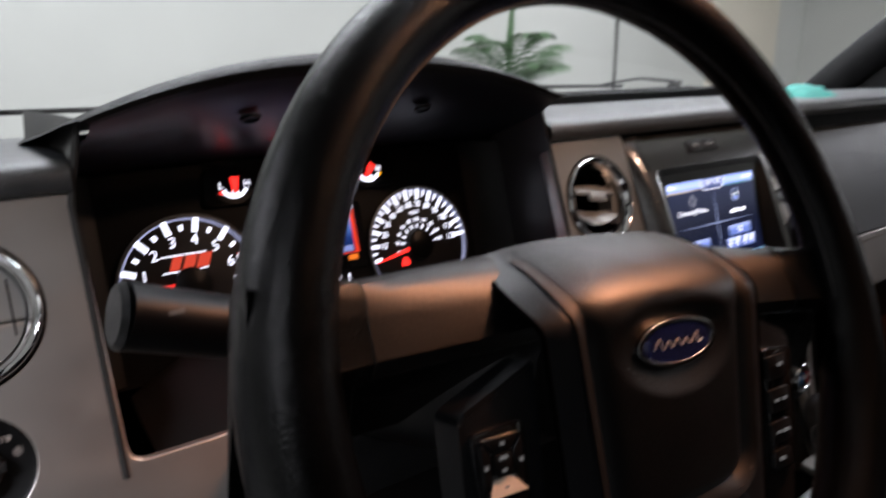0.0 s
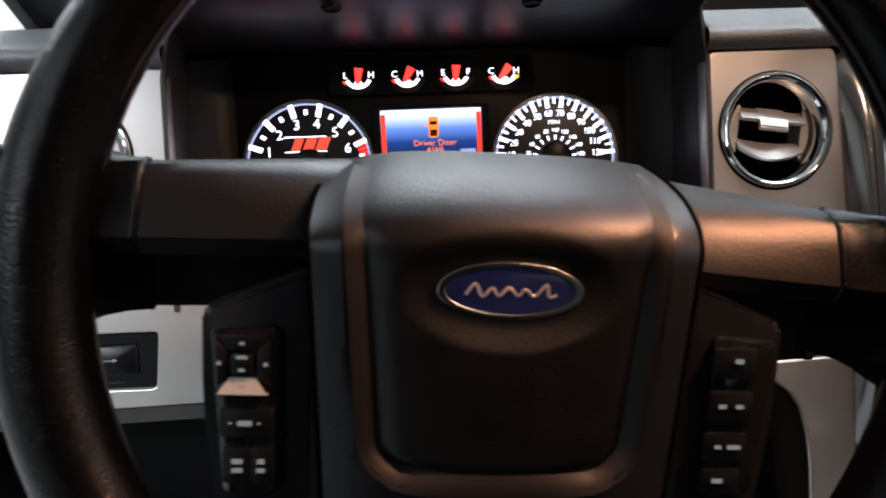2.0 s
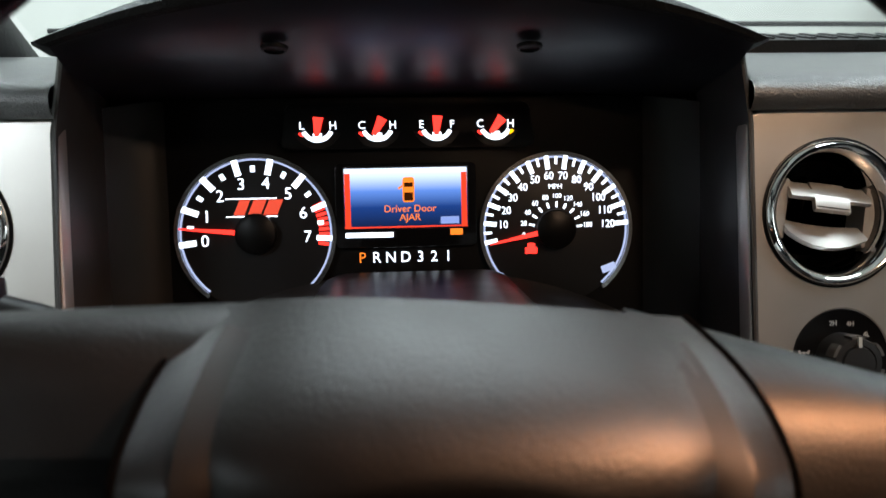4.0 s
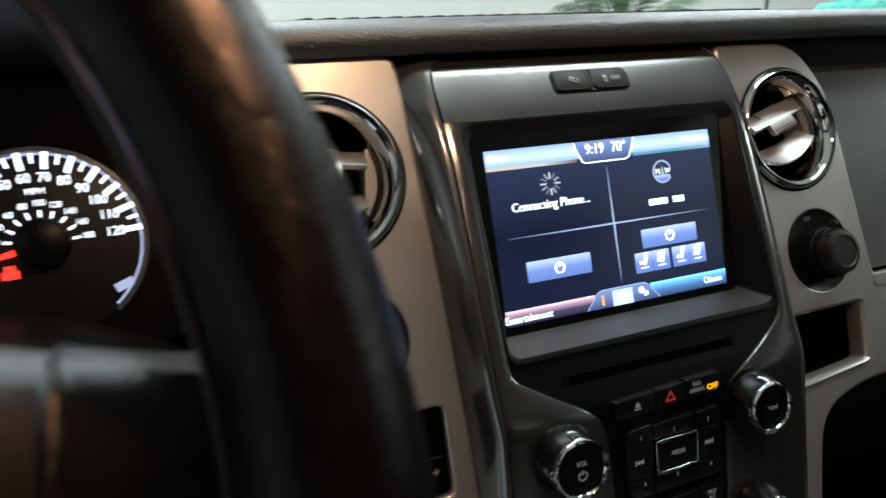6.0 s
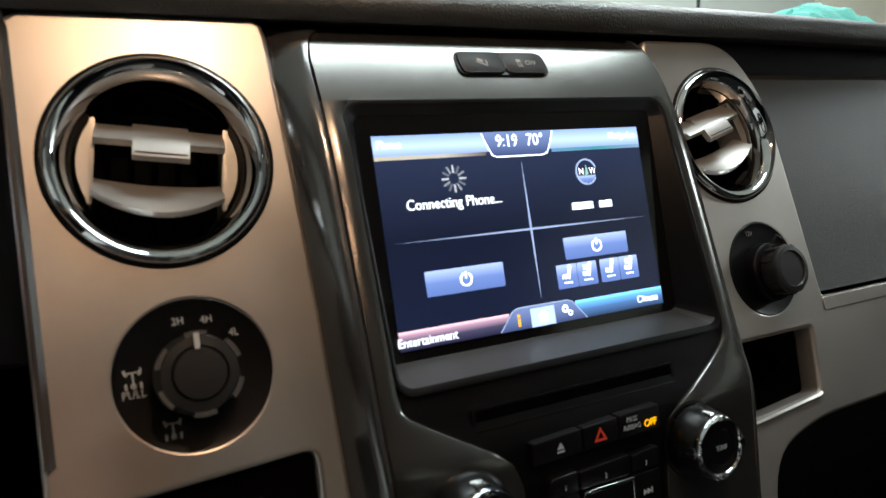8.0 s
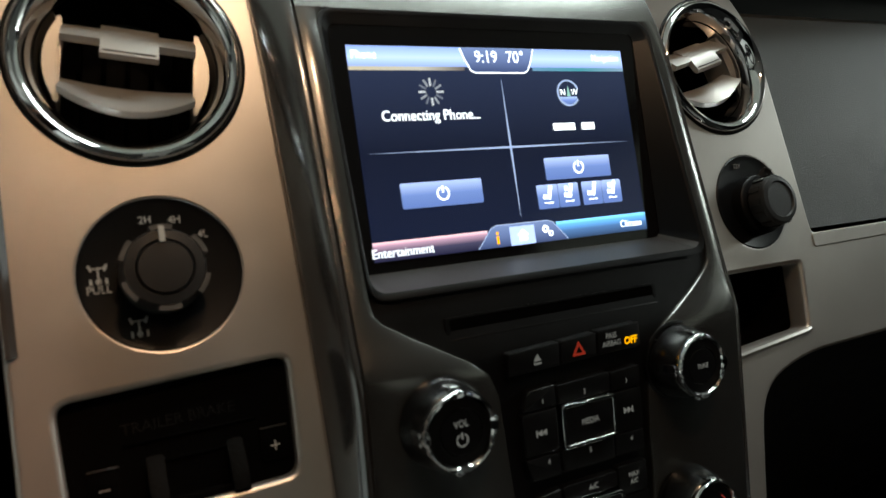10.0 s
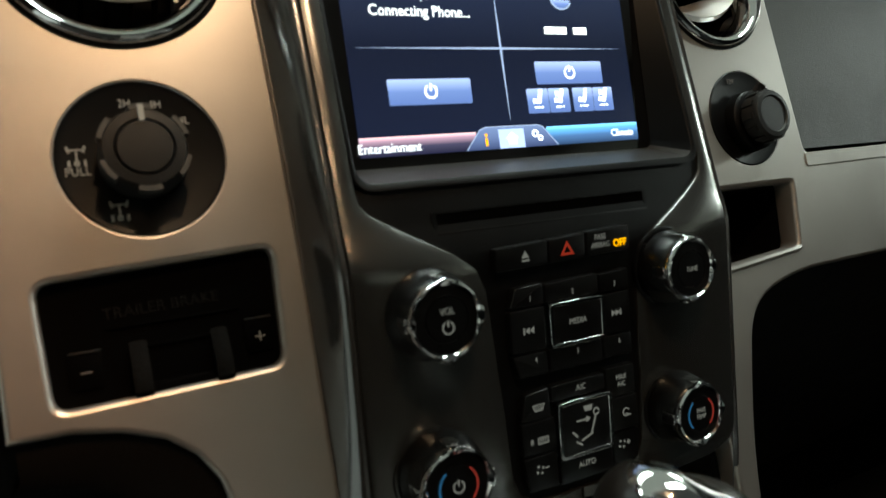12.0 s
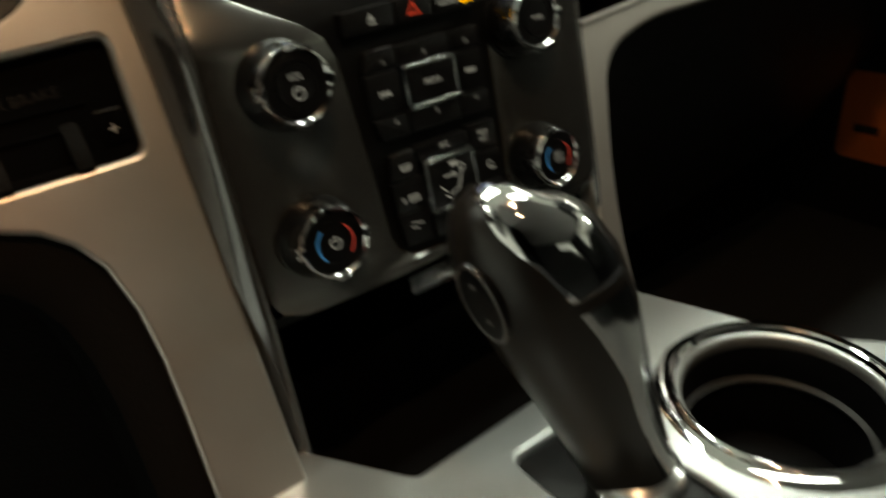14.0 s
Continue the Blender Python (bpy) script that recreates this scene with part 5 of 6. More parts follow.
part("hub_cap", lathe([(0.0165, 0.0014), (0.0160, 0.0070), (0.0140, 0.0085), (0, 0.0088)], 40), BLACK, d, m=m)
part("door_lamp", joined(bar(-0.0205, -0.0172, 0.0098, 0.0052, 0.0014, 0.0022), bar(-0.0205, -0.0132, 0.0060, 0.0040, 0.0014, 0.0022)), RED_LIT, d, "lit red warning lamp", m=m)
for q in ((0.0440, -0.0330, 0.0120, 0.0060, 0.0014, 0.0020, 20), (-0.0480, -0.0360, 0.0090, 0.0040, 0.0014, 0.0020, -20)):
    part("units_caption", bar(*q), glow("rim_backlight", (0.75, 0.80, 0.95), 0.55), d, m=m)

# row of four small gauges
part("gauge_strip", slab(rounded([(0.163, ku(1.3675)), (0.367, ku(1.3675)), (0.362, ku(1.402)), (0.168, ku(1.402))], 0.008), 0.0005, 0.006, 0.002), BLACK, binn, "black strip of small gauges", m=KM)
for x, (l, r), tilt in ((0.193, "LH", 84), (0.240, "CH", 62), (0.287, "EF", 86), (0.334, "CH", 52)):
    m = KM @ Matrix.Translation((x, ku(1.3825), 0.006))
    g = part("small_gauge", slab(arc(0, 0.004, 0.0195, 200, 340, 20), 0.0, 0.0008), DIALBLACK, binn, "lit small gauge", m=m)
    part("scale", ring_strip(0.0102, 0.0136, 206, 334, 0.0006, 0.0014, 0, 0.0030, 16), WHITE_LIT, g, m=m)
    part("numeral", letters(l, 0.0060, -0.0122, 0.0022, 0.0009, 0.0002), WHITE_LIT, g, m=m)
    part("numeral", letters(r, 0.0060, 0.0122, 0.0022, 0.0009, 0.0002), WHITE_LIT, g, m=m)
    part("needle", slab([(-0.0018, -0.006), (0.0018, -0.006), (0.0040, 0.0090), (-0.0040, 0.0090)], 0.0016, 0.0026), RED_LIT, g, m=m @ Matrix.Rotation(radians(tilt - 90), 4, "Z"))
    part("icon", bar(0, -0.0052, 0.0070, 0.0030, 0.0006, 0.0014), WHITE_LIT, g, m=m)
    if x > 0.33:
        part("warm_mark", bar(0.0125, -0.0040, 0.0040, 0.0024, 0.0006, 0.0015, 40), AMBER_LIT, g, m=m)
    part("red_mark", bar(-0.0128, -0.0045, 0.0040, 0.0020, 0.0006, 0.0015, -40), RED_LIT, g, m=m)

# message display between the dials
m = KM @ Matrix.Translation((0.2614, ku(1.3295), 0.002))
MSG = glow_ramp("message_sky", [(0.0, (0.004, 0.008, 0.03)), (0.35, (0.01, 0.035, 0.16)), (0.62, (0.10, 0.20, 0.55)), (1.0, (0.80, 0.86, 1.0))], 1.5, 2)
part("display_frame", plate(rrect(0.112, 0.066, 0.004, 0, -0.006), [rrect(0.100, 0.050, 0.001)], -0.002, 0.002, 0.0006), GLOSS, binn, m=m)
ds = part("message_display", slab(rrect(0.0985, 0.0480, 0.0005), -0.001, 0.0), MSG, binn, "lit blue message display with open door warning", m=m, flat=True)
part("red_edge", joined(bar(-0.0468, -0.002, 0.0045, 0.044, 0, 0.0004), bar(0.0468, -0.002, 0.0045, 0.044, 0, 0.0004), bar(0, -0.0232, 0.0985, 0.0012, 0, 0.0004)), glow("edge_red", (1.0, 0.06, 0.02), 1.1), ds, m=m)
part("car_icon", joined(slab(rrect(0.0095, 0.0200, 0.0025, 0.002, 0.0065), 0.0003, 0.0006), bar(-0.0045, 0.0085, 0.004, 0.0014, 0.0003, 0.0006, 35)), ORANGE_LIT, ds, "orange truck symbol seen from above", m=m)
part("car_icon_glass", joined(bar(0.002, 0.0105, 0.0070, 0.0035, 0.0005, 0.0008), bar(0.002, 0.0010, 0.0070, 0.0065, 0.0005, 0.0008)), glow("icon_dark", (0.10, 0.02, 0.0), 0.4), ds, m=m)
part("caption", letters("Driver Door", 0.0056, 0.003, -0.0088, 0.0006, 0.0001), ORANGE_LIT, ds, m=m)
part("caption", letters("AJAR", 0.0054, 0.003, -0.0158, 0.0006, 0.0001), ORANGE_LIT, ds, m=m)
part("soft_key", bar(0.0350, -0.0185, 0.0150, 0.0058, 0.0003, 0.0006), glow("key_blue", (0.35, 0.45, 0.9), 0.9), ds, m=m)
part("status_caption", joined(bar(-0.0300, -0.0292, 0.038, 0.0040, -0.0015, 0.0026)), WHITE_LIT, ds, m=m)
part("status_lamp", bar(0.0400, -0.0280, 0.0100, 0.0050, -0.0015, 0.0026), ORANGE_LIT, ds, m=m)
gear = [("P", 0.2250), ("R", 0.2365), ("N", 0.2480), ("D", 0.2600), ("3", 0.2720), ("2", 0.2830), ("1", 0.2945)]
for ch, x in gear:
    part("gear_letter", letters(ch, 0.0085, x, ku(1.2835), 0.0012, 0.0003, 0, 0.95), ORANGE_LIT if ch == "P" else WHITE_LIT, face, m=KM)

# ---- steering column and stalk ----
col = thing("steering_column", pose(0.268, 0.55, 1.20), "black steering column shroud with indicator stalk", "steering column")
rings = []
for y, w, h, z in ((0.405, 0.050, 0.045, 1.322), (0.43, 0.066, 0.056, 1.312), (0.50, 0.074, 0.062, 1.292), (0.60, 0.078, 0.066, 1.262), (0.73, 0.080, 0.070, 1.225)):
    rings.append([(0.268 + px, y, z + pz) for px, pz in rrect(2 * w, 2 * h * 0.8, 0.03)])
part("shroud", loft(rings, True, True), BLACK, col, "black plastic shroud")
sp = spline([(0.205, 0.512, 1.318), (0.150, 0.506, 1.337), (0.100, 0.500, 1.356), (0.075, 0.497, 1.366), (0.034, 0.492, 1.382)], 6)
rad = [(0.0095, 0.0085)] * 12 + [(0.0100, 0.0095)] * 4 + [(0.0165, 0.0175)] * 9
st = part("stalk", tube(sp, rad, 20, (0, 1, 0)), BLACK, col, "dark indicator stalk with a thick end")
part("stalk_cap", tube([sp[-1], Vector(sp[-1]) + Vector((-0.003, 0, 0.0008))], [(0.0165, 0.0175), (0.0140, 0.0150)], 20, (0, 1, 0)), BLACK, st)
part("stalk_mark", bar(0, 0, 0.008, 0.002, 0, 0.0006), DIMPRINT, st, m=Matrix.Translation((0.056, 0.4790, 1.3825)) @ Matrix.Rotation(radians(70), 4, "X"))

# ---- steering wheel ----
RM = plane_frame(RIM, 0.2720, 1.352)
HM = plane_frame(HUB, 0.2655, 1.357) @ Matrix.Rotation(radians(-5), 4, "Z")
TURNED = HM @ pose(0, -0.002, 0, 0, 0, -2.0) @ plane_frame((0.360, 1.345, 0.27), 0.2675, 1.345).inverted()
wheel = thing("steering_wheel", RM, "black leather steering wheel with padded hub and emblem", "steering wheel")
R0, RT = 0.2050, 0.0176


def rim_ring(a, swell=1.0, n=20):
    c, s = math.cos(a), math.sin(a)
    out = []
    for j in range(n):
        b = 2 * math.pi * j / n
        q = R0 + RT * swell * 1.02 * math.cos(b)
        out.append((q * c, q * s, RT * swell * 1.06 * math.sin(b)))
    return out


bm = bmesh.new()
rr = []
for i in range(144):
    a = 2 * math.pi * i / 144
    grip = 1 - 0.08 * max(0, math.cos(a - radians(26))) ** 6 + 0.12 * max(0, math.cos(a - radians(172))) ** 8 + 0.20 * max(0, math.cos(a + radians(28))) ** 8 + 0.10 * max(0, math.cos(a - radians(206))) ** 8
    rr.append([bm.verts.new(p) for p in rim_ring(a, grip)])
for i in range(144):
    for j in range(20):
        bm.faces.new((rr[i][j], rr[i][(j + 1) % 20], rr[(i + 1) % 144][(j + 1) % 20], rr[(i + 1) % 144][j]))
rim = part("rim", bm, LEATHER, wheel, "black grained leather rim", m=RM)
# stitched seam round the inner edge
st_pts = [((R0 - RT * 1.01) * math.cos(2 * math.pi * i / 96), (R0 - RT * 1.01) * math.sin(2 * math.pi * i / 96), 0.004) for i in range(97)]
part("stitch_seam", tube(st_pts, [0.0010] * 97, 6, (0, 0, 1), False), RUBBER, rim, m=RM)


def sink(x, v):
    """The top edge of the cover droops towards its ends."""
    return v - crest(v) * (0.010 if x < 0 else 0.004) * min(1, abs(x) / 0.085) ** 3


def pad_surface(xs_at, zs, depth, m=HM):
    """A cushioned surface over the hub plane."""
    rows = []
    for v in zs:
        x0, x1 = xs_at(v)
        row = []
        for s in np.linspace(-1, 1, 61):
            x = (x0 + x1) / 2 + (x1 - x0) / 2 * s
            row.append((x, sink(x, v), depth(s, v)))
        rows.append(row)
    return loft(rows, closed=False)



def hub_x(v):
    w = 0.0850 - 0.012 * max(0, (0.03 - v) / 0.16)
    if v > 0.036:
        w -= 0.010 * ((v - 0.036) / 0.021) ** 2.5
    if v < -0.125:
        w -= 0.03 * ((-0.125 - v) / 0.035) ** 2
    return -w, w


# middle panel between the two vertical creases
def mid_x(v):
    w = 0.0620 - 0.010 * max(0, (0.03 - v) / 0.11)
    if v < -0.066:
        w -= 0.012 * ((-0.066 - v) / 0.014) ** 3
    if v > 0.035:
        w -= 0.006 * ((v - 0.035) / 0.025) ** 2
    return -w, w


def band_n(s, v):
    """Height of the outer bands of the airbag cover."""
    n = 0.0070 - 0.010 * abs(s) ** 4
    if v > 0.012:
        n -= 0.075 * ((v - 0.012) / 0.048) ** 2.2 * 0.9
    if v < -0.10:
        n -= 0.02 * ((-0.10 - v) / 0.06) ** 2
    return n


def crest(v):
    """0 on the face, 1 where the cover rolls over its top and the creases die out."""
    k = min(1, max(0, (v - 0.006) / 0.034))
    return k * k * (3 - 2 * k)


def hub_n(s, v):
    """The bands, sunk where the middle panel lies."""
    edge = (mid_x(max(v, -0.079))[1] + 0.0085) / hub_x(v)[1]
    lim = -0.0872 + 0.006 * min(1, abs(s) * hub_x(v)[1] / 0.05) ** 4
    low = 0.0095 * min(1, (edge - abs(s)) / 0.05) if abs(s) < edge and v > lim else 0
    return band_n(s, v) - low * (1 - crest(v)) - (0.0012 * crest(v) if abs(s) < edge - 0.06 else 0)


hub_vs = list(np.linspace(-0.160, 0.012, 70)) + list(np.linspace(0.017, 0.057, 14))
hub = part("airbag_pad", pad_surface(hub_x, hub_vs, hub_n), PADBAND, wheel, "grey-black padded airbag cover", m=HM)


def mid_n(s, v):
    edge = 1 - abs(s) ** 10
    n = 0.0022 + 0.0045 * edge - 0.004 * s * s
    if v > 0.012:
        n -= 0.0685 * ((v - 0.012) / 0.048) ** 2.2 * 0.9
    d = ((s * 0.058) / 0.047) ** 2 + ((v + 0.001) / 0.0265) ** 2
    n -= 0.0072 * (1 - d) ** 1.2 if d < 1 else 0
    if v < -0.076:
        n -= 0.3 * (-0.076 - v)
    return n + (band_n(s * mid_x(v)[1] / hub_x(v)[1], v) - n) * crest(v)


mid_vs = list(np.linspace(-0.080, 0.030, 80)) + list(np.linspace(0.033, 0.0562, 10))
mp = part("middle_panel", pad_surface(mid_x, mid_vs, mid_n), PADVINYL, hub, "black vinyl middle of the airbag cover", m=HM)
for sgn in (-1, 1):
    # seams at the hub's edges
    pts = [(sgn * (hub_x(v)[1] + 0.0006), sink(sgn * hub_x(v)[1], v), hub_n(1, v) - 0.0004) for v in hub_vs]
    part("edge_seam", tube(pts, [0.0013] * len(pts), 8, (0, 0, 1)), SHADEBLACK, hub, m=HM)
# sloping crease that runs down both sides and round the foot of the middle panel
way = [(-mid_x(v)[1], v) for v in np.linspace(0.050, -0.079, 40)]
way += [(x, -0.0800 - 0.0015 * (1 - (x / 0.042) ** 2)) for x in np.linspace(-0.038, 0.038, 15)]
way += [(-x, v) for x, v in way[39::-1]]
rows = []
for i, (x, v) in enumerate(way):
    p, q = way[max(0, i - 2)], way[min(len(way) - 1, i + 2)]
    d = Vector((q[0] - p[0], q[1] - p[1])).normalized()
    out = Vector((d.y, -d.x))
    w = 0.0085
    ox, ov = x + out.x * w, v + out.y * w
    lo = mid_n(max(-0.99, min(0.99, x / mid_x(max(v, -0.079))[1])), max(v, -0.079)) - 0.0006
    hi = band_n(max(-1, min(1, ox / hub_x(ov)[1])), ov) + 0.0008 - 0.0005 * crest(v)
    rows.append([(x - out.x * 0.001 + out.x * (w + 0.001) * k, sink(x, v) - out.y * 0.001 + out.y * (w + 0.001) * k, lo + (hi - lo) * math.sin(math.pi / 2 * k)) for k in (0, 0.33, 0.67, 1)])
part("crease", loft(rows, closed=False), CREASE, hub, "sloping crease round the middle panel", m=HM)
# oval emblem, plain: chrome rim, navy field, pale flourish
EM = HM @ Matrix.Translation((0.0005, -0.0010, -0.0004))
oval = [(0.0305 * math.cos(a), 0.0118 * math.sin(a)) for a in np.linspace(0, 2 * math.pi, 49)[:-1]]
em = part("emblem", slab([(x * 0.93, y * 0.90) for x, y in oval], -0.002, 0.0042, 0.0010), NAVY, hub, "navy oval emblem with chrome rim", m=EM)
part("chrome_rim", plate(oval, [[(x * 0.93, y * 0.88) for x, y in oval]], -0.001, 0.0048, 0.0006), DULLCHROME, em, m=EM)
fl = spline([(-0.0190, -0.0019, 0.0044), (-0.0150, 0.0028, 0.0044), (-0.0120, -0.0025, 0.0044), (-0.0080, 0.0012, 0.0044), (-0.0050, -0.0022, 0.0044), (-0.0010, 0.0014, 0.0044), (0.0030, -0.0019, 0.0044), (0.0060, 0.0009, 0.0044), (0.0100, -0.0019, 0.0044), (0.0150, 0.0031, 0.0044), (0.0160, -0.0019, 0.0044), (0.0195, -0.0012, 0.0044)], 5)
part("flourish", tube(fl, [(0.0006, 0.0003)] * len(fl), 8), VANE, em, "pale flowing line", m=EM)


POD = HM @ Matrix.Translation((0, -0.011, 0))


def spoke(sgn):
    """A side spoke: leather-like arm to the rim, with the pod of thumb switches below it."""
    rows = []
    for i in range(15):
        s = i / 14
        x = 0.2685 + sgn * (0.062 + 0.142 * s)
        ty, tz = (0.462 - 0.062 * s, 1.3765 - 0.001 * s) if sgn > 0 else (0.436 - 0.036 * s, 1.3790 - 0.0035 * s)
        fy = 0.392 - 0.012 * s
        drop = 0.021 * min(1, s / 0.5) ** 1.3 + 0.008 * max(0, (s - 0.72) / 0.28) ** 2
        rows.append([(x, ty + 0.004, tz - 0.008), (x, ty, tz - 0.001), (x, ty - 0.010, tz), (x, ty + (fy - ty) * 0.55, tz - 0.004), (x, fy + 0.008, tz - 0.014), (x, fy, tz - 0.028), (x, fy + 0.0015, tz - 0.036), (x, fy + 0.006, tz - 0.0385), (x, fy + 0.018, tz - 0.041), (x, fy + 0.020, tz - 0.050 - drop), (x, ty, tz - 0.044 - drop)])
    arm = part("spoke", loft(rows, True, True), PADVINYL, wheel, "black moulded wheel spoke", m=TURNED)
    mid_y, mid_z = 0.412, 1.345
    sleeve = []
    for k, r in enumerate(rows[10:]):
        grow = 1.05 + 0.10 * (k / 4) ** 2
        sleeve.append([(p[0], mid_y + (p[1] - mid_y) * grow, mid_z + (p[2] - mid_z) * grow) for p in r])
    sleeve.append([(p[0] + sgn * 0.012, mid_y + (p[1] - mid_y) * 1.1, mid_z + (p[2] - mid_z) * 1.1) for p in sleeve[-1]])
    part("spoke_sleeve", loft(sleeve, True, True), LEATHER, arm, "wrinkled leather sleeve at the rim", m=TURNED)
    j0, xj = rows[10], rows[10][0][0] - sgn * 0.0012
    part("joint", loft([[(xj + sgn * q, mid_y + (p[1] - mid_y) * k, mid_z + (p[2] - mid_z) * k) for p in j0] for q, k in ((-0.0016, 1.0), (-0.0008, 1.04), (0.0008, 1.06), (0.0016, 1.05))]), LEATHER, arm, m=TURNED)
    carrier = rounded([(sgn * 0.084, 0.014), (sgn * 0.084, -0.150), (sgn * 0.118, -0.135), (sgn * 0.1285, -0.050), (sgn * 0.1290, -0.004)], [0.002, 0.01, 0.02, 0.03, 0.004])
    part("switch_carrier", slab(carrier, -0.030, -0.012, 0.003), PADBAND, wheel, "charcoal lower spoke panel", m=POD)
    x0, x1 = 0.0965, 0.1255
    pod = part("switch_pod", slab(rounded([(sgn * x0, -0.010), (sgn * x1, -0.012), (sgn * (x1 - 0.006), -0.085), (sgn * x0, -0.085)], 0.004), -0.014, -0.0085, 0.001), GLOSS, wheel, "black pod of thumb switches", m=POD)
    return pod


pod = spoke(-1)
PODZ = -0.0085


def pod_bit(name, poly, mat, parent, h=0.002, label=""):
    return part(name, slab(poly, PODZ - 0.001, PODZ + h, 0.0005), mat, parent, label, m=POD)


# left pod: four-way pad, its lower key painted pale as a highlight, cruise keys
for poly in ([(-0.1215, -0.0145), (-0.1005, -0.0145), (-0.1055, -0.0205), (-0.1165, -0.0205)], [(-0.1225, -0.0155), (-0.1175, -0.0215), (-0.1170, -0.0320), (-0.1215, -0.0370)], [(-0.0995, -0.0155), (-0.1045, -0.0215), (-0.1045, -0.0320), (-0.0990, -0.0370)]):
    pod_bit("pad_key", poly, KEY, pod)
low_key = [[(-0.1168, -0.0328, PODZ - 0.001), (-0.1048, -0.0328, PODZ - 0.001)], [(-0.1165, -0.0330, PODZ + 0.0008), (-0.1050, -0.0330, PODZ + 0.0008)], [(-0.1210, -0.0392, PODZ + 0.0045), (-0.1000, -0.0392, PODZ + 0.0045)], [(-0.1212, -0.0397, PODZ + 0.0040), (-0.0998, -0.0397, PODZ + 0.0040)], [(-0.1213, -0.0398, PODZ - 0.001), (-0.0997, -0.0398, PODZ - 0.001)]]
part("pad_key", loft(low_key, closed=False), VANE, pod, "lower key painted pale for the light it catches", m=POD)
pod_bit("ok_key", rrect(0.0095, 0.0095, 0.002, -0.1110, -0.0268), KEY, pod, 0.0028)
for cx, cy, w, h in ((-0.1110, -0.0175, 0.0026, 0.0016), (-0.1205, -0.0262, 0.0020, 0.0022), (-0.1010, -0.0265, 0.0020, 0.0022), (-0.1110, -0.0235, 0.0060, 0.0022), (-0.1110, -0.0290, 0.0034, 0.0018), (-0.1105, -0.0365, 0.0030, 0.0014), (-0.1095, -0.0525, 0.0080, 0.0030), (-0.1155, -0.0525, 0.0016, 0.0010), (-0.1035, -0.0525, 0.0016, 0.0010), (-0.1125, -0.0695, 0.0060, 0.0028), (-0.1125, -0.0735, 0.0060, 0.0024), (-0.1025, -0.0695, 0.0040, 0.0028), (-0.1025, -0.0735, 0.0046, 0.0024)):
    part("key_caption", bar(cx, cy, w * 0.75, h * 0.7, PODZ + 0.0022, PODZ + 0.0031), DIM_LIT, pod, m=POD)
pod_bit("cruise_key", rrect(0.0230, 0.0130, 0.002, -0.1085, -0.0525), KEY, pod)
pod_bit("cruise_key", rrect(0.0115, 0.0160, 0.002, -0.1130, -0.0715), KEY, pod)
pod_bit("cruise_key", rrect(0.0100, 0.0160, 0.002, -0.1020, -0.0715), KEY, pod)
# right pod
pod = spoke(1)
for cx, cy, w, h in ((0.106, -0.022, 0.020, 0.014), (0.106, -0.042, 0.020, 0.014), (0.105, -0.061, 0.020, 0.013), (0.104, -0.077, 0.018, 0.011)):
    pod_bit("audio_key", rrect(w, h, 0.002, cx, cy), KEY, pod)
for cx, cy, w, h in ((0.1075, -0.0205, 0.0046, 0.0030), (0.1015, -0.0415, 0.0042, 0.0024), (0.1095, -0.0415, 0.0042, 0.0024), (0.1010, -0.0605, 0.0034, 0.0022), (0.1085, -0.0605, 0.0078, 0.0026), (0.1020, -0.0765, 0.0060, 0.0026)):
    part("key_caption", bar(cx, cy, w * 0.75, h * 0.7, PODZ + 0.0022, PODZ + 0.0031), DIM_LIT, pod, m=POD)
# ---- switches in the silver fascia ----
EAR = material("grey_grip_rubber", (0.055, 0.053, 0.050), 0.5, 0.0, 0.00005, 1500, 0.1)
def rotary(name, x, z, r, rk, label, n_lugs, marks, tall=1.0, ears=False):
    """A round black dial plate with a turning knob."""
    m = plane_frame(SIDE, x, z)
    t = thing(name, m, label, "rotary switch")
    part("plate", lathe([(r, -0.004), (r, -0.0005), (r - 0.001, 0.0), (r - 0.003, -0.0008), (0, -0.0010)], 56), BLACK, t, m=m)
    part("gap_ring", lathe([(r + 0.0014, -0.006), (r + 0.0014, -0.0002), (r, -0.0006)], 56), RUBBER, t, m=m)
    km = m @ Matrix.Diagonal((1, 1, tall, 1))
    k = part("knob", lathe([(rk * 1.12, -0.001), (rk * 1.10, 0.004), (rk * 1.02, 0.012), (rk * 0.98, 0.0135), (rk * 0.74, 0.0138), (rk * 0.70, 0.0128), (rk * 0.66, 0.0142), (0, 0.0146)], 56), GREY, t, "charcoal turning knob", m=km)
    for i in range(n_lugs):
        a = 90 + 360 / n_lugs * i
        if ears:
            part("grip_ear", ring_strip(rk * 1.00, rk * 1.13, a - 15, a + 15, 0.0075, 0.0136, n=8), EAR, k, "grey rubber grip ear", m=km)
            continue
        part("grip_lug", slab(arc(0, 0, rk * 1.20, a - 12, a + 12, 5) + arc(0, 0, rk * 0.95, a + 12, a - 12, 5), 0.004, 0.0130, 0.0008), GREY, k, m=km)
    part("pointer", bar(0, rk * 0.86, 0.0022, rk * 0.42, 0.0130, 0.0150), PRINT, k, "white pointer line", m=km)
    for text, mx, my, s in marks:
        part("legend", letters(text, s, mx, my, -0.0006, 0.0002, 0, 0.9), PRINT, t, m=m)
    return t, m


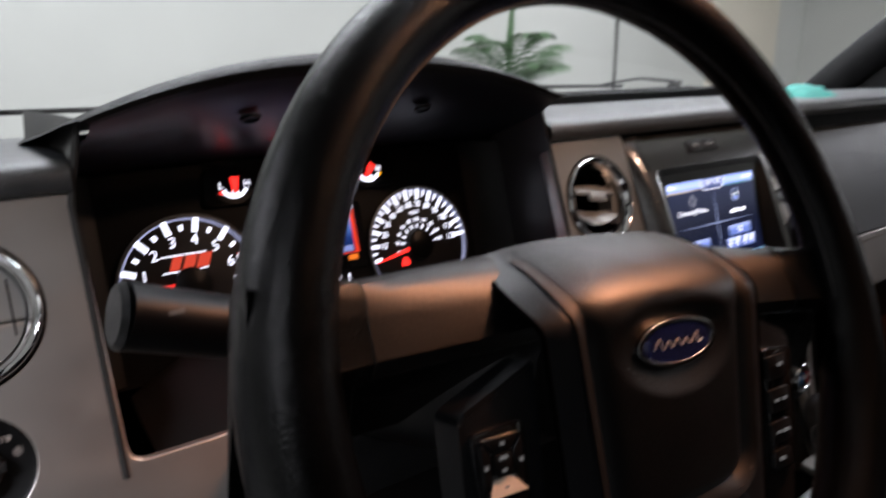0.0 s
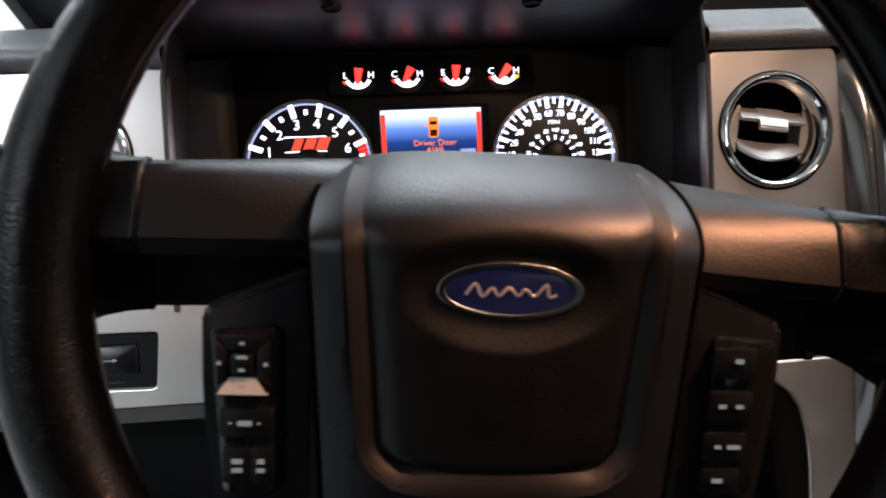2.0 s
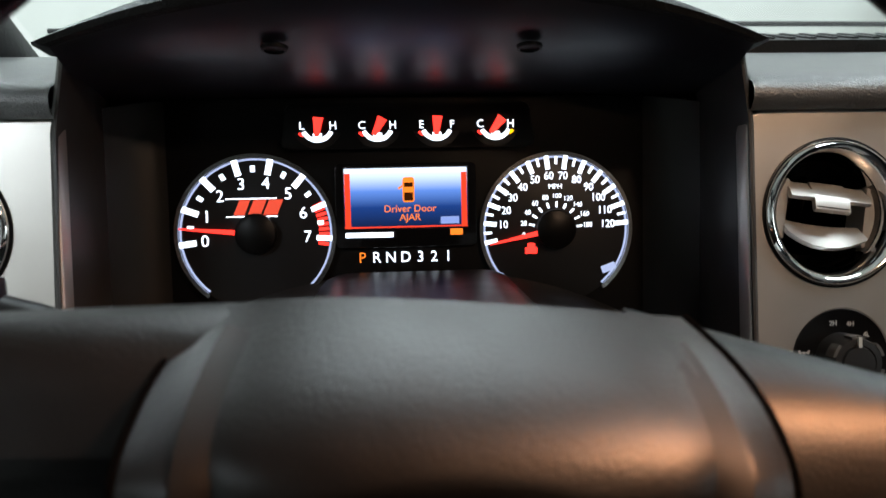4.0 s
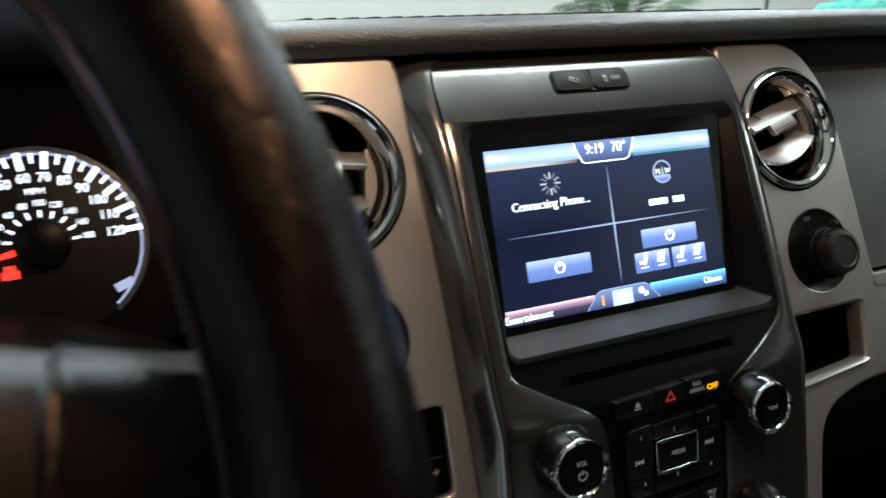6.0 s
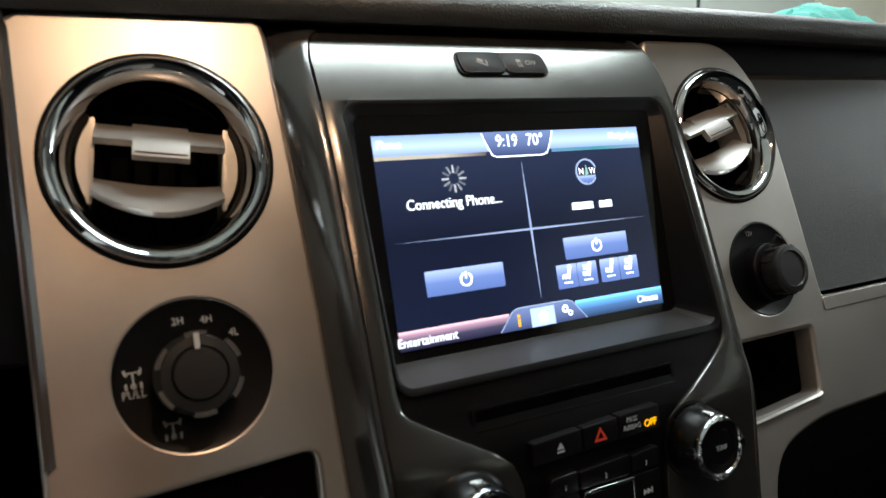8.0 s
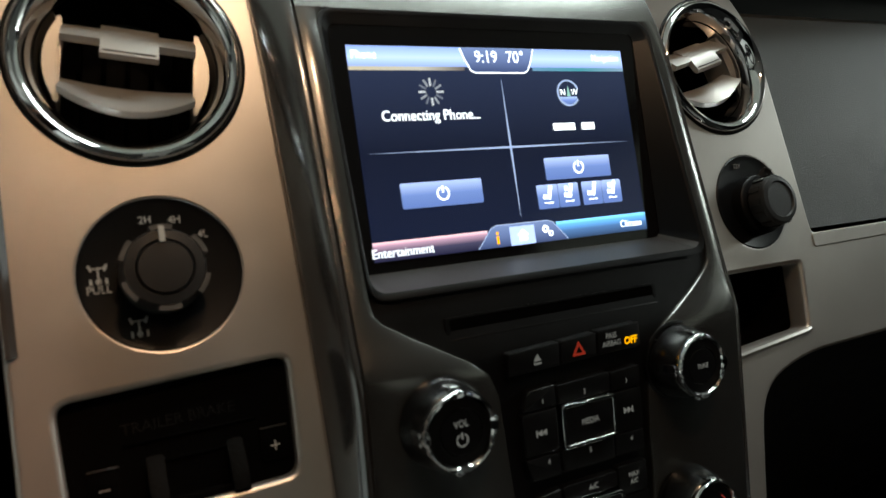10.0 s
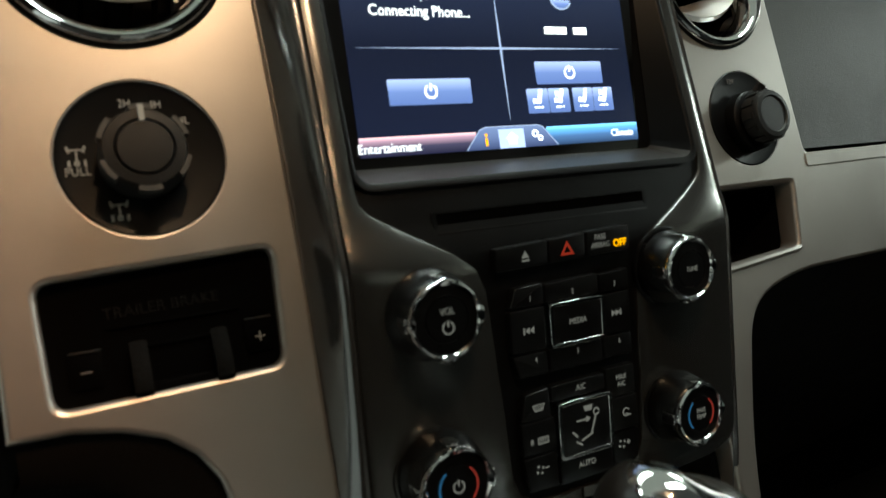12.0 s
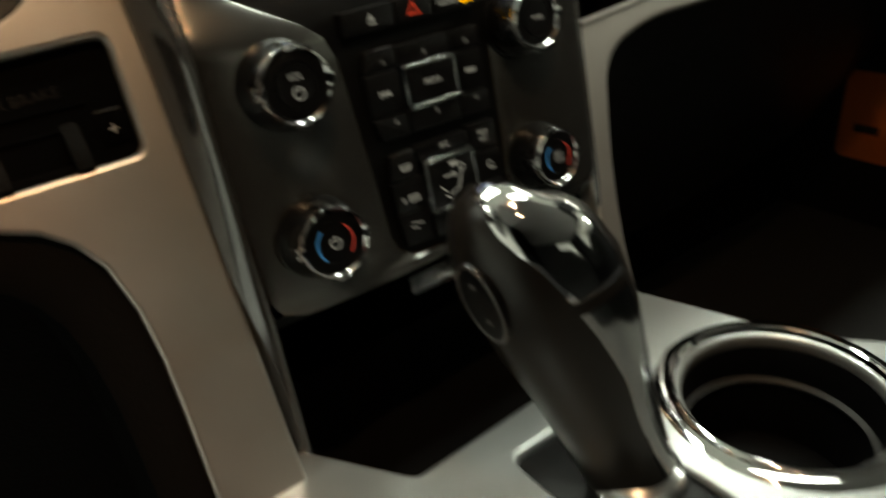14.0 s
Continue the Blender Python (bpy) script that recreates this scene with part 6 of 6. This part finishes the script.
t, m = rotary("headlamp_switch", -0.0355, 1.2605, 0.0335, 0.0135, "round headlamp switch with white symbols", 4, [])
for a, bits in ((96, "o"), (62, "p"), (38, "d"), (14, "s"), (252, "w")):
    x, y = pol(0.0245, a)
    if bits == "o":
        g = ring_strip(0.0016, 0.0024, 0, 340, -0.0008, -0.0004, x, y)
    elif bits == "s":
        g = joined(ring_strip(0.0010, 0.0016, 0, 340, -0.0008, -0.0004, x, y), *[bar(x + 0.0026 * math.cos(q), y + 0.0026 * math.sin(q), 0.0012, 0.0005, -0.0008, -0.0004, math.degrees(q)) for q in np.linspace(0, 2 * math.pi, 9)[:-1]])
    elif bits == "d":
        g = joined(slab(arc(x, y, 0.0021, -90, 90, 10), -0.0008, -0.0004), *[bar(x - 0.0022, y + q, 0.0024, 0.0005, -0.0008, -0.0004) for q in (-0.0014, 0, 0.0014)])
    else:
        g = joined(bar(x - 0.0014, y, 0.0007, 0.0044, -0.0008, -0.0004), bar(x, y + 0.0014, 0.0024, 0.0007, -0.0008, -0.0004), bar(x + 0.0010, y - 0.0006, 0.0024, 0.0007, -0.0008, -0.0004, 30))
    part("lamp_symbol", g, PRINT, t, m=m)
part("dimmer_symbol", joined(ring_strip(0.0012, 0.0022, 0, 340, 0.0146, 0.0150), *[bar(0.0034 * math.cos(q), 0.0034 * math.sin(q), 0.0016, 0.0007, 0.0146, 0.0150, math.degrees(q)) for q in np.linspace(0, 2 * math.pi, 9)[:-1]]), PRINT, t, m=m)

t, m = rotary("drive_mode_switch", 0.5455, 1.2570, 0.0340, 0.0158, "round black two and four wheel drive switch", 6, [("2H", -0.0045, 0.0238, 0.0033), ("4H", 0.0075, 0.0230, 0.0033), ("4L", 0.0185, 0.0155, 0.0033), ("PULL", -0.0252, -0.0042, 0.0034)], 1.35, True)
for mx, my in ((-0.0250, 0.0022), (-0.0118, -0.0218)):
    part("axle_symbol", joined(bar(mx, my, 0.0007, 0.0062, -0.0008, -0.0004), *[bar(mx + q, my + 0.0030, 0.0010, 0.0028, -0.0008, -0.0004, -18 * q / 0.003) for q in (-0.003, 0.003)], bar(mx, my + 0.0028, 0.006, 0.0006, -0.0008, -0.0004), *[bar(mx + q, my - 0.0028, 0.0010, 0.0026, -0.0008, -0.0004) for q in (-0.003, 0.003)], ring_strip(0.0006, 0.0012, 0, 340, -0.0008, -0.0004, mx, my - 0.0028, 10)), PRINT, t, m=m)

# trailer brake control in its pocket
m = plane_frame(SIDE, 0.5460, 1.1885)
t = thing("trailer_brake_control", m, "black trailer brake control with slide lever and plus minus keys", "brake control")
part("pocket", slab(rrect(0.0990, 0.0590, 0.009, 0.0, 0.0015), -0.012, -0.0060), POCKET, t, m=m)
part("legend", letters("TRAILER BRAKE", 0.0046, -0.0010, 0.0105, -0.0060, 0.0003, 1.5, 1.0), KEY, t, "moulded dark lettering", m=m)
part("rib", box(-0.024, 0.030, 0.0036, 0.0046, -0.0061, -0.0048, 0.0003, 1), POCKET, t, m=m)
part("slide_track", box(-0.0115, 0.0165, -0.0060, -0.0046, -0.0061, -0.0050, 0.0003, 1), POCKET, t, m=m)
part("slide_lever", box(-0.0150, 0.0230, -0.0262, -0.0205, -0.0062, -0.0022, 0.0016), POCKET, t, "black slide lever", m=m)
for x in (-0.0125, 0.0200):
    prof = [(-0.0025 - 0.0030 * k, -0.0058 + 0.0080 * math.sin(0.25 * k) - 0.0030 * max(0, k - 7)) for k in range(10)]
    rows = [[(x - 0.0035 + 0.0070 * u, v, w - 0.0006 * (2 * u - 1) ** 2) for u in (0, 0.15, 0.5, 0.85, 1)] + [(x + 0.0034, v, -0.0075), (x - 0.0034, v, -0.0075)] for v, w in prof]
    part("lever_fin", loft(rows, True, True), LINER, t, "curved grip fin", m=m)
for x, y, txt in ((-0.0325, -0.0110, "-"), (0.0372, -0.0085, "+")):
    b = part("key", slab(rrect(0.0125, 0.0150, 0.0015, x, y), -0.0070, -0.0050, 0.0006), POCKET, t, m=m)
    bits = [bar(x, y - 0.0010, 0.0042, 0.0006, -0.0052, -0.0048)] + ([bar(x, y - 0.0010, 0.0006, 0.0042, -0.0052, -0.0048)] if txt == "+" else [])
    part("legend", joined(*bits), PRINT if txt == "+" else DIMPRINT, b, m=m)
    # pale strip: the glint on the key's top edge put into colour
    part("top_edge", box(x - 0.006, x + 0.006, y + 0.0070, y + 0.0076, -0.0052, -0.0046, 0.0002, 1), SHELF, b, m=m)

# pedal switch insert at the driver's left
m = plane_frame(SIDE, -0.0300, 1.1975)
t = thing("pedal_adjust_switch", m, "black insert with a pedal rocker switch", "switch")
part("insert", plate(rrect(0.1160, 0.0465, 0.005), [rrect(0.0420, 0.0260, 0.002, 0.020, 0)], -0.010, -0.0045, 0.0008), BLACK, t, m=m)
part("rocker", slab(rrect(0.0405, 0.0245, 0.002, 0.020, 0), -0.009, -0.0030, 0.0015), KEY, t, m=m)
part("arrow_symbol", joined(bar(0.017, 0, 0.008, 0.0010, -0.0031, -0.0027), slab([(0.021, -0.002), (0.0245, 0), (0.021, 0.002)], -0.0031, -0.0027)), DIM_LIT, t, m=m)
part("lower_groove", bar(-0.006, -0.0180, 0.070, 0.0008, -0.0046, -0.0042), SHELF, t, m=m)

# power socket with its cap
m = plane_frame(SIDE, 0.9125, 1.2590)
t = thing("power_socket", m, "round black twelve volt socket with a ribbed cap", "power socket")
part("plate", lathe([(0.0322, -0.004), (0.0322, -0.0004), (0.031, 0.0004), (0.027, -0.0008), (0, -0.001)], 48), BLACK, t, m=m)
part("collar", lathe([(0.0200, -0.001), (0.0195, 0.006), (0.0175, 0.0075), (0, 0.0075)], 40), BLACK, t, m=m @ Matrix.Translation((0.002, -0.003, 0)))
cap = part("cap", lathe([(0.0140, 0.007), (0.0160, 0.009), (0.0162, 0.0180), (0.0148, 0.0200), (0.0120, 0.0205), (0.0112, 0.0196), (0, 0.0196)], 40), GREY, t, "charcoal rubber cap", m=m @ Matrix.Translation((0.002, -0.003, 0)))
for i in range(12):
    a = 30 * i
    part("rib", bar(*pol(0.0163, a), 0.0014, 0.0034, 0.0095, 0.0175, a), GREY, cap, m=m @ Matrix.Translation((0.002, -0.003, 0)))
part("strap", tube([(0.004, 0.010, 0.004), (0.012, 0.020, 0.008), (0.006, 0.016, 0.013)], [(0.004, 0.0012)] * 3, 8, (0, 0, 1)), GREY, t, m=m)
part("legend", letters("12V", 0.0032, -0.0075, 0.0245, 0.0002, 0.0002, 0, 0.9), DIMPRINT, t, m=m)

# open cubby beside the centre stack
m = plane_frame(SIDE, 0.9060, 1.1955)
t = thing("dash_cubby", m, "dark open cubby with a silver rim", "storage cubby")
rim_out = [(x - 0.906, (z - 1.1955) * KU) for x, z in ((0.861, 1.168), (0.943, 1.174), (0.949, 1.2192), (0.863, 1.2192))]
inn = [(x * 0.93, y * 0.93) for x, y in rim_out]
part("liner", loft([[(x * 0.985, y * 0.985, -0.0012) for x, y in rounded(rim_out, 0.006)], [(x * 0.98, y * 0.98, -0.016) for x, y in rounded(rim_out, 0.006)], [(x, y, -0.060) for x, y in rounded(inn, 0.006)]], True, False), BLACK, t, m=m)
part("back", slab(rounded(inn, 0.006), -0.063, -0.060), BLACK, t, m=m)
part("silver_sill", tube([(rim_out[0][0] + 0.002, rim_out[0][1] + 0.0003, 0.0), (rim_out[1][0] - 0.006, rim_out[1][1] + 0.0003, 0.0), (rim_out[1][0] - 0.001, rim_out[1][1] + 0.0012, -0.0008)], [0.0022, 0.0022, 0.0016], 8, (0, 0, 1)), SILVER, t, m=m)

# ---- floor console and shifter ----
ZC = 1.0
CUPX, CUPY = 0.833, 0.396
console = thing("floor_console", pose(0.73, 0.2, 0.64), "silver topped floor console with cup holder", "console")
top = rounded([(0.585, 0.05), (0.930, 0.05), (0.930, 0.360), (0.888, 0.415), (0.856, 0.518), (0.800, 0.518), (0.795, 0.484), (0.648, 0.480), (0.606, 0.546), (0.585, 0.556)], [0.01, 0.01, 0.03, 0.02, 0.005, 0.005, 0.006, 0.006, 0.006, 0.004])
part("top_plate", plate(top, [circle(CUPX, CUPY, 0.0560), rounded([(0.690, 0.345), (0.755, 0.345), (0.755, 0.462), (0.690, 0.462)], 0.01)], -0.010, 0.0, 0.003), material("silver_console_paint", (0.40, 0.415, 0.41), 0.30, 0.7, 0.00002, 1200, 0.06, 30), console, "satin silver console top", m=pose(0, 0, ZC))
part("left_wall", box(0.588, 0.600, 0.05, 0.56, 0.64, ZC - 0.011, 0.002), DASHLOW, console)
part("right_wall", box(0.918, 0.930, 0.05, 0.355, 0.64, ZC - 0.011, 0.002), DASHLOW, console)
part("front_bin", loft([[(x, y, ZC - 0.003) for x, y in rounded([(0.604, 0.548), (0.648, 0.481), (0.796, 0.485), (0.801, 0.520), (0.855, 0.520), (0.855, 0.598), (0.604, 0.598)], 0.004)], [(x, y, ZC - 0.060) for x, y in rounded([(0.608, 0.552), (0.652, 0.487), (0.792, 0.491), (0.797, 0.525), (0.851, 0.525), (0.851, 0.596), (0.608, 0.596)], 0.004)]]), LINER, console, "black rubber lined bin")
part("bin_floor", box(0.60, 0.86, 0.47, 0.60, ZC - 0.064, ZC - 0.060), LINER, console)
part("shifter_gate", slab(rrect(0.063, 0.115, 0.008, 0.7225, 0.4035), ZC - 0.012, ZC - 0.004, 0.001), BLACK, console, "black shifter gate")
cup = part("cup_holder", lathe([(0.0560, -0.002), (0.0530, -0.010), (0.0500, -0.075), (0, -0.077)], 48), BLACK, console, "black cup holder with bright ring", m=pose(CUPX, CUPY, ZC))
part("chrome_ring", lathe([(0.0560, -0.001), (0.0568, 0.0030), (0.0582, 0.0040), (0.0600, 0.0034), (0.0615, 0.0018), (0.0665, 0.0012), (0.0690, -0.001)], 64), CHROME, cup, m=pose(CUPX, CUPY, ZC))
part("inner_rib", lathe([(0.0518, -0.030), (0.0488, -0.032), (0.0515, -0.036)], 48), RUBBER, cup, m=pose(CUPX, CUPY, ZC))
# recess under the centre stack, its back coloured as shade, with a small bright plate
part("recess_back", loft([[(x, 0.60, z) for x in (0.604, 0.75, 0.858)] for z in (0.94, 1.02, 1.10)], closed=False), SHADEBLACK, console)
part("recess_roof", box(0.612, 0.848, 0.556, 0.60, 1.066, 1.0715), BLACK, console)
m = plane_frame((0.548, 1.062, 0.1), 0.7140, 1.0610)
part("name_plate", slab(rrect(0.030, 0.0115, 0.002), -0.003, 0.0005, 0.0006), DULLCHROME, console, "small bright plate under the stack", m=m)

shift = thing("gear_shifter", pose(0.728, 0.400, ZC), "dark leather gear shifter with chrome crown", "gear lever")
# pistol grip: from the foot up, bulging at the head; half widths across and deep
GRIP = [((0.7303, 0.3980, 0.9722), 0.0182), ((0.7256, 0.4114, 1.0072), 0.0214), ((0.7168, 0.4194, 1.0394), 0.0238), ((0.7106, 0.4265, 1.0646), 0.0263), ((0.7040, 0.4355, 1.0895), 0.0296), ((0.6990, 0.4436, 1.1130), 0.0311), ((0.6953, 0.4497, 1.1315), 0.0302), ((0.6938, 0.4532, 1.1430), 0.0262), ((0.6946, 0.4552, 1.1492), 0.0195), ((0.6958, 0.4562, 1.1522), 0.0100), ((0.6962, 0.4565, 1.1532), 0.0015)]
spine = spline([p for p, _ in GRIP], 4)
half = np.interp(np.linspace(0, 1, len(spine)), np.linspace(0, 1, len(GRIP)), [w for _, w in GRIP])
ACROSS, TOWARDS = Vector((0.7965, -0.5976, -0.092)), Vector((-0.4897, -0.7268, 0.4817))


def grip_point(k, a, lift=0.0):
    """A place on the grip's skin; a: degrees from the driver's side round to the passenger's."""
    d = (spine[min(k + 1, len(spine) - 1)] - spine[max(k - 1, 0)]).normalized()
    side = (ACROSS - d * ACROSS.dot(d)).normalized()
    front = side.cross(d) if side.cross(d).dot(TOWARDS) > 0 else d.cross(side)
    w = float(half[k])
    if math.sin(radians(a)) > 0:
        # the head swells towards the passenger
        side = side * float(np.interp(k / (len(spine) - 1), (0, 0.25, 0.40, 0.50, 0.60, 0.70, 0.80, 0.90, 1), (1, 1.04, 1.20, 1.16, 1.02, 0.84, 0.66, 0.52, 0.45)))
    return spine[k] + side * math.sin(radians(a)) * (w + lift) + front * math.cos(radians(a)) * (w * 0.86 + lift)


part("grip", loft([[grip_point(k, a) for a in np.linspace(0, 350, 36)] for k in range(len(spine))]), material("dark_shifter_leather", (0.0075, 0.0060, 0.0048), 0.30, 0.0, 0.00006, 900, 0.18, 60), shift, "dark glossy leather grip")
# chrome crown: over the head and down the outer side
rows = []
for k in range(3, len(spine) - 2):
    s = k / (len(spine) - 1)
    a0 = float(np.interp(s, (0, 0.3, 0.55, 0.75, 0.9, 1), (36, 30, 4, -34, -92, -140)))
    a1 = float(np.interp(s, (0, 0.3, 0.55, 0.75, 0.9, 1), (66, 66, 70, 80, 105, 140)))
    rows.append([grip_point(k, a, 0.0006 if 0 < i < 12 else -0.0006) for i, a in enumerate(np.linspace(a0, a1, 13))])
cut = int(0.46 * len(rows))
part("chrome_crown", loft(rows[cut:], closed=False), CHROME, shift, "polished chrome crown")
part("crown_strip", loft(rows[:cut], closed=False), material("dimmer_chrome_strip", (0.45, 0.45, 0.45), 0.14, 1.0, 0.0, 300, 0.06, 60), shift, "bright chrome strip down the grip")
part("crown_seam", tube([p + (p - spine[cut + 3]).normalized() * 0.0006 for p in (Vector(q) for q in rows[cut])], [0.0004] * 13, 8), BLACK, shift)
kk = int(0.53 * (len(spine) - 1))
at = grip_point(kk, -50)
facing = (grip_point(kk, -50, 0.01) - at).normalized()
along = (grip_point(kk + 3, -50) - grip_point(kk - 3, -50)).normalized()
across = along.cross(facing).normalized()
bmx = Matrix.Translation(at) @ Matrix((across, along, facing)).transposed().to_4x4()
SWITCH = np.linspace(0, 2 * math.pi, 41)[:-1]
sw = part("thumb_switch", slab([(0.0109 * math.cos(a), 0.0185 * math.sin(a)) for a in SWITCH], -0.014, 0.0006, 0.0004), BLACK, shift, "oval thumb switch on the grip", m=bmx)
part("chrome_rim", plate([(0.0110 * math.cos(a), 0.0186 * math.sin(a)) for a in SWITCH], [[(0.0098 * math.cos(a), 0.0172 * math.sin(a)) for a in SWITCH]], 0.0003, 0.0010, 0.0003), DULLCHROME, sw, m=bmx)
part("key_caption", joined(bar(0, 0.0085, 0.0022, 0.0018, 0.0005, 0.0010), bar(0, -0.0085, 0.0022, 0.0018, 0.0005, 0.0010)), DIMPRINT, sw, m=bmx)
part("collar", lathe([(0.024, 0.0), (0.0235, 0.010), (0.0205, 0.018), (0.017, 0.020)], 32), SATINCHROME, shift, "bright collar at the foot", m=pose(0.7265, 0.409, ZC - 0.006))

# ---- open driver's doorway, seen past the end of the dash ----
jamb = thing("door_jamb", pose(-0.25, 0.75, 0.6), "pale grey painted door jamb with hinges, door open", "door frame")
part("pillar_trim", loft([[(-0.128 - 0.055 * s, 0.640 + 0.10 * s + 0.05 * (z - 1.28), z) for s in np.linspace(0, 1, 6)] for z in np.linspace(1.275, 1.415, 7)], closed=False), DASHLOW, jamb, "black pillar trim above the jamb")
part("pillar_side", loft([[(-0.183, 0.740 + 0.35 * s, z) for s in np.linspace(0, 1, 4)] for z in np.linspace(1.275, 1.395, 4)], closed=False), DASHLOW, jamb)
part("sill_panel", loft([[(-0.150 - 0.020 * k, 0.66 + 0.06 * k, z) for k in range(15)] for z in np.linspace(0.60, 1.40, 5)], closed=False), BODYPAINT, jamb)
part("fold", loft([[(-0.200 + 0.012 * math.cos(a), 0.735 + 0.010 * math.sin(a), z) for a in np.linspace(0, math.pi, 7)] for z in np.linspace(0.60, 1.27, 4)], closed=False), BODYPAINT, jamb)
part("weather_strip", tube([(-0.130 - 0.02 * (1.3 - z), 0.635 + 0.02 * (1.3 - z), z) for z in np.linspace(0.62, 1.40, 14)], [0.0095] * 14, 10, (1, 0, 0)), RUBBER, jamb, "black ribbed weather strip")
for z in (1.215, 1.285):
    h = part("hinge", joined(box(-0.250, -0.172, 0.690, 0.735, z - 0.006, z + 0.006, 0.003), box(-0.250, -0.236, 0.690, 0.735, z - 0.030, z + 0.006, 0.004)), BODYPAINT, jamb, "painted steel door hinge")
    part("bolt", lathe([(0.008, 0), (0.008, 0.006), (0.006, 0.008), (0, 0.008)], 6), SATINCHROME, h, m=Matrix.Translation((-0.205, 0.690, z - 0.016)) @ Matrix.Rotation(radians(90), 4, "X"))
w = part("wiring_boot", tube(spline([(-0.145, 0.655, 1.108), (-0.185, 0.680, 1.098), (-0.225, 0.700, 1.090), (-0.29, 0.715, 1.085)], 5), [0.0055] * 16, 12), RUBBER, jamb, "black wiring boot")
for k, x in enumerate((-0.160, -0.205, -0.245)):
    part("boot_collar", tube([(x - 0.006, 0.668 + 0.012 * k, 1.103 - 0.006 * k), (x + 0.006, 0.666 + 0.012 * k, 1.104 - 0.006 * k)], [0.011, 0.011], 14), RUBBER, w)
part("dash_end_cap", loft([[(-0.112 - 0.010 * s, 0.60 + 0.12 * s + 0.37 * (z - 1.257), z) for s in np.linspace(0, 1, 5)] for z in np.linspace(0.80, 1.415, 8)], closed=False), DASHLOW, body, "dark end of the dashboard")
door = thing("driver_door", pose(-0.75, 0.80, 0.55), "open driver's door in pale grey paint, inner edge showing", "car door")
part("inner_skin", box(-1.15, -0.36, 0.83, 0.90, 0.55, 1.36, 0.02), BODYPAINT, door)
part("edge_flange", box(-0.365, -0.345, 0.80, 0.92, 0.55, 1.36, 0.006), BODYPAINT, door)

# ---- small things on and beyond the dash ----
cloth = thing("teal_cloth", pose(1.10, 0.74, 1.43), "crumpled teal cloth lying on the dashboard pad", "cloth")
rows = []
rng = random.Random(3)
for i in range(15):
    s = i / 14
    row = []
    for j in range(11):
        u = j / 10
        h = 0.018 * math.sin(math.pi * s) ** 0.6 * math.sin(math.pi * u) ** 0.6
        row.append((1.055 + 0.105 * s + 0.004 * rng.uniform(-1, 1), 0.70 + 0.075 * u + 0.004 * rng.uniform(-1, 1), 1.4335 + h + (0.003 * rng.uniform(-1, 1) if 0 < i < 14 and 0 < j < 10 else 0)))
    rows.append(row)
part("fold", loft(rows, closed=False), TEAL, cloth)

def wiper(dx, dz):
    """A wiper parked along the glass foot: long thin blade, cranked arm that rises to a knee and falls to its pivot."""
    t = thing("wiper", pose(0.62 + dx, 1.19, 1.40 + dz), "black windscreen wiper parked along the glass foot", "wiper")
    part("blade", tube(spline([(0.62 + dx, 1.186, 1.4420 + dz), (0.92 + dx, 1.182, 1.4412 + dz), (1.207 + dx, 1.180, 1.4355 + dz)], 6), [(0.0022, 0.0035)] * 13, 8), RUBBER, t)
    part("arm", tube([(1.150 + dx, 1.184, 1.4405 + dz), (1.185 + dx, 1.184, 1.4435 + dz), (1.271 + dx, 1.184, 1.4505 + dz), (1.395 + dx, 1.188, 1.4405 + dz)], [0.0022, 0.0028, 0.0030, 0.0040], 8), RUBBER, t)
    part("pivot_cap", lathe([(0.016, 0.0), (0.016, 0.012), (0.012, 0.018), (0, 0.019)], 20), RUBBER, t, m=pose(1.405 + dx, 1.190, 1.425 + dz))
    return t


wiper(0.0, 0.0)
wiper(-0.80, -0.006)
# dark glazing mark on the windscreen's foot
mk = thing("glass_marking", pose(0.0, 0.98, 1.47), "small dark printed marking on the windscreen glass", "marking")
part("mark", joined(*[box(-0.040 + 0.0080 * i, -0.0345 + 0.0080 * i, 1.058, 1.0585, 1.4345, 1.4345 + 0.0022 + 0.001 * (i % 3)) for i in range(10)]), RUBBER, mk, m=Matrix.Translation((0.02, 0.012, 0.006)))

# orange reflector low on the passenger door
CM = Matrix(((0, 0, -1, 1.7492), (-1, 0, 0, 0.735), (0, 1, 0, 0.831), (0, 0, 0, 1)))
card = thing("door_reflector", CM, "orange reflector plate low on the passenger door", "reflector")
part("plate", slab(rrect(0.13, 0.15, 0.012), 0.0, 0.006, 0.002), material("orange_reflector_plastic", (0.60, 0.16, 0.04), 0.4, 0.0, 0.0001, 300, 0.1, 20), card, m=CM)
part("dark_mark", bar(-0.02, -0.02, 0.04, 0.014, 0.0055, 0.0068), RUBBER, card, m=CM)
